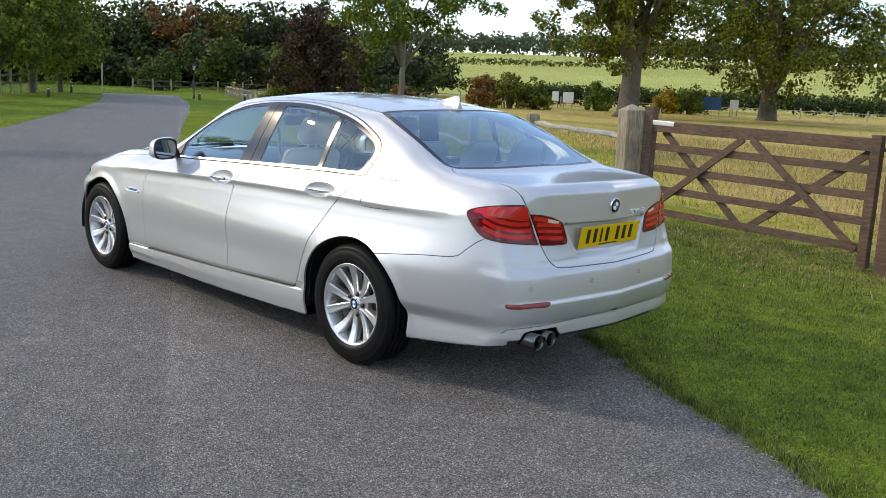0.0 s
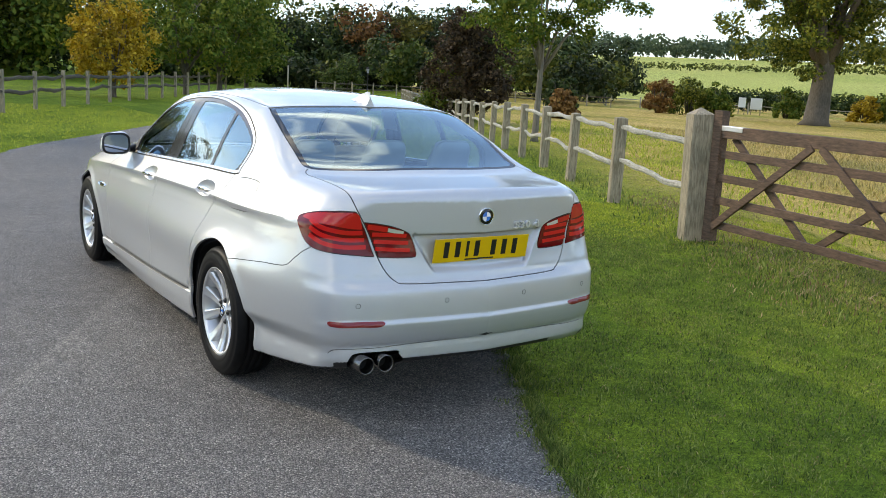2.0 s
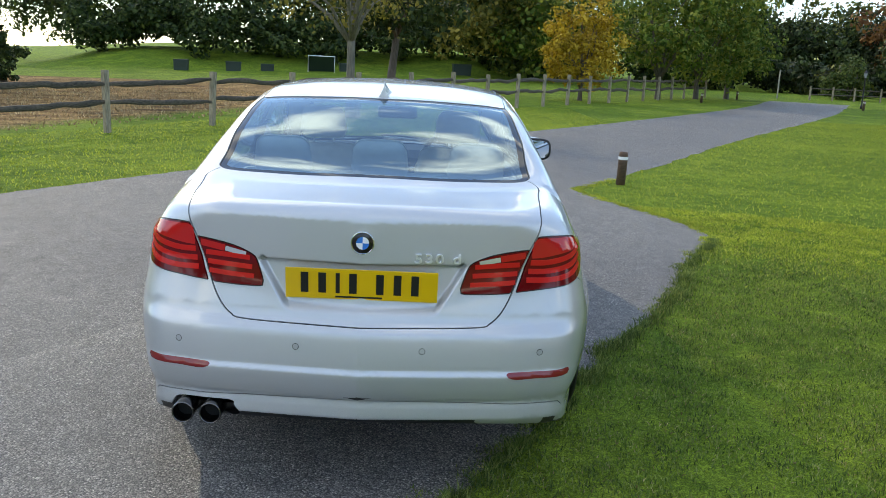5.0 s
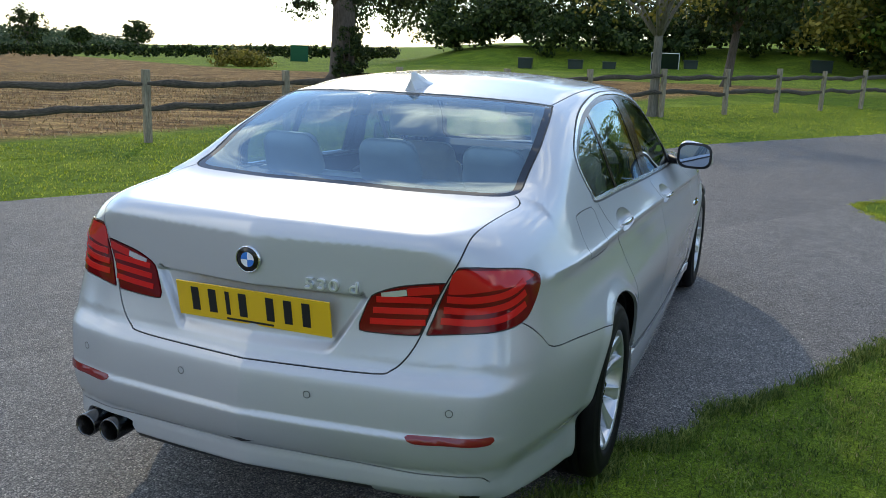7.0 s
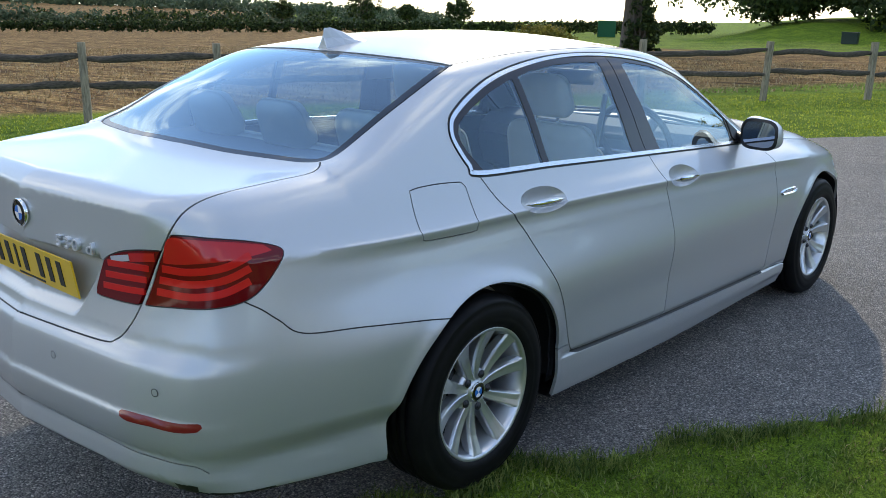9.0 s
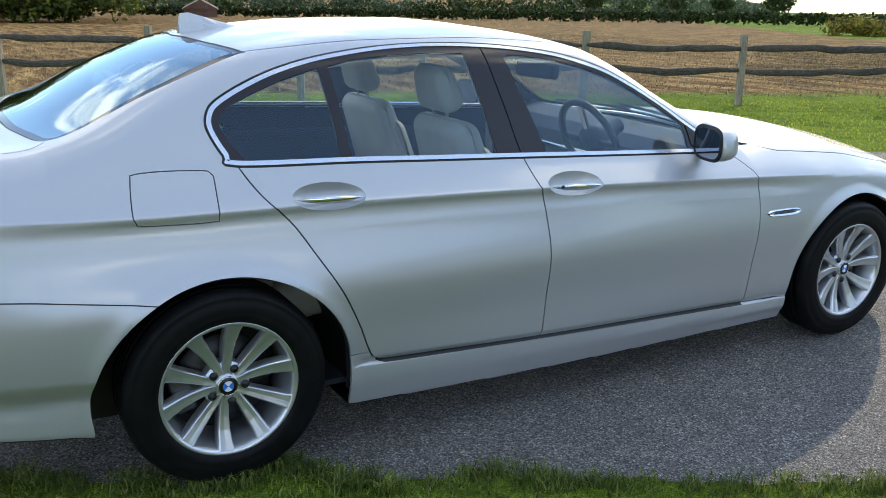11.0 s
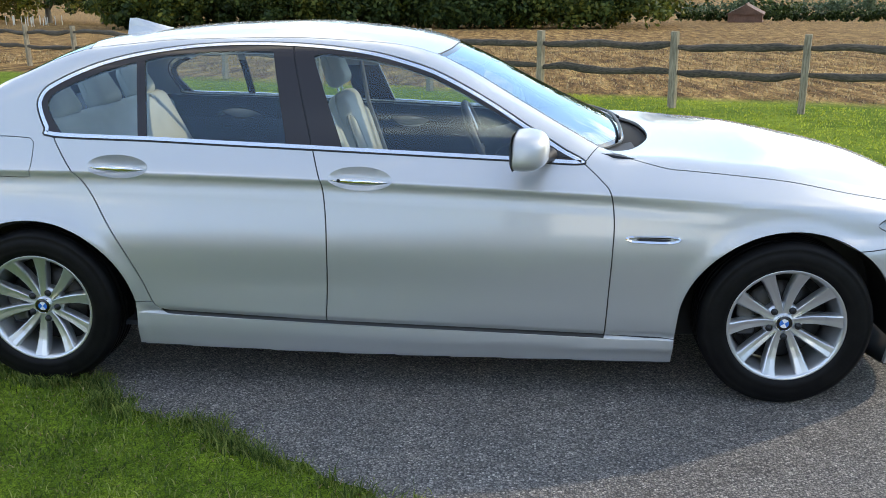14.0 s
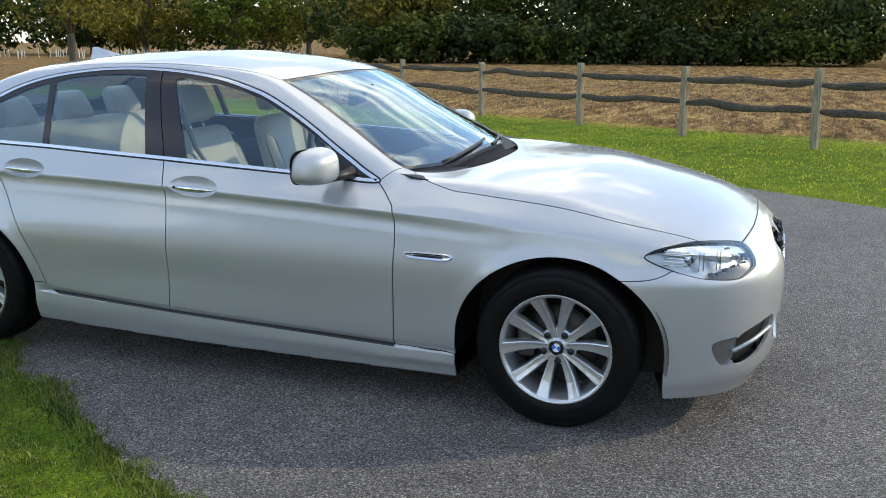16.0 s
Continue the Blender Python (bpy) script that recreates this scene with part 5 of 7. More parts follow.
for doors, (hy, hz) in zip((rear_doors, front_doors), HANDLES):
    x = float(from_side([(hy, hz)])[0, 0])
    for k, s in enumerate((1, -1)):
        cup = part("handle_cup", cup_data(s < 0, hy, hz), M_PAINT, doors[k])
        bm = bmesh.new()
        cross = 12
        rings = []
        for q in np.linspace(-1, 1, 25):
            w = max(0.0, 1 - abs(q) ** 2.6)
            ring = []
            for j in range(cross):
                a = 2 * math.pi * j / cross
                ring.append(bm.verts.new((s * (x + 0.004 + 0.008 * (1 - q * q) + 0.010 * w * math.cos(a)), hy + 0.113 * q, hz - 0.035 * 0.113 * q + 0.0135 * (w + 0.03) * math.sin(a))))
            rings.append(ring)
        for a, b in zip(rings, rings[1:]):
            for j in range(cross):
                bm.faces.new((a[j], a[(j + 1) % cross], b[(j + 1) % cross], b[j]))
        handle = part("door_handle", bm, M_PAINT, doors[k], "silver pull handle", True)
        bm = bmesh.new()
        rings = []
        for q in np.linspace(-1, 1, 25):
            w = max(0.0, 1 - abs(q) ** 2.2)
            rings.append([bm.verts.new((s * (x + 0.011 + 0.008 * (1 - q * q) + 0.006 * w * math.cos(c)), hy + 0.108 * q, hz + 0.001 - 0.035 * 0.108 * q + 0.0090 * (w + 0.04) * math.sin(c))) for c in np.linspace(0, 2 * math.pi, 11)[:-1]])
        for c, d in zip(rings, rings[1:]):
            for j in range(10):
                bm.faces.new((c[j], c[(j + 1) % 10], d[(j + 1) % 10], d[j]))
        part("handle_strip", bm, M_CHROME, handle, "chrome strip", True)
        if doors is front_doors:
            bm = lathe([(0.0, 0.002), (0.006, 0.002), (0.007, 0.0)], 14)
            bmesh.ops.transform(bm, matrix=pose(s * (x + 0.019), hy - 0.078, hz + 0.005, 0, 0, 0 if s > 0 else 180), verts=bm.verts)
            part("key_hole", bm, M_BLACK, handle, "dark lock barrel")
gill = from_side(smooth_line([(2.343, 0.660), (2.369, 0.676), (2.541, 0.673), (2.521, 0.646), (2.36, 0.650)], 0.01, True))
for s in (1, -1):
    bm = bmesh.new()
    c = gill.mean(0)
    rim = [bm.verts.new((s * (p[0] + 0.001), p[1], p[2])) for p in gill]
    top = [bm.verts.new((s * (p[0] + 0.008), c[1] + (p[1] - c[1]) * 0.93, c[2] + (p[2] - c[2]) * 0.72)) for p in gill]
    dip = [bm.verts.new((s * (p[0] + 0.003), c[1] + (p[1] - c[1]) * 0.80, c[2] + (p[2] - c[2]) * 0.30)) for p in gill]
    for a, b in ((rim, top), (top, dip)):
        for j in range(len(a)):
            bm.faces.new((a[j], a[(j + 1) % len(a)], b[(j + 1) % len(a)], b[j]))
    gill_ob = part("side_gill", bm, M_CHROME, car, "chrome side repeater trim")
    bm = bmesh.new()
    bm.faces.new([bm.verts.new((s * (p[0] + 0.0035), c[1] + (p[1] - c[1]) * 0.62, c[2] + (p[2] - c[2]) * 0.26)) for p in gill])
    part("gill_slot", bm, M_GLOSSBLACK, gill_ob, "dark slot")

# mirrors
for s in (1, -1):
    bm = bmesh.new()
    bmesh.ops.create_uvsphere(bm, u_segments=36, v_segments=22, radius=1)
    for v in bm.verts:
        x, y, z = v.co
        y = max(y, -0.42)
        x, z = math.copysign(abs(x) ** 0.62, x), math.copysign(abs(z) ** 0.60, z)
        x *= 1 - 0.10 * z
        z *= 1 - 0.16 * x
        v.co = (s * (0.922 + 0.097 * x), 1.945 + 0.085 * y + 0.0175 * (1 - x), 0.998 + 0.073 * z - 0.004 * x)
    mirror = part("door_mirror", bm, M_PAINT, car, "silver door mirror housing", True)
    bm = bmesh.new()
    n = 30
    ring = []
    for j in range(n):
        a = 2 * math.pi * j / n
        cx, cz = math.copysign(abs(math.cos(a)) ** 0.6, math.cos(a)), math.copysign(abs(math.sin(a)) ** 0.6, math.sin(a))
        ring.append(bm.verts.new((s * (0.922 + 0.083 * cx), 1.9035 + 0.0175 * (1 - cx), 0.998 + 0.059 * cz)))
    bm.faces.new(ring)
    part("mirror_glass", bm, M_MIRROR, mirror, "mirror glass")
    bm = bmesh.new()
    outer, inner = [], []
    for j in range(n):
        a = 2 * math.pi * j / n
        cx, cz = math.copysign(abs(math.cos(a)) ** 0.6, math.cos(a)), math.copysign(abs(math.sin(a)) ** 0.6, math.sin(a))
        outer.append(bm.verts.new((s * (0.922 + 0.095 * cx), 1.9075 + 0.0175 * (1 - cx), 0.998 + 0.071 * cz)))
        inner.append(bm.verts.new((s * (0.922 + 0.082 * cx), 1.9025 + 0.0175 * (1 - cx), 0.998 + 0.058 * cz)))
    for j in range(n):
        bm.faces.new((outer[j], outer[(j + 1) % n], inner[(j + 1) % n], inner[j]))
    part("mirror_rim", bm, M_BLACK, mirror, "black rim")
    bm = tube([(s * 0.765, 2.06, 0.958), (s * 0.83, 2.03, 0.950), (s * 0.89, 1.985, 0.950)], [0.028, 0.018, 0.024], 12)
    part("mirror_arm", bm, M_BLACK, mirror, "black mirror arm", True)
pair("mirror_foot", "door_mirror_foot", M_BLACK, None, "black mirror foot", inset=-0.002)

# fin on the roof
bm = bmesh.new()
prof = [(0.110, 0.0, 0.030), (0.112, 0.045, 0.014), (0.118, 0.068, 0.006), (0.150, 0.066, 0.009), (0.20, 0.046, 0.016), (0.25, 0.026, 0.022), (0.30, 0.008, 0.018), (0.325, 0.0, 0.006)]
zf = lambda y: float(to_surface(np.zeros(1), np.array([y]), np.array([0.6]), np.zeros(1), np.zeros(1), np.ones(1))[0, 2])
rows = []
for y, h, w in prof:
    z = zf(y)
    rows.append([bm.verts.new((-max(w, 0.012) * 1.6, y, z - 0.004)), bm.verts.new((-w * 0.8, y, z + h * 0.5)), bm.verts.new((0, y, z + h + 0.002)), bm.verts.new((w * 0.8, y, z + h * 0.5)), bm.verts.new((max(w, 0.012) * 1.6, y, z - 0.004))])
for a, b in zip(rows, rows[1:]):
    for j in range(4):
        bm.faces.new((a[j], a[j + 1], b[j + 1], b[j]))
bm.faces.new(rows[0])
part("roof_fin", bm, M_PAINT, car, "silver aerial fin")

# plate, badge, sensors
lid_y = lambda x, z: float(to_surface(np.array([x]), np.array([-0.5]), np.array([z]), np.zeros(1), -np.ones(1), np.zeros(1))[0, 1])
PLATE = pose(0, min(lid_y(0, 0.79), lid_y(0.24, 0.79), lid_y(0.0, 0.75)) - 0.006, 0.790, 90 + 9.0, 0, 0)
bm = block((0.520, 0.111, 0.005), (0, 0, 0), 0.0015, 2)
bmesh.ops.transform(bm, matrix=PLATE, verts=bm.verts)
plate = part("number_plate", bm, M_PLATE, car, "yellow number plate with dark marks")
for k, x in enumerate((-0.195, -0.135, -0.082, -0.030, 0.062, 0.122, 0.182)):
    w = 0.014 if k == 2 else 0.026
    bm = block((w, 0.074, 0.0016), (x, 0.004, 0.0034))
    bmesh.ops.transform(bm, matrix=PLATE, verts=bm.verts)
    part("plate_bar", bm, M_PLATEINK, plate)
bm = block((0.16, 0.006, 0.0012), (-0.01, -0.046, 0.0032))
bmesh.ops.transform(bm, matrix=PLATE, verts=bm.verts)
part("maker_bar", bm, M_PLATEINK, plate)


def badge(at, radius, facing):
    """A round quartered enamel badge; facing is the pose whose z looks outward."""
    bm = lathe([(0, 0.0035), (radius * 0.93, 0.003), (radius, 0.001), (radius, -0.006)], 36, "Z")
    bmesh.ops.transform(bm, matrix=facing, verts=bm.verts)
    disc = part("badge", bm, M_GLOSSBLACK, at, "black round badge with blue and white quarters", True)
    bm = lathe([(radius * 0.95, 0.0035), (radius * 1.0, 0.0045), (radius * 1.06, 0.003), (radius * 1.06, -0.006)], 36, "Z")
    bmesh.ops.transform(bm, matrix=facing, verts=bm.verts)
    part("badge_rim", bm, M_CHROME, disc, "chrome rim", True)
    for q in range(4):
        bm = bmesh.new()
        pts = [(0, 0, 0.0048)] + [(radius * 0.58 * math.cos(a), radius * 0.58 * math.sin(a), 0.0042) for a in np.linspace(q * math.pi / 2, (q + 1) * math.pi / 2, 9)]
        bm.faces.new([bm.verts.new(p) for p in pts])
        bmesh.ops.transform(bm, matrix=facing, verts=bm.verts)
        part("badge_quarter", bm, M_BLUE if q % 2 else M_WHITE, disc, "blue enamel" if q % 2 else "white enamel")
    return disc


badge(boot_lid, 0.038, pose(0, lid_y(0, 0.94) - 0.004, 0.940, 92, 0, 0))
for ch, bx in (("5", 0.190), ("3", 0.226), ("0", 0.262), ("d", 0.322)):
    txt = bpy.data.curves.new("model_number", "FONT")
    txt.body, txt.size, txt.extrude, txt.bevel_depth, txt.align_x = ch, 0.046, 0.006, 0.0006, "CENTER"
    tmp = bpy.data.objects.new("tmp", txt)
    scene.collection.objects.link(tmp)
    me = bpy.data.meshes.new_from_object(tmp.evaluated_get(bpy.context.evaluated_depsgraph_get()))
    bpy.data.objects.remove(tmp)
    slope = math.degrees(math.atan2(lid_y(bx + 0.04, 0.885) - lid_y(bx - 0.04, 0.885), 0.08))
    me.transform(pose(bx, lid_y(bx, 0.885) - 0.006, 0.874, 90, 0, slope) @ Matrix.Diagonal((1.3, 1, 1, 1)))
    me.name = "model_character"
    me.materials.clear()
    part("model_character", me, M_BADGE, boot_lid, "chrome character of the model number")
for x, z in ((0.215, 0.580), (0.625, 0.575)):
    for s in (1, -1):
        y = lid_y(x, z)
        yaw = math.degrees(math.atan2(lid_y(x + 0.02, z) - lid_y(x - 0.02, z), 0.04)) * s
        bm = lathe([(0, 0.001), (0.0095, 0.001), (0.0095, -0.002)], 18, "Z")
        bmesh.ops.transform(bm, matrix=pose(s * x, y - 0.001, z, 90, 0, yaw), verts=bm.verts)
        sensor = part("parking_sensor", bm, M_PAINT, car)
        bm = lathe([(0.0095, 0.001), (0.0115, 0.001)], 18, "Z")
        bmesh.ops.transform(bm, matrix=pose(s * x, y - 0.001, z, 90, 0, yaw), verts=bm.verts)
        part("sensor_ring", bm, M_BLACK, sensor, "dark ring")
# wipers
for x0, x1 in ((0.46, -0.12), (-0.10, -0.58)):
    pts = []
    for q in np.linspace(0, 1, 8):
        x = x0 + (x1 - x0) * q
        y = 2.405 - 0.045 * q * (1 if x0 > 0 else 0.6) - 0.26 * x * x
        pts.append((x, y, zf(y) - 0.06 * x * x + 0.012 if abs(x) < 0.02 else float(to_surface(np.array([x]), np.array([y]), np.array([0.6]), np.zeros(1), np.zeros(1), np.ones(1))[0, 2]) + 0.012))
    part("wiper", tube(pts, 0.007, 8), M_BLACK, car, "black wiper", True)


# wheels
def make_wheel():
    w = new("wheel")
    tyre = [(0.221, -0.096), (0.236, -0.108), (0.262, -0.116), (0.290, -0.114), (0.312, -0.102), (0.324, -0.088), (0.3285, -0.070)]
    for x in (-0.052, -0.018, 0.018, 0.052):
        tyre += [(0.329, x - 0.006), (0.322, x - 0.004), (0.322, x + 0.004), (0.329, x + 0.006)]
    tyre += [(0.3285, 0.070), (0.324, 0.088), (0.312, 0.102), (0.303, 0.1075), (0.301, 0.1065), (0.290, 0.114), (0.262, 0.1165), (0.252, 0.1145), (0.249, 0.1155), (0.236, 0.110), (0.224, 0.104), (0.219, 0.096)]
    part("tyre", lathe(tyre, 72), M_TYRE, w, "black tyre", True)
    rim = [(0.205, -0.095), (0.200, -0.06), (0.190, 0.0), (0.196, 0.05), (0.205, 0.078), (0.2085, 0.094), (0.2135, 0.100), (0.2215, 0.1045), (0.2245, 0.1035), (0.2245, 0.097), (0.218, 0.094)]
    rim_ob = part("rim", lathe(rim, 72), M_ALLOY, w, "silver ten-spoke alloy rim", True)
    hub = [(0.0, 0.068), (0.034, 0.068), (0.038, 0.062), (0.046, 0.056), (0.074, 0.052), (0.078, 0.040), (0.076, 0.0)]
    part("hub", lathe(hub, 48), M_ALLOY, rim_ob, "", True)
    for k in range(10):
        pair_turn = 5.0 if k % 2 else -5.0
        a0 = radians(36 * k + 18 + pair_turn * 0.4)
        bm = bmesh.new()
        rows = []
        turned = 1 if k % 2 else -1
        for r, half, x, deep in ((0.036, 0.0120, 0.062, 0.034), (0.075, 0.0165, 0.062, 0.038), (0.11, 0.0190, 0.066, 0.040), (0.15, 0.0220, 0.075, 0.040), (0.19, 0.0260, 0.090, 0.036), (0.2105, 0.0305, 0.0985, 0.020)):
            sh = radians(pair_turn) * (r - 0.13) / 0.10 * -0.55
            row = []
            prof = [(-1.0, -deep), (-1.0, -0.010), (-0.84, -0.001), (-0.66, 0.0012), (0.0, -0.001), (0.72, -0.0005), (0.86, -0.002), (1.0, -0.010), (1.0, -deep)]
            for t, dx in (prof if turned > 0 else [(-c, e) for c, e in prof[::-1]]):
                yy, zz = half * t, r
                a = a0 + sh
                row.append(bm.verts.new((x + dx, yy * math.cos(a) - zz * math.sin(a), yy * math.sin(a) + zz * math.cos(a))))
            rows.append(row)
        for p, q in zip(rows, rows[1:]):
            for j in range(8):
                bm.faces.new((p[j], p[j + 1], q[j + 1], q[j]))
        part("spoke", bm, M_ALLOY, rim_ob)
    for k in range(5):
        a = radians(72 * k + 36)
        bm = lathe([(0.0, 0.060), (0.007, 0.060), (0.0085, 0.056), (0.009, 0.054), (0.0135, 0.0545), (0.0135, 0.05)], 16)
        bmesh.ops.transform(bm, matrix=pose(0.013, -0.058 * math.sin(a), 0.058 * math.cos(a)), verts=bm.verts)
        part("wheel_bolt", bm, M_BLACK, rim_ob, "dark bolt in its hole", True)
    badge(rim_ob, 0.031, Matrix(((0, 0, 1, 0.071), (1, 0, 0, 0), (0, 1, 0, 0), (0, 0, 0, 1))) @ pose(0, 0, 0, 0, 0, 30))
    part("brake_disc", lathe([(0.07, 0.012), (0.155, 0.012), (0.158, 0.0), (0.155, -0.012), (0.07, -0.012)], 40), M_DISC, w, "grey brake disc", True)
    part("brake_caliper", block((0.07, 0.07, 0.15), (0.0, -0.135, 0.02), 0.015), M_DARKMETAL, w, "", True)
    part("wheel_back", lathe([(0.0, -0.06), (0.198, -0.07)], 40), M_BLACK, w)
    return w


first = make_wheel()
first.parent = car
HUB_X, HUB_Z = 0.790, 0.327
first.matrix_basis = pose(HUB_X, 0, HUB_Z, 12, 0, 0)
for x, y, turn, spin in ((HUB_X, 2.966, 0, 5), (-HUB_X, 0, 180, 20), (-HUB_X, 2.966, 180, -8)):
    copy_thing(first, pose(x, y, HUB_Z) @ pose(0, 0, 0, 0, 0, turn) @ pose(0, 0, 0, spin, 0, 0))
# black liners in the arches
for y0 in (0.0, 2.966):
    for s in (1, -1):
        bm = bmesh.new()
        prev = None
        for a in np.linspace(-0.18, math.pi + 0.18, 30):
            c, z = math.cos(a), math.sin(a)
            row = [bm.verts.new((s * x, y0 + 0.428 * c, 0.325 + 0.388 * z)) for x in (0.865 if y0 > 1 or c > -0.5 else 0.79, 0.52)]
            if prev:
                bm.faces.new((prev[0], prev[1], row[1], row[0]))
            prev = row
        part("arch_liner", bm, M_BLACK, car, "black wheel arch liner", True)
        part("arch_wall", block((0.02, 0.84, 0.56), (s * 0.515, y0, 0.42)), M_BLACK, car, "black inner arch")

# cabin
CABIN = [k for k in ("body_side", "roof", "front_door", "rear_door", "pillar", "gap", "chrome", "front_wing", "sill") if k in PANELS]
tri = np.concatenate([PANELS[k] for k in CABIN])
mid = BODY_P[BODY_T[tri]].mean(1)
belt = Z_BELT(mid[:, 1])
part("headlining", panel_data("headlining", tri[(mid[:, 1] > -0.55) & (mid[:, 1] < 2.2) & (mid[:, 2] > belt + 0.20)], whole=True, inset=0.022, edge=0), M_LINER, car, "grey headlining")
cards = tri[(mid[:, 1] > -0.3) & (mid[:, 1] < 2.25) & (mid[:, 2] < belt + 0.004) & (mid[:, 2] > 0.22)]
for flip in (False, True):
    part("door_card", panel_data("door_card", cards, mirror=flip, inset=0.045, edge=0), M_CARPET, car, "dark door trim")
part("cabin_floor", block((1.60, 2.7, 0.02), (0, 1.05, 0.24)), M_CARPET, car, "dark carpet")
part("rear_bulkhead", block((1.46, 0.02, 0.60), (0, -0.12, 0.70), turn=(14, 0, 0)), M_CARPET, car)
part("parcel_shelf", block((1.30, 0.44, 0.03), (0, -0.22, 1.022), 0.01, 2), M_CARPET, car, "dark parcel shelf", False)


def seat(name, x, y, width, headrests, recline, label, rear=False):
    s = new(name)
    s.parent = car
    s.matrix_basis = pose(x, y, 0)
    tagged(s, label)
    part("cushion", block((width, 0.52, 0.15), (0, 0.26, 0.50), 0.05, 4, turn=(5, 0, 0)), M_LEATHER, s, "", True)
    tilt = pose(0, 0.02, 0.52, recline, 0, 0)
    back = block((width, 0.14, 0.58), (0, 0, 0.29), 0.055, 4, taper=(0.80 if not rear else 0.96, 0.75))
    bmesh.ops.transform(back, matrix=tilt, verts=back.verts)
    b = part("backrest", back, M_LEATHER, s, "", True)
    for sx in ((-1, 1) if not rear else ()):
        bolster = block((0.09, 0.10, 0.46), (sx * (width / 2 - 0.065), 0.035, 0.24), 0.04, 4, taper=(0.8, 0.6))
        bmesh.ops.transform(bolster, matrix=tilt, verts=bolster.verts)
        part("bolster", bolster, M_LEATHER, b, "", True)
    for hx in headrests:
        head = block((0.26, 0.11, 0.185), (hx, -0.005 if rear else 0.015, 0.70 if not rear else 0.655), 0.048, 4, taper=(0.86, 0.8))
        bmesh.ops.transform(head, matrix=tilt, verts=head.verts)
        h = part("headrest", head, M_LEATHER, s, "", True)
        for dx in (-0.055, 0.055):
            post = tube([(hx + dx, 0.0, 0.55), (hx + dx, 0.0, 0.64)], 0.006, 8)
            bmesh.ops.transform(post, matrix=tilt, verts=post.verts)
            part("headrest_post", post, M_CHROME, h, "chrome post", True)
    return s


for x in (0.37, -0.37):
    seat("front_seat", x, 1.20, 0.52, (0,), 19, "cream leather front seat")
seat("rear_seat", 0, 0.18, 1.30, (-0.42, 0.0, 0.42), 24, "cream leather rear bench", True)
bm = bmesh.new()
prof = [(2.42, 0.93), (2.20, 0.965), (2.02, 0.945), (1.94, 0.90), (1.92, 0.80), (1.98, 0.66), (2.30, 0.55), (2.42, 0.6)]
rings = [[bm.verts.new((x, y, z)) for y, z in prof] for x in (-0.72, -0.3, 0.3, 0.72)]
for a, b in zip(rings, rings[1:]):
    for j in range(len(prof)):
        bm.faces.new((a[j], a[(j + 1) % len(prof)], b[(j + 1) % len(prof)], b[j]))
bm.faces.new(rings[0])
bm.faces.new(rings[-1][::-1])
part("dashboard", bm, M_CARPET, car, "dark dashboard")
part("dash_strip", tube([(-0.68, 1.925, 0.84), (0.0, 1.915, 0.835), (0.68, 1.925, 0.84)], 0.010, 8), M_SATIN, car, "bright dash strip", True)
bm = lathe([(0.185 + 0.016 * math.cos(a), 0.016 * math.sin(a)) for a in np.linspace(0, 2 * math.pi, 11)[:-1]], 40, "Y", True)
bmesh.ops.transform(bm, matrix=pose(0.37, 1.78, 0.93, 24, 0, 0), verts=bm.verts)
wheel = part("steering_wheel", bm, M_BLACK, car, "black steering wheel", True)
for a in (0, 180, 270):
    bm = block((0.15, 0.018, 0.03), (0.10, 0, 0), 0.006, 2)
    bmesh.ops.transform(bm, matrix=pose(0.37, 1.785, 0.93, 24, 0, 0) @ pose(0, 0, 0, 0, a, 0), verts=bm.verts)
    part("wheel_arm", bm, M_SATIN if a == 270 else M_BLACK, wheel)
bm = lathe([(0, -0.025), (0.06, -0.02), (0.075, 0.01), (0.05, 0.05), (0.035, 0.16)], 24, "Y")
bmesh.ops.transform(bm, matrix=pose(0.37, 1.79, 0.93, 24, 0, 0), verts=bm.verts)
part("wheel_hub", bm, M_BLACK, wheel, "", True)
part("centre_console", block((0.26, 0.95, 0.34), (0, 1.45, 0.42), 0.04, 3), M_CARPET, car, "", True)
mir = part("cabin_mirror", block((0.25, 0.045, 0.075), (0.01, 1.735, 1.207), 0.018, 3, turn=(-8, 0, 12)), M_BLACK, car, "black cabin mirror", True)
part("mirror_stem", tube([(0, 1.755, 1.215), (0, 1.80, 1.25), (0, 1.815, 1.265)], 0.012, 8), M_BLACK, mir, "", True)
for s in (1, -1):
    part("seat_belt", tube([(s * 0.60, 1.10, 1.20), (s * 0.55, 1.14, 1.0), (s * 0.42, 1.28, 0.66)], 0.012, 6), mat("belt_grey", (0.25, 0.24, 0.22), 0.8)[0], car, "grey seat belt", True)


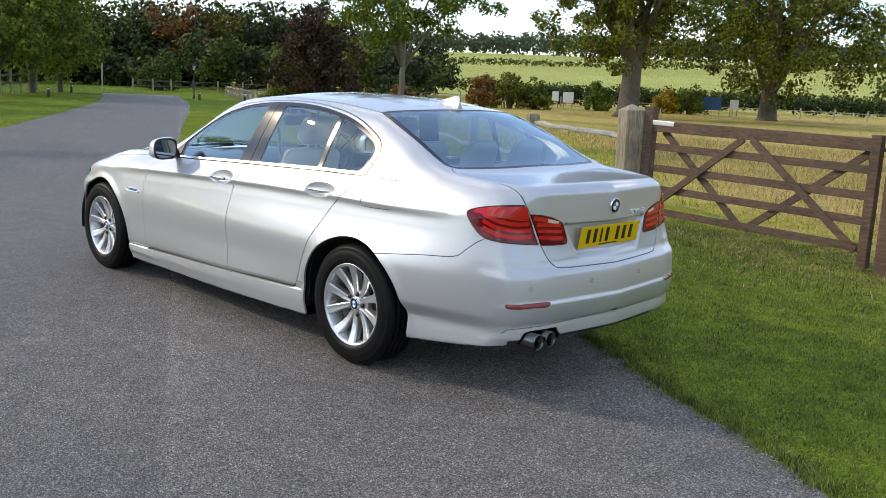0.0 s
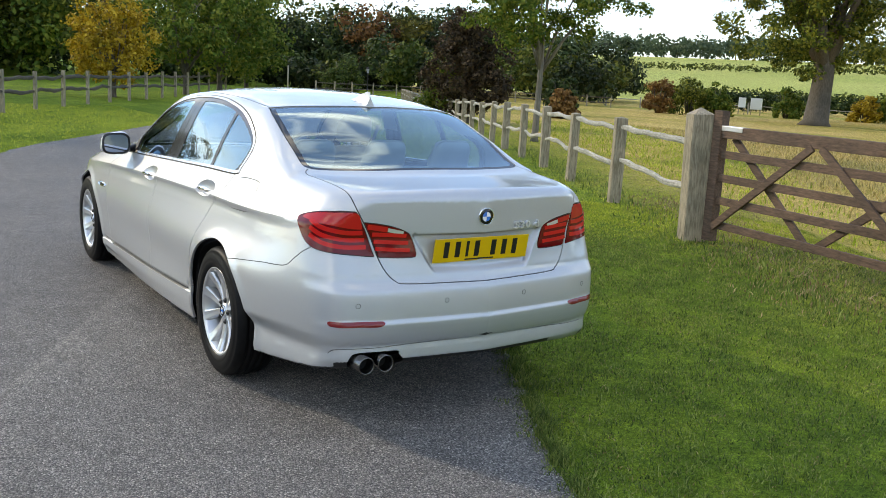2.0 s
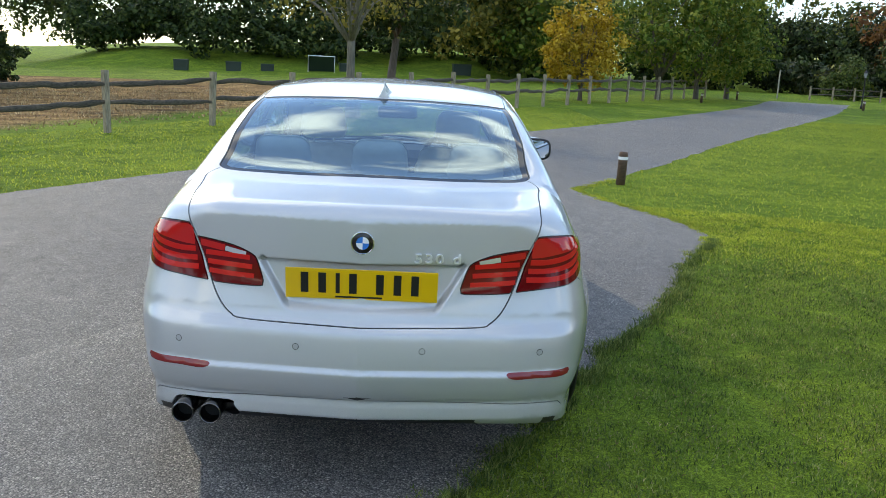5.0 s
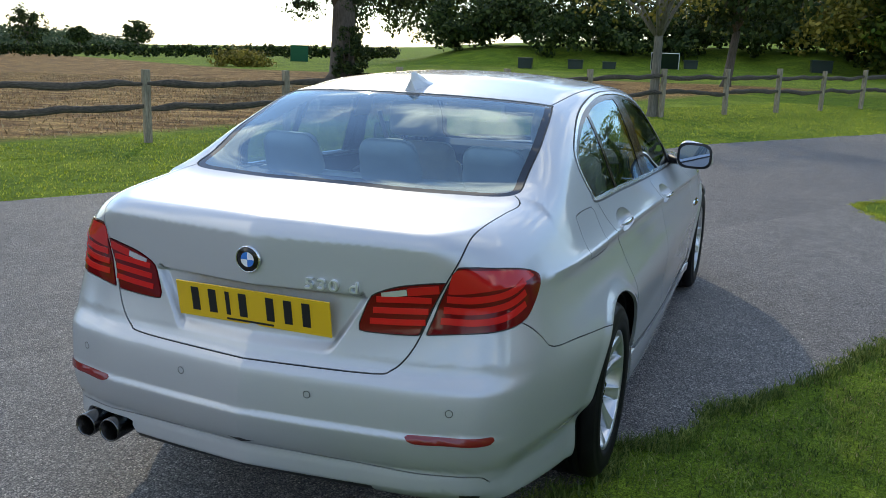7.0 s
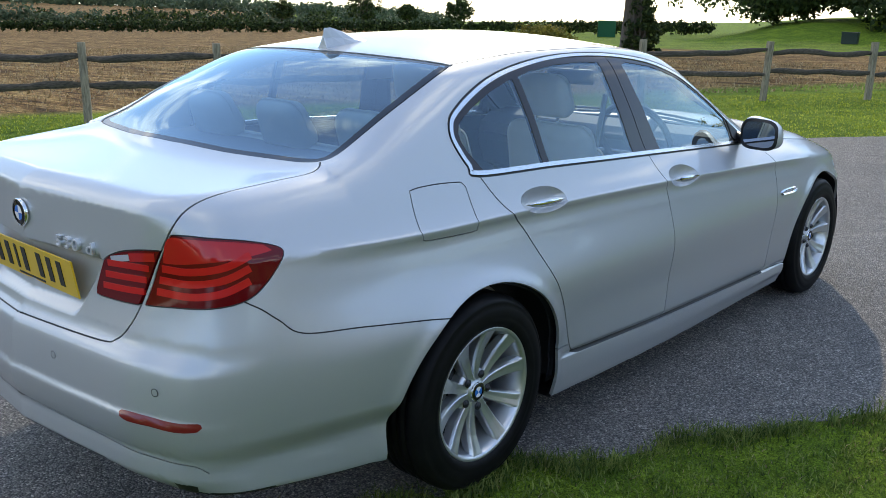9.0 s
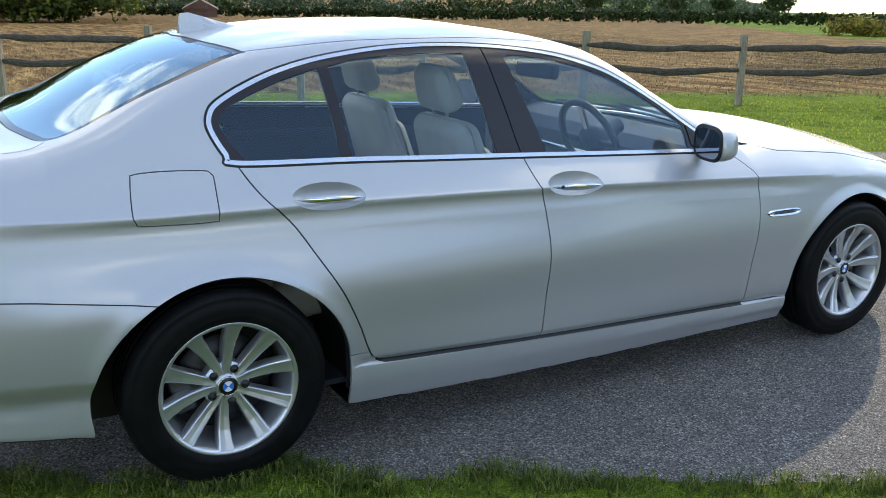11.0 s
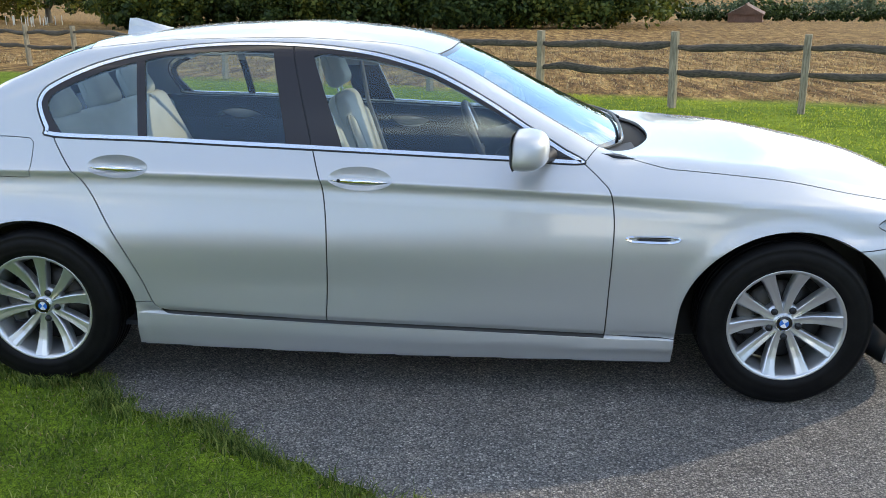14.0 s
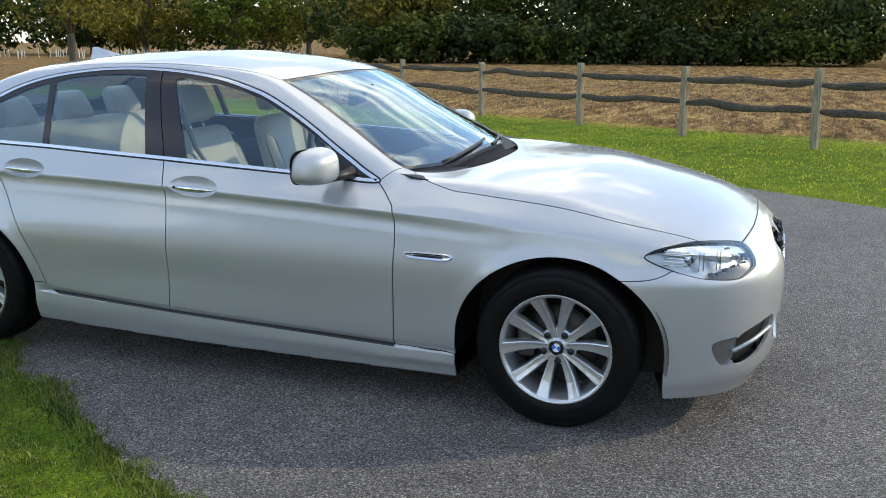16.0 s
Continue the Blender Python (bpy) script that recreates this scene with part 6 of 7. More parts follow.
# ---- fences and gate ----
def uneven_block(size, seed, rough=0.006, cuts=5, point=0.0, taper=1.0):
    """A sawn or cleft timber standing on z = 0, a little uneven, with a pointed top if asked."""
    bm = bmesh.new()
    w, d, h = size
    rows = []
    for k in range(cuts + 1):
        q = k / cuts
        f = 1 + (taper - 1) * q
        row = []
        for sx, sy in ((-1, -1), (-0.8, -1.04), (0.8, -1.04), (1, -1), (1.04, -0.8), (1.04, 0.8), (1, 1), (0.8, 1.04), (-0.8, 1.04), (-1, 1), (-1.04, 0.8), (-1.04, -0.8)):
            j = noise.noise((sx * 2 + seed, sy * 2, q * h * 2.5 + seed)) * rough
            row.append(bm.verts.new((sx * w / 2 * f + j, sy * d / 2 * f + j * 0.8, q * h)))
        rows.append(row)
    for a, b in zip(rows, rows[1:]):
        for j in range(12):
            bm.faces.new((a[j], a[(j + 1) % 12], b[(j + 1) % 12], b[j]))
    tip = bm.verts.new((0, 0, h + point))
    for j in range(12):
        bm.faces.new((rows[-1][j], rows[-1][(j + 1) % 12], tip))
    bm.faces.new(rows[0][::-1])
    return bm


def cleft_rail(a, b, thick, deep, seed, sag=0.03):
    """A split rail between two places, wavy and of uneven thickness."""
    a, b = Vector(a), Vector(b)
    way = (b - a)
    side = way.cross(Vector((0, 0, 1))).normalized()
    bm = bmesh.new()
    rows = []
    n = 16
    for k in range(n + 1):
        q = k / n
        e = min(1.0, 0.55 + 3.2 * min(q, 1 - q))
        c = a + way * q + Vector((0, 0, noise.noise((q * 2.3, seed, 1.0)) * sag + noise.noise((q * 7, seed, 4.0)) * sag * 0.35)) + side * noise.noise((q * 2.0, seed, 9.0)) * sag * 0.7
        hh = deep * e * (0.5 + 0.16 * noise.noise((q * 4, seed, 2.0)))
        tt = thick * e * (0.5 + 0.16 * noise.noise((q * 4, seed, 6.0)))
        row = []
        for t in range(8):
            ang = 2 * math.pi * t / 8 + 0.3
            wob = 1 + 0.20 * noise.noise((math.cos(ang) * 1.4, math.sin(ang) * 1.4 + seed, q * 6))
            row.append(bm.verts.new(c + side * math.cos(ang) * tt * wob + Vector((0, 0, math.sin(ang) * hh * wob))))
        rows.append(row)
    for p, q in zip(rows, rows[1:]):
        for t in range(8):
            bm.faces.new((p[t], p[(t + 1) % 8], q[(t + 1) % 8], q[t]))
    bm.faces.new(rows[0])
    bm.faces.new(rows[-1][::-1])
    return bm


def along(pts, step):
    """Places at even steps on a curve."""
    p = smooth_line(pts, 0.05)
    d = np.concatenate([[0], np.cumsum(np.linalg.norm(np.diff(p, axis=0), axis=1))])
    s = np.arange(0, d[-1], step)
    return np.stack([np.interp(s, d, p[:, 0]), np.interp(s, d, p[:, 1])], 1)


def rail_fence(name, places, height, width, levels, post_mat, rail_mat, label, rail, lean=(0.0, 0.0), point=0.0, sink=0.0):
    f = thing(name, label, "fence", kind="")
    base = [uneven_block((width, width * 0.85, height), 3.7 * k, 0.008, 6, point) for k in range(4)]
    datas = []
    for bm in base:
        bmesh.ops.recalc_face_normals(bm, faces=bm.faces)
        me = bpy.data.meshes.new("post")
        bm.to_mesh(me)
        bm.free()
        me.materials.append(post_mat)
        datas.append(me)
    tops = []
    for k, (x, y) in enumerate(places):
        x1, y1 = places[min(k + 1, len(places) - 1)]
        x0, y0 = places[max(k - 1, 0)]
        yaw = math.degrees(math.atan2(y1 - y0, x1 - x0))
        z = float(ground_z(x, y)) - 0.02
        ob = new("post", datas[k % 4])
        ob.parent = f
        r = random.Random(k * 7 + len(places))
        ob.matrix_basis = pose(x, y, z, lean[0] + r.uniform(-1.2, 1.2), lean[1] + r.uniform(-1.2, 1.2), 0) @ pose(0, 0, 0, 0, 0, yaw + 90 * (k % 4)) @ Matrix.Diagonal((1, 1, 1 + r.uniform(-0.03, 0.03), 1))
        low = 1 - min(0.42, sink * max(0, k - 3))      # the posts stand lower as the verge rises round them
        ob.matrix_basis = ob.matrix_basis @ Matrix.Diagonal((1, 1, low, 1))
        tops.append((x, y, z, low))
    for k, (a, b) in enumerate(zip(tops, tops[1:])):
        for j, level in enumerate(levels):
            r = random.Random(k * 13 + j)
            p = (a[0], a[1], a[2] + level * a[3] + r.uniform(-0.02, 0.02))
            q = (b[0], b[1], b[2] + level * b[3] + r.uniform(-0.02, 0.02))
            part("rail", cleft_rail(p, q, rail[0], rail[1], k * 3.1 + j * 17.7, rail[2]), rail_mat, f, "", False)
    return f


M_PALE = make_wood("bleached_oak", (0.26, 0.235, 0.19), (0.52, 0.48, 0.41))
M_PALERAIL = make_wood("bleached_rail", (0.20, 0.185, 0.16), (0.60, 0.57, 0.52), 1.0, (2.6, 1.2, 7))
west_posts = np.concatenate([along([(-26, -21), (-21.6, -14.2), (-18.2, -8.9)], 2.3), [(-17.0, -6.9), (-15.45, -4.5), (-13.88, -2.05), (-12.5, 0.3), (-11.05, 2.29), (-9.72, 4.25), (-8.97, 5.93), (-7.95, 8.27), (-6.8, 10.5), (-5.65, 12.7), (-4.25, 14.88), (-2.85, 16.5), (-1.5, 18.15), (-0.25, 20.2), (0.9, 22.1), (2.0, 24.05), (3.13, 26.1)], along([(4.23, 27.95), (12, 40.5), (16.5, 48)], 2.15)])
rail_fence("rail_fence", west_posts, 1.12, 0.105, (0.92, 0.55), M_OAK, M_RAIL, "weathered oak post fence with two cleft rails by stubble", (0.055, 0.110, 0.075))
east_posts = np.concatenate([[(4.98, 2.12), (6.20, 4.60), (7.32, 6.80), (8.30, 8.70), (9.18, 10.50)], along([(10.0, 12.2), (17, 26), (27.5, 47)], 1.92)])
rail_fence("rail_fence", east_posts, 1.13, 0.15, (1.02, 0.55), M_OAK, M_PALERAIL, "grey oak post fence with bleached cleft rails on grass", (0.05, 0.075, 0.06), point=0.02, sink=0.035)
post = part("gate_post", uneven_block((0.235, 0.215, 1.33), 4.4, 0.010, 8, 0.07, 0.98), M_OAK, None, "", False)
post.matrix_world = pose(4.97, 2.12, -0.02, 0, -1.5, -28)
tagged(post, "broad weathered oak gate post with a pointed cap", "post")

# the gate hangs from a dark post beside it
GATE_A, GATE_B = Vector((5.01, 1.92, 0)), Vector((4.60, -0.69, 0))
gate = thing("field_gate", "brown five-barred wooden field gate, closed", "gate")
way = (GATE_B - GATE_A).normalized()
out = Vector((way.y, -way.x, 0))
length = (GATE_B - GATE_A).length


def gate_bar(name, s0, z0, s1, z1, wide, thick, off=0.0, parent=gate, material=M_GATE):
    a, b = GATE_A + way * s0 + out * off, GATE_A + way * s1 + out * off
    a.z, b.z = z0, z1
    d = (b - a)
    bm = uneven_block((thick, wide, d.length), s0 * 5 + z0 * 9 + s1, 0.003, 6)
    z_ax = d.normalized()
    x_ax = out
    y_ax = z_ax.cross(x_ax).normalized()
    m = Matrix((x_ax, y_ax, z_ax)).transposed().to_4x4()
    bmesh.ops.transform(bm, matrix=Matrix.Translation(a) @ m, verts=bm.verts)
    return part(name, bm, material, parent, "", False)


gate_bar("hanging_stile", 0.0, 0.03, 0.0, 1.36, 0.12, 0.095)
gate_bar("closing_stile", length, 0.03, length, 1.24, 0.09, 0.075)
top_rail = gate_bar("top_rail", 0.0, 1.15, length, 1.15, 0.115, 0.07)
for z in (0.925, 0.685, 0.455, 0.205):
    gate_bar("bar", 0.0, z, length, z, 0.075, 0.03)
for s0, s1, turn, face in ((0.06, 1.26, 1, 1), (0.18, 1.28, -1, -1), (1.36, 2.57, -1, 1), (1.34, 2.60, 1, -1)):
    gate_bar("brace", s0, 0.18 if turn > 0 else 1.10, s1, 1.10 if turn > 0 else 0.18, 0.070, 0.026, 0.034 * face)
band = gate_bar("hinge_band", -0.05, 1.19, 0.36, 1.185, 0.05, 0.082, 0.0, gate, mat("galvanised_steel", (0.55, 0.56, 0.57), 0.45, 0.9)[0])
for s in (0.08, 0.2, 0.31):
    b = lathe([(0, 0.012), (0.008, 0.010), (0.012, 0.004), (0.012, 0.0)], 10, "X")
    p = GATE_A + way * s - out * 0.042
    bmesh.ops.transform(b, matrix=Matrix.Translation((p.x, p.y, 1.188)) @ pose(0, 0, 0, 0, 0, 180 + math.degrees(math.atan2(out.y, out.x))), verts=b.verts)
    part("bolt", b, M_DARKMETAL, band, "", True)
shut = part("shutting_post", uneven_block((0.17, 0.16, 1.28), 9.1, 0.008, 7, 0.03), M_GATE, None, "", False)
shut.matrix_world = Matrix.Translation(GATE_B + way * 0.23 + Vector((0, 0, -0.02))) @ pose(0, 0, 0, 0, 0, -10)
tagged(shut, "brown timber shutting post of the gate", "post")
latch = gate_bar("latch", length - 0.16, 1.13, length + 0.16, 1.10, 0.03, 0.02, -0.05, gate, M_DARKMETAL)


# ---- trees, hedges, woods ----
M_LEAF_OAK = make_leaf("oak_leaf", (0.038, 0.060, 0.010), (0.095, 0.125, 0.020), (0.30, 0.29, 0.046))
M_LEAF_GREEN = make_leaf("green_leaf", (0.05, 0.095, 0.014), (0.11, 0.17, 0.026), (0.26, 0.27, 0.045))
# shade of the woods and the backlit oak is put into this colour
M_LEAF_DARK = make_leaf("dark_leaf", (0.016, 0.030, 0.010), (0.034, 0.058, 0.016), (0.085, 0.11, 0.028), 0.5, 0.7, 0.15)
M_LEAF_COPPER = make_leaf("copper_leaf", (0.024, 0.017, 0.012), (0.058, 0.040, 0.024), (0.13, 0.085, 0.045))
M_LEAF_AMBER = make_leaf("amber_leaf", (0.22, 0.14, 0.012), (0.42, 0.28, 0.024), (0.58, 0.42, 0.05))
M_LEAF_RUST = make_leaf("rust_leaf", (0.13, 0.065, 0.022), (0.23, 0.12, 0.04), (0.36, 0.21, 0.075))
# distance haze put into the leaf colour, paler and bluer
M_LEAF_HAZE = make_leaf("hazed_far_leaf", (0.045, 0.075, 0.045), (0.075, 0.11, 0.065), (0.12, 0.15, 0.085))
M_LEAF_OLIVE = make_leaf("olive_leaf", (0.09, 0.09, 0.017), (0.19, 0.17, 0.033), (0.33, 0.26, 0.055))


def leaf_quads(centres, spread, count, size, seed, core=0.08):
    """Leaf sprays over the shells of clumps, facing outward, with larger sprays in the hearts of the clumps."""
    g = np.random.default_rng(seed)
    reach = spread * g.uniform(0.65, 1.35, len(centres))
    inner = int(count * core)
    k = g.integers(0, len(centres), count)
    d = g.normal(0, 1, (count, 3))
    d /= np.linalg.norm(d, axis=1, keepdims=True)
    deep = g.uniform(0.55, 1.08, count)
    deep[:inner] = g.uniform(0.0, 0.4, inner)
    c = centres[k] + d * (deep * reach[k])[:, None] * np.array([1, 1, 0.8])
    face = d * 0.9 + np.array([0, 0, 0.30]) + g.normal(0, 0.42, (count, 3))
    face /= np.linalg.norm(face, axis=1, keepdims=True)
    u = np.cross(face, g.normal(0, 1, (count, 3)))
    u /= np.maximum(np.linalg.norm(u, axis=1, keepdims=True), 1e-9)
    w = np.cross(face, u)
    s = size * g.uniform(0.5, 1.3, count)
    s[:inner] = np.maximum(reach[k[:inner]] * 0.45, size)
    s = s[:, None]
    return np.stack([c - u * s * 0.5, c + w * s * 0.34 + u * s * 0.06, c + u * s * 0.5, c - w * s * 0.34 - u * s * 0.08], 1)


def quads_mesh(name, quads, materials, index=None):
    n = len(quads)
    me = bpy.data.meshes.new(name)
    me.vertices.add(4 * n)
    me.vertices.foreach_set("co", quads.ravel())
    me.loops.add(4 * n)
    me.loops.foreach_set("vertex_index", np.arange(4 * n))
    me.polygons.add(n)
    me.polygons.foreach_set("loop_start", np.arange(0, 4 * n, 4))
    for m in materials:
        me.materials.append(m)
    if index is not None:
        me.polygons.foreach_set("material_index", index)
    me.update(calc_edges=True)
    return me


def tree(name, label, x, y, height, wide, trunk, bare, leaf_mat, sprays, size, seed, limbs=7, bark=None, thin=1.0, lean=0.0, fat=0.55, gaps=0.35):
    """A tapered trunk with limbs and side branches, and a broken crown of leaf sprays on them."""
    g = np.random.default_rng(seed)
    z0 = float(ground_z(x, y)) - 0.1
    t = thing(name, label, "tree", pose(x, y, z0))
    wood_bm = bmesh.new()

    def add(points, radii, sides):
        b = tube(points, radii, sides)
        me = bpy.data.meshes.new("tmp")
        b.to_mesh(me)
        b.free()
        wood_bm.from_mesh(me)
        bpy.data.meshes.remove(me)

    fork = Vector((lean * bare, 0.15 * lean * bare, bare))
    add([(0, 0, 0), (lean * bare * 0.15, 0, bare * 0.12), tuple(fork * 0.6), tuple(fork), (fork.x * 1.1, fork.y, bare + 0.25 * (height - bare))], [trunk * 1.55, trunk * 1.1, trunk * 0.92, trunk * 0.85, trunk * 0.5], 12)
    tips = []
    for k in range(limbs):
        a = 2 * math.pi * k / limbs + g.uniform(-0.4, 0.4)
        up = g.uniform(0.25, 1.0)
        reach = wide / 2 * g.uniform(0.6, 0.98) * (1.05 - 0.55 * up)
        end = fork + Vector((math.cos(a) * reach, math.sin(a) * reach, (height - bare) * (0.12 + 0.80 * up)))
        mid = fork.lerp(end, 0.5) + Vector((g.uniform(-0.06, 0.06) * wide, g.uniform(-0.06, 0.06) * wide, g.uniform(0.02, 0.12) * (height - bare)))
        r0 = trunk * g.uniform(0.38, 0.58)
        add([tuple(fork - Vector((0, 0, 0.1 * bare * 0.3))), tuple(fork.lerp(mid, 0.5) + Vector((0, 0, 0.02 * height))), tuple(mid), tuple(mid.lerp(end, 0.5)), tuple(end)], [r0, r0 * 0.8, r0 * 0.58, r0 * 0.36, r0 * 0.12], 7)
        for j in range(5):
            q = 0.30 + 0.14 * j
            s = mid.lerp(end, max(0, q * 2 - 1)) if q > 0.5 else fork.lerp(mid, q * 2)
            e = s + Vector((g.uniform(-1, 1), g.uniform(-1, 1), g.uniform(-0.35, 0.85))) * (wide * 0.17)
            add([tuple(s), tuple(s.lerp(e, 0.5) + Vector((0, 0, 0.02 * height))), tuple(e)], [r0 * 0.32, r0 * 0.2, r0 * 0.05], 5)
            tips += [tuple(e), tuple(s.lerp(e, 0.6))]
        tips += [tuple(end), tuple(mid.lerp(end, 0.6))]
    part("trunk", wood_bm, bark or M_BARK, t, "", True)
    tips = np.array(tips)
    # fill of the crown: an uneven shell of clumps
    m = int(len(tips) * 1.6)
    d = g.normal(0, 1, (m, 3))
    d /= np.linalg.norm(d, axis=1, keepdims=True)
    rad = g.uniform(0.45, 1.0, m) ** 0.6
    fill = np.stack([d[:, 0] * wide / 2 * rad, d[:, 1] * wide / 2 * rad, bare + (height - bare) * (0.34 + np.where(d[:, 2] > 0, 0.66, 0.36) * d[:, 2] * rad)], 1)
    keep = np.array([noise.noise((p[0] * 0.35, p[1] * 0.35, p[2] * 0.35 + seed)) > -gaps for p in fill.tolist()])
    fill = fill[keep] if thin >= 1 else fill[keep][: int(m * 0.3 * thin)]
    fill = fill + np.array([fork.x, fork.y, 0])
    clumps = np.concatenate([tips, fill])
    q = leaf_quads(clumps, wide * 0.15 * fat, int(sprays * thin), size, seed + 1, 0.06 if thin >= 1 else 0.0)
    part("crown", quads_mesh("crown", q, [leaf_mat]), leaf_mat, t)
    return t


def bush(name, label, x, y, height, wide, leaf_mat, sprays, size, seed, category="bush"):
    """Leaf sprays over short stems down to the ground."""
    g = np.random.default_rng(seed)
    z0 = float(ground_z(x, y)) - 0.05
    t = thing(name, label, category, pose(x, y, z0))
    for k in range(6):
        a = 2 * math.pi * k / 6
        b = tube([(0.1 * math.cos(a), 0.1 * math.sin(a), 0), (wide * 0.15 * math.cos(a), wide * 0.15 * math.sin(a), height * 0.4), (wide * 0.25 * math.cos(a), wide * 0.25 * math.sin(a), height * 0.75)], [0.05, 0.035, 0.012], 5)
        part("stem", b, M_BARK, t, "", True)
    d = g.normal(0, 1, (60, 3))
    d /= np.linalg.norm(d, axis=1, keepdims=True)
    d[:, 2] = np.abs(d[:, 2])
    r = g.uniform(0.5, 1.0, 60)
    c = np.stack([d[:, 0] * wide / 2 * r, d[:, 1] * wide / 2 * r, 0.08 * height + d[:, 2] * height * 0.9 * r], 1)
    part("foliage", quads_mesh("foliage", leaf_quads(c, wide * 0.13, sprays, size, seed + 3), [leaf_mat]), leaf_mat, t)
    return t


def mass(name, label, rows, materials, per, size, seed, category="woods"):
    """Many far trees or a hedge as one body of leaf sprays: rows of x, y, height, width, material number."""
    g = np.random.default_rng(seed)
    qs, idx = [], []
    for x, y, h, w, mi in rows:
        z0 = float(ground_z(x, y))
        k = 26
        d = g.normal(0, 1, (k, 3))
        d /= np.linalg.norm(d, axis=1, keepdims=True)
        r = g.uniform(0.35, 1.0, k)[:, None]
        c = d * r * np.array([w / 2, w / 2, h * 0.46]) + np.array([x, y, z0 + h * 0.52])
        qs.append(leaf_quads(c, w * 0.16, per, size, int(g.integers(1 << 30)), 0.10))
        idx.append(np.full(per, mi))
    return tagged(new(name, quads_mesh(name, np.concatenate(qs), materials, np.concatenate(idx))), label, category, kind="stuff")


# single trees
# green leaf again, darker, with shade put into its colour
SHADED_GREEN = make_leaf("shaded_green_leaf", (0.030, 0.054, 0.012), (0.065, 0.10, 0.024), (0.15, 0.18, 0.04), 0.5, 0.6, 0.2)
M_GREYBARK = make_wood("grey_bark", (0.10, 0.088, 0.07), (0.27, 0.24, 0.20), 0.6)
tree("oak_tree", "spreading old oak with green and yellowing leaves in the meadow", 41.5, 26.3, 12.0, 12.5, 0.62, 2.9, M_LEAF_OAK, 34000, 0.20, 11, 10, None, 1.0, 0.10, 0.36, -0.02)
tree("oak_tree", "broad oak with low dense crown beside the meadow hedge", 53.5, 23.4, 12.0, 17.0, 0.60, 1.7, M_LEAF_OAK, 40000, 0.22, 12, 12, None, 1.0, 0.0, 0.34, -0.02)
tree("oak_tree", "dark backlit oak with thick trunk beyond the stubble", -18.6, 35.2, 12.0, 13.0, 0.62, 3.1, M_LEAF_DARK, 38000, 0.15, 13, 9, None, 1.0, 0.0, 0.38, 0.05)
tree("ash_tree", "slim tree with pale trunk behind the rail fence", 12.6, 14.4, 6.8, 5.2, 0.085, 1.9, M_LEAF_GREEN, 22000, 0.10, 14, 9, M_GREYBARK, 1.0, 0.03, 0.42, 0.05)
tree("copper_beech", "small dark purple-leaved tree behind the rail fence", 15.6, 22.0, 4.1, 3.2, 0.11, 0.5, M_LEAF_COPPER, 13000, 0.13, 15, 8)
bush("bush", "green bush at the foot of the purple tree", 16.0, 24.0, 2.9, 2.0, M_LEAF_GREEN, 5000, 0.14, 16)
tree("maple_tree", "small amber autumn tree on the lawn", 6.6, 34.5, 5.4, 3.6, 0.10, 0.6, M_LEAF_AMBER, 7500, 0.16, 17, 9)
tree("young_tree", "half-bare tree with thin twigs beside the rail fence", -1.7, 18.2, 6.0, 5.4, 0.11, 1.9, M_LEAF_OLIVE, 5200, 0.12, 18, 9, M_GREYBARK, 0.55)
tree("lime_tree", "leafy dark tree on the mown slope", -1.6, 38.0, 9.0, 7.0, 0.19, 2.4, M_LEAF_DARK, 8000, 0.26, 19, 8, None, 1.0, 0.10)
for k, (x, y, h, w) in enumerate(((11.4, 40.5, 7.8, 5.6), (14.0, 43.0, 8.6, 6.0), (16.4, 45.5, 8.0, 5.6))):
    tree("birch_tree", "light green tree at the edge of the wood", x, y, h, w, 0.14, 1.0, M_LEAF_GREEN, 7500, 0.22, 21 + k, 8)
bush("bush", "cone-shaped light green bush by the drive's end", 27.6, 55.5, 3.0, 3.0, SHADED_GREEN, 5000, 0.20, 31)
for k, (x, y, h, w, m) in enumerate(((40.5, 37.0, 2.9, 2.6, M_LEAF_RUST), (41.8, 35.6, 3.2, 3.4, M_LEAF_OAK), (43.4, 34.8, 2.8, 2.6, M_LEAF_GREEN), (50.0, 34.5, 2.6, 2.6, M_LEAF_GREEN), (55.0, 32.0, 2.2, 2.8, M_LEAF_AMBER), (56.8, 31.0, 2.6, 3.2, M_LEAF_GREEN), (23.9, 26.6, 1.7, 1.7, M_LEAF_RUST), (27.0, 30.5, 2.7, 2.4, M_LEAF_DARK))):
    bush("bush", "scattered field bush in autumn leaf", x, y, h * 0.8, w * 0.8, m, 3000, 0.20, 40 + k)
tree("young_tree", "olive-leaved tree behind the stubble fence", -25.5, -23.0, 7.2, 6.6, 0.17, 1.9, M_LEAF_OLIVE, 6500, 0.20, 51, 9, None, 0.8)
tree("yew_tree", "rounded olive-green tree at the wood's edge", -71.0, -27.5, 11.0, 9.5, 0.4, 1.2, M_LEAF_OLIVE, 9000, 0.40, 52, 8)
for k, (x, y, h, w, m) in enumerate(((-98, -76, 13, 15, M_LEAF_OLIVE), (-104, -66, 14, 12, M_LEAF_GREEN), (-110, -58, 16, 13, M_LEAF_OAK), (-100, -46, 13, 12, M_LEAF_OAK), (-104, -90, 12, 13, M_LEAF_DARK))):
    tree("field_tree", "leafy tree at the far edge of the stubble", x, y, h, w, 0.4, 1.6, m, 8000, 0.50, 60 + k, 8)
for k, (az, dd, h) in enumerate(((-46.6, 150, 7.0), (-43.8, 160, 4.2), (-40.6, 150, 5.4), (-51.5, 165, 5.0))):
    tree("hedge_tree", "tree standing in the far field hedge", 2 + dd * math.sin(radians(az)), dd * math.cos(radians(az)), h, h * 0.9, 0.25, 1.8, M_LEAF_DARK, 2600, 0.40, 70 + k, 7)
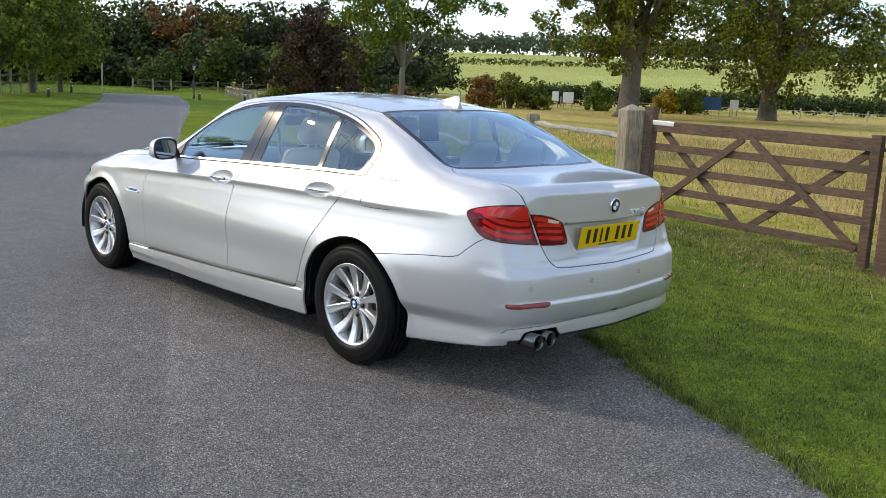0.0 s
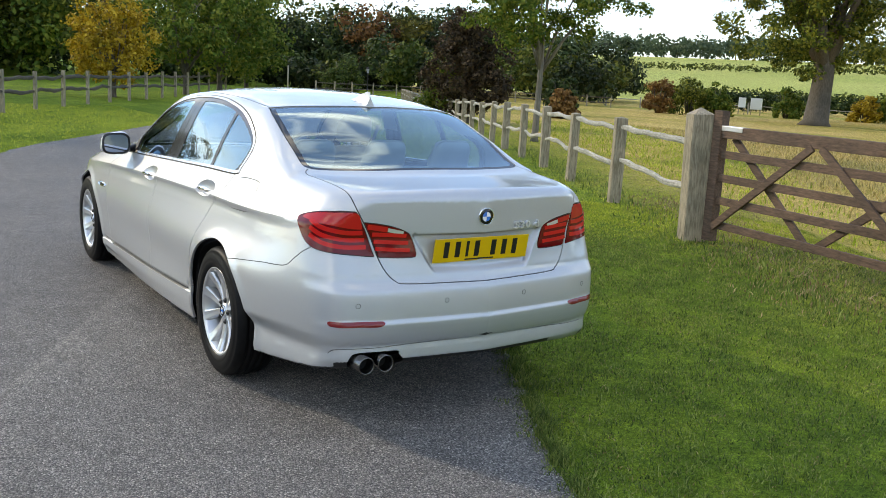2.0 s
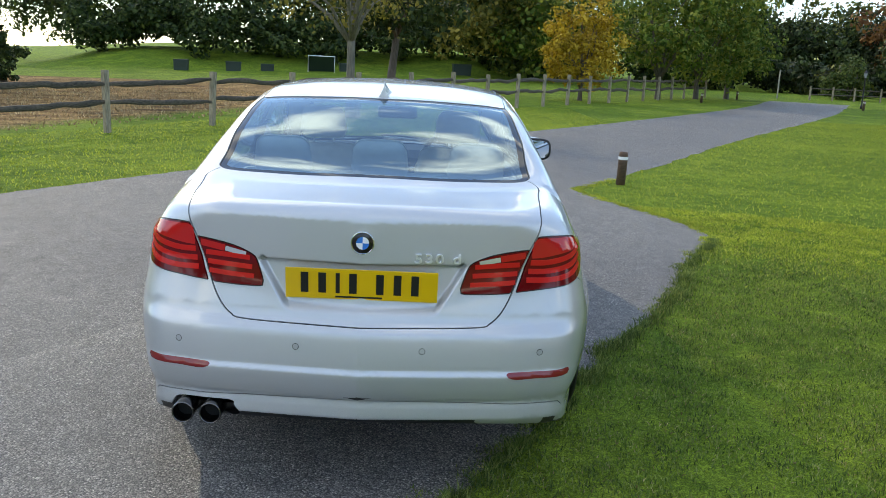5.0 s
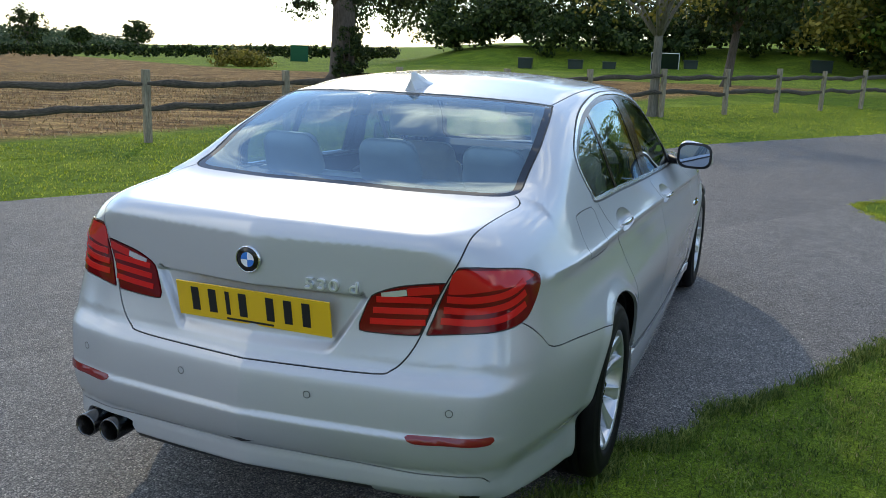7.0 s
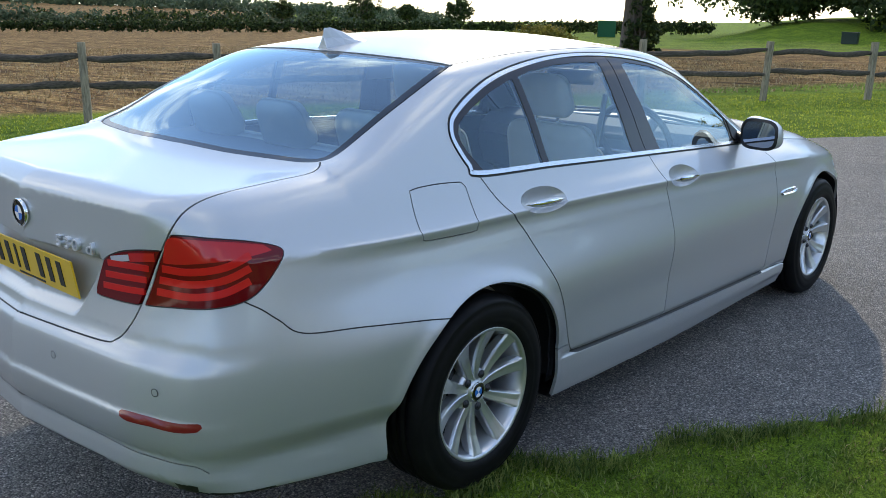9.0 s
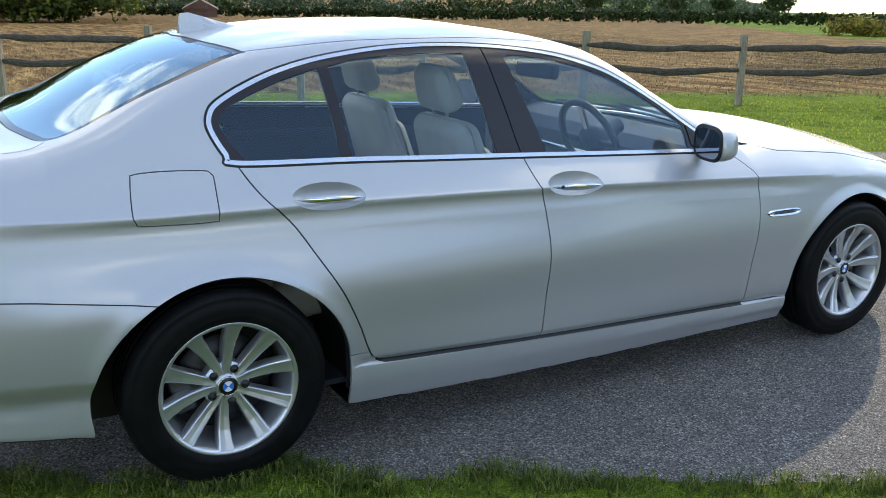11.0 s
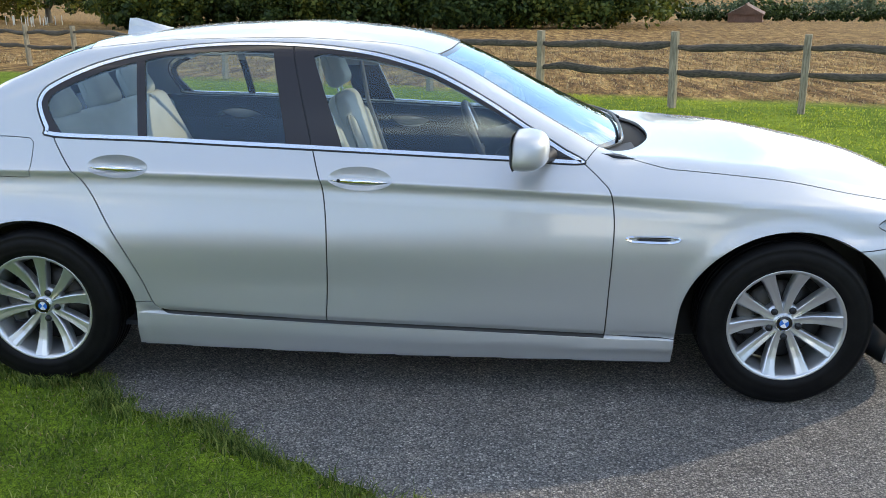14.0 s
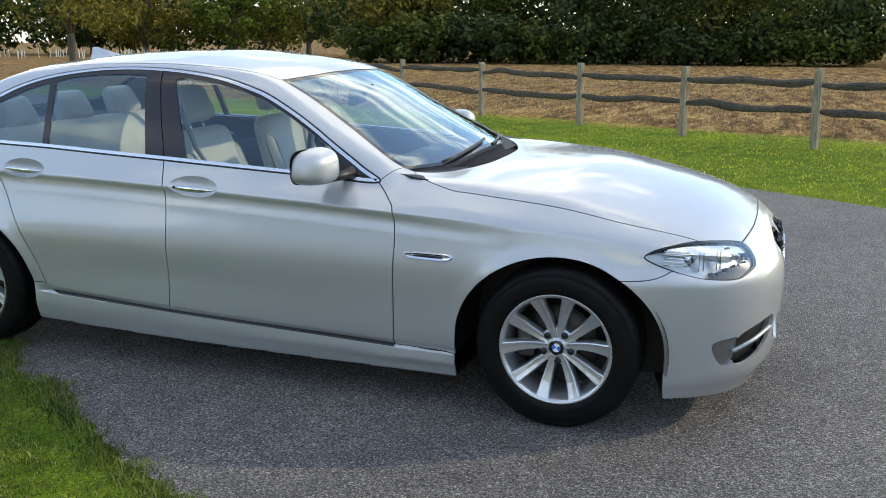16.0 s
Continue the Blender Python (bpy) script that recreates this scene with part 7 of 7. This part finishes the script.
rr = random.Random(9)


def polar(az, d, x0=0.0, y0=-2.0):
    return x0 + d * math.sin(radians(az)), y0 + d * math.cos(radians(az))


def belt_rows(az0, az1, d0, d1, h0, h1, w, n, mats):
    out = []
    for k in range(n):
        az = az0 + (az1 - az0) * (k + rr.uniform(-0.4, 0.4)) / max(1, n - 1)
        x, y = polar(az, rr.uniform(d0, d1))
        out.append((x, y, rr.uniform(h0, h1), w * rr.uniform(0.8, 1.25), rr.choice(mats)))
    return out


# darker copies of the leaf colours, the woods' shade put into them
WOOD_MATS = [M_LEAF_DARK,
             make_leaf("shaded_oak_leaf", (0.030, 0.048, 0.010), (0.065, 0.090, 0.018), (0.17, 0.17, 0.032), 0.25, 0.6, 0.2),
             make_leaf("shaded_wood_green_leaf", (0.030, 0.054, 0.012), (0.060, 0.098, 0.020), (0.14, 0.16, 0.032), 0.25, 0.6, 0.2),
             make_leaf("shaded_rust_leaf", (0.09, 0.038, 0.014), (0.17, 0.080, 0.026), (0.28, 0.15, 0.05), 0.25, 0.6, 0.2),
             make_leaf("shaded_olive_leaf", (0.045, 0.048, 0.012), (0.10, 0.095, 0.020), (0.20, 0.17, 0.036), 0.25, 0.6, 0.2), M_LEAF_COPPER, M_LEAF_OAK, M_LEAF_GREEN, M_LEAF_OLIVE,
             # darkest copy, for the conifers deepest in shade
             make_leaf("shaded_conifer_leaf", (0.011, 0.020, 0.008), (0.022, 0.036, 0.012), (0.055, 0.066, 0.020), 0.25, 0.6, 0.10)]
mass("north_wood", "mixed autumn wood behind the end of the drive", belt_rows(-6, 19, 88, 118, 8.5, 11.5, 9.0, 34, [0, 0, 1, 1, 2, 2, 4]) + belt_rows(19, 37, 92, 114, 8.4, 10.2, 8.0, 30, [9, 9, 0, 1]) + belt_rows(20, 37, 86, 92, 6.0, 8.4, 7.0, 18, [9, 9, 9, 0]) + belt_rows(35, 43.5, 84, 100, 5.2, 6.8, 6.0, 14, [9, 0, 1])
     + belt_rows(27.0, 28.6, 83, 85, 8.6, 9.4, 4.8, 2, [3]) + belt_rows(30, 31, 84, 86, 7.6, 8.2, 4.5, 1, [4]) + belt_rows(28, 43, 66, 84, 3.0, 5.0, 5.0, 16, [9, 0, 1, 2]) + belt_rows(14, 30, 72, 80, 2.0, 4.0, 4.0, 18, [9, 9, 0, 1]), WOOD_MATS, 1200, 0.40, 101)
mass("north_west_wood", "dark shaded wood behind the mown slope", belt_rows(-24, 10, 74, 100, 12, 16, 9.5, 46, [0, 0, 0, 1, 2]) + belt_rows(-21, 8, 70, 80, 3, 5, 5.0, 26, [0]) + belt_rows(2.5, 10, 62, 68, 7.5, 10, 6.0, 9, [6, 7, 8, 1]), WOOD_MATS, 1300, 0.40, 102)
mass("west_wood", "dark mixed wood beyond the stubble field", belt_rows(-112, -77, 74, 98, 10, 15, 10.0, 52, [0, 0, 0, 1, 1, 4]) + belt_rows(-112, -79, 68, 74, 2.0, 4.5, 5.0, 40, [0, 0, 1]) + belt_rows(-116, -114, 96, 104, 6, 9, 4, 3, [0]) + belt_rows(-96, -82, 69, 73, 7, 11, 7.0, 8, [4, 1, 0]), WOOD_MATS, 1250, 0.40, 103)
mass("south_west_wood", "row of dark trees along the far field", belt_rows(-150, -117, 130, 165, 9, 15, 13.0, 34, [0, 0, 1, 1, 2, 4]), WOOD_MATS, 900, 0.8, 104)
# unseen trees, added to block low sky from the car's rear and right side
mass("unseen_south_wood", "unseen tall trees added to the south to darken the car's reflections", belt_rows(-205, -150, 60, 90, 9, 14, 11.0, 22, [0, 1, 2]) + belt_rows(106, 156, 45, 65, 9, 13, 11.0, 30, [0, 1, 2]) + belt_rows(72, 110, 110, 135, 6.5, 8.5, 14.0, 30, [0, 1]), WOOD_MATS, 520, 0.8, 105)
mass("west_hedge", "long clipped dark hedge beyond the stubble", [(*polar(az, 112 - 0.07 * k), 1.25 + 0.003 * k, 1.7, 0) for k, az in enumerate(np.linspace(-78, -24, 130))], WOOD_MATS, 230, 0.34, 106, "hedge")
mass("field_hedge", "dark roadside hedge behind the meadow", [(58 + 0.42 * k, 47.5 - 0.245 * k, 1.7, 2.0, 0) for k in range(100)], WOOD_MATS, 150, 0.30, 107, "hedge")
mass("field_hedge", "hedge between the lower and the upper field", [(86 + 1.15 * k, 118 - 0.66 * k, 2.4, 3.2, 1) for k in range(130)], WOOD_MATS, 110, 0.50, 108, "hedge")
mass("field_hedge", "thin hedge across the upper field", [(205 + 3.0 * k, 330 - 1.9 * k, 3.6, 6.0, 1) for k in range(110)], WOOD_MATS, 80, 1.0, 109, "hedge")
# the haze over these woods is in their leaf colour
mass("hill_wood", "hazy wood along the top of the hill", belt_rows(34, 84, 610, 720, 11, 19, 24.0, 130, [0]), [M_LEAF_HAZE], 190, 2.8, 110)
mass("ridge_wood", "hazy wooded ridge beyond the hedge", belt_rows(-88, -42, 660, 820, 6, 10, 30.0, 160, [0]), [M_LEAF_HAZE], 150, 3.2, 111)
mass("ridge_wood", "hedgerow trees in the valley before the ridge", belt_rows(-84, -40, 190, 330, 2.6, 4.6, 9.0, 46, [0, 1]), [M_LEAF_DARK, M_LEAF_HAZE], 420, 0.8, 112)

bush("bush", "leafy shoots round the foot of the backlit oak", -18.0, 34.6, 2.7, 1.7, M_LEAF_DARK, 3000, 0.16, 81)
# heap of brush in the field
bush("brush_heap", "low grey heap of cut brush on the field", -35.5, 52.0, 1.25, 4.6, M_LEAF_OLIVE, 2600, 0.22, 80, "heap")

# ---- small things about the place ----
M_WHITEPAINT = mat("white_paint", (0.78, 0.78, 0.76), 0.5)[0]
M_SIGNBLUE = mat("sign_blue", (0.03, 0.11, 0.26), 0.45)[0]
M_BIN = mat("dark_green_plastic", (0.015, 0.03, 0.022), 0.5)[0]
M_NET = mat("green_net", (0.03, 0.16, 0.09), 0.7)[0]


def bollard(x, y):
    z = float(ground_z(x, y)) - 0.02
    b = thing("bollard", "short round timber bollard with a pale band", "bollard", pose(x, y, z, 2, 1, 0), "bollards along the drive")
    part("shaft", lathe([(0.0, 0.0), (0.062, 0.0), (0.060, 0.42), (0.052, 0.455), (0.0, 0.46)], 20, "Z"), M_GATE, b, "", True)
    part("band", lathe([(0.0612, 0.355), (0.0625, 0.36), (0.0622, 0.39), (0.0608, 0.395)], 20, "Z"), M_WHITEPAINT, b, "pale band", True)


for x, y in ((2.82, 7.95), (13.0, 38.6), (17.0, 45.5), (20.6, 38.4), (22.8, 37.6)):
    bollard(x, y)


def lantern(x, y):
    t = thing("lamp_post", "small black lantern on a slim post by the drive", "lamp", pose(x, y, float(ground_z(x, y))))
    part("post", lathe([(0.0, 0), (0.07, 0), (0.07, 0.12), (0.035, 0.2), (0.03, 1.45), (0.05, 1.5), (0.0, 1.52)], 14, "Z"), M_BLACK, t, "", True)
    part("lantern", lathe([(0.05, 1.5), (0.10, 1.72), (0.0, 1.72)], 6, "Z"), mat("lantern_glass", (0.35, 0.36, 0.36), 0.1)[0], t, "pale glass lantern")
    part("cap", lathe([(0.12, 1.72), (0.03, 1.84), (0.0, 1.90)], 6, "Z"), M_BLACK, t, "")


lantern(21.5, 40.5)
wp = part("marker_post", uneven_block((0.065, 0.065, 1.75), 2.2, 0.003, 4, 0.02), M_PALE, None, "", False)
wp.matrix_world = pose(21.5, 51.5, -0.05)
tagged(wp, "tall slim pale timber post at the drive's end", "post")


def sign(x, y, yaw, w, h, up, board_mat, label):
    t = thing("sign_board", label, "sign", pose(x, y, float(ground_z(x, y)), 0, 0, yaw))
    part("board", block((w, 0.03, h), (0, 0, up + h / 2), 0.008, 1), board_mat, t)
    for s in (-1, 1):
        part("leg", block((0.06, 0.06, up + h), (s * w * 0.4, 0.04, (up + h) / 2), 0.006, 1), M_OAK, t)


sign(51.0, 39.0, -48, 0.5, 0.7, 0.5, M_WHITEPAINT, "small white notice board on posts")
sign(51.8, 38.4, -48, 0.8, 0.8, 0.4, M_WHITEPAINT, "white notice board on two posts")
sign(57.6, 29.6, -58, 1.3, 0.9, 0.4, M_SIGNBLUE, "blue sign board on two posts")
sign(58.6, 28.4, -58, 0.6, 0.7, 0.5, M_WHITEPAINT, "white notice board beside the blue one")
rail_fence("roadside_fence", along([(43, 52), (52, 40.5), (61, 29.5), (78, 13)], 2.6), 0.85, 0.10, (0.62,), M_PALE, M_PALERAIL, "low pale fence along the far road", (0.04, 0.06, 0.02))
rail_fence("end_fence", along([(23.5, 51.5), (29, 52.5), (37, 48), (44, 43)], 1.7), 0.85, 0.09, (0.70, 0.36), M_OAK, M_RAIL, "weathered post and rail fence at the drive's end", (0.045, 0.07, 0.02))
for x, y, w, h in ((-17.0, 60.0, 0.95, 0.8), (-13.6, 61.0, 1.0, 0.7), (-11.4, 62.0, 0.9, 0.55), (-6.0, 64.0, 0.9, 0.6), (2.6, 64.5, 1.3, 0.8)):
    t = thing("storage_bin", "dark lidded storage bin on the mown slope", "bin", pose(x, y, float(ground_z(x, y)), 0, 0, 10), "bins on the slope")
    part("box", block((w, 0.7, h), (0, 0, h / 2), 0.02, 2, (1.05, 1.05)), M_BIN, t)
    part("lid", block((w * 1.1, 0.8, 0.06), (0, 0, h + 0.03), 0.015, 2), M_BIN, t, "dark lid")


def goal(x, y, yaw, w, h, frame_mat, net_mat, label):
    t = thing("goal", label, "goal", pose(x, y, float(ground_z(x, y)), 0, 0, yaw))
    part("frame", tube([(-w / 2, 0, 0), (-w / 2, 0, h), (w / 2, 0, h), (w / 2, 0, 0)], 0.04, 8), frame_mat, t, "", True)
    bm = bmesh.new()
    back = [(-w / 2, 0.02, h), (w / 2, 0.02, h), (w / 2, 0.8, 0), (-w / 2, 0.8, 0)]
    v = [bm.verts.new(p) for p in back]
    bm.faces.new(v)
    bmesh.ops.subdivide_edges(bm, edges=bm.edges[:], cuts=8, use_grid_fill=True)
    part("net", bm, net_mat, t)


goal(-7.6, 62.5, 8, 1.9, 1.25, M_WHITEPAINT, M_BIN, "white framed goal with dark net on the slope")
goal(-43.0, 73.0, 30, 1.6, 1.5, M_NET, M_NET, "green framed net standing on the field")

# barn behind the wood's end
BARN = polar(-74.1, 108)
barn = thing("barn", "low brick barn with a brown tiled roof", "barn", pose(*BARN, float(ground_z(*BARN)) - 0.1, 0, 0, -15))
M_BRICK = make_wood("barn_brick", (0.16, 0.085, 0.06), (0.27, 0.15, 0.11), 0.4)
M_TILE = make_wood("barn_tiles", (0.13, 0.07, 0.05), (0.24, 0.14, 0.10), 0.5)
part("walls", block((9.6, 3.6, 1.1), (0, 0, 0.55), 0.02, 1), M_BRICK, barn)
bm = bmesh.new()
v = [bm.verts.new(p) for p in ((-5.0, -2.0, 1.05), (5.0, -2.0, 1.05), (5.0, 0, 2.1), (-5.0, 0, 2.1), (-5.0, 2.0, 1.05), (5.0, 2.0, 1.05))]
for f in ((0, 1, 2, 3), (3, 2, 5, 4), (0, 3, 4), (1, 5, 2), (0, 4, 5, 1)):
    bm.faces.new([v[k] for k in f])
part("roof", bm, M_TILE, barn)
part("ridge", tube([(-5.0, 0, 2.11), (5.0, 0, 2.11)], 0.09, 8), M_TILE, barn, "ridge tiles", True)
# white tree guards beyond the field
g = np.random.default_rng(4)
bm = bmesh.new()
for k in range(130):
    x, y = polar(-140 + 24 * g.random(), g.uniform(92, 118))
    z = float(ground_z(x, y))
    b = tube([(x, y, z), (x, y, z + g.uniform(0.7, 1.0))], 0.04, 5)
    me = bpy.data.meshes.new("tmp")
    b.to_mesh(me)
    b.free()
    bm.from_mesh(me)
    bpy.data.meshes.remove(me)
guards = part("tree_guards", bm, mat("guard_white", (0.6, 0.6, 0.55), 0.6)[0], None)
tagged(guards, "rows of white tree guards in a young plantation", "tree guard", kind="stuff")
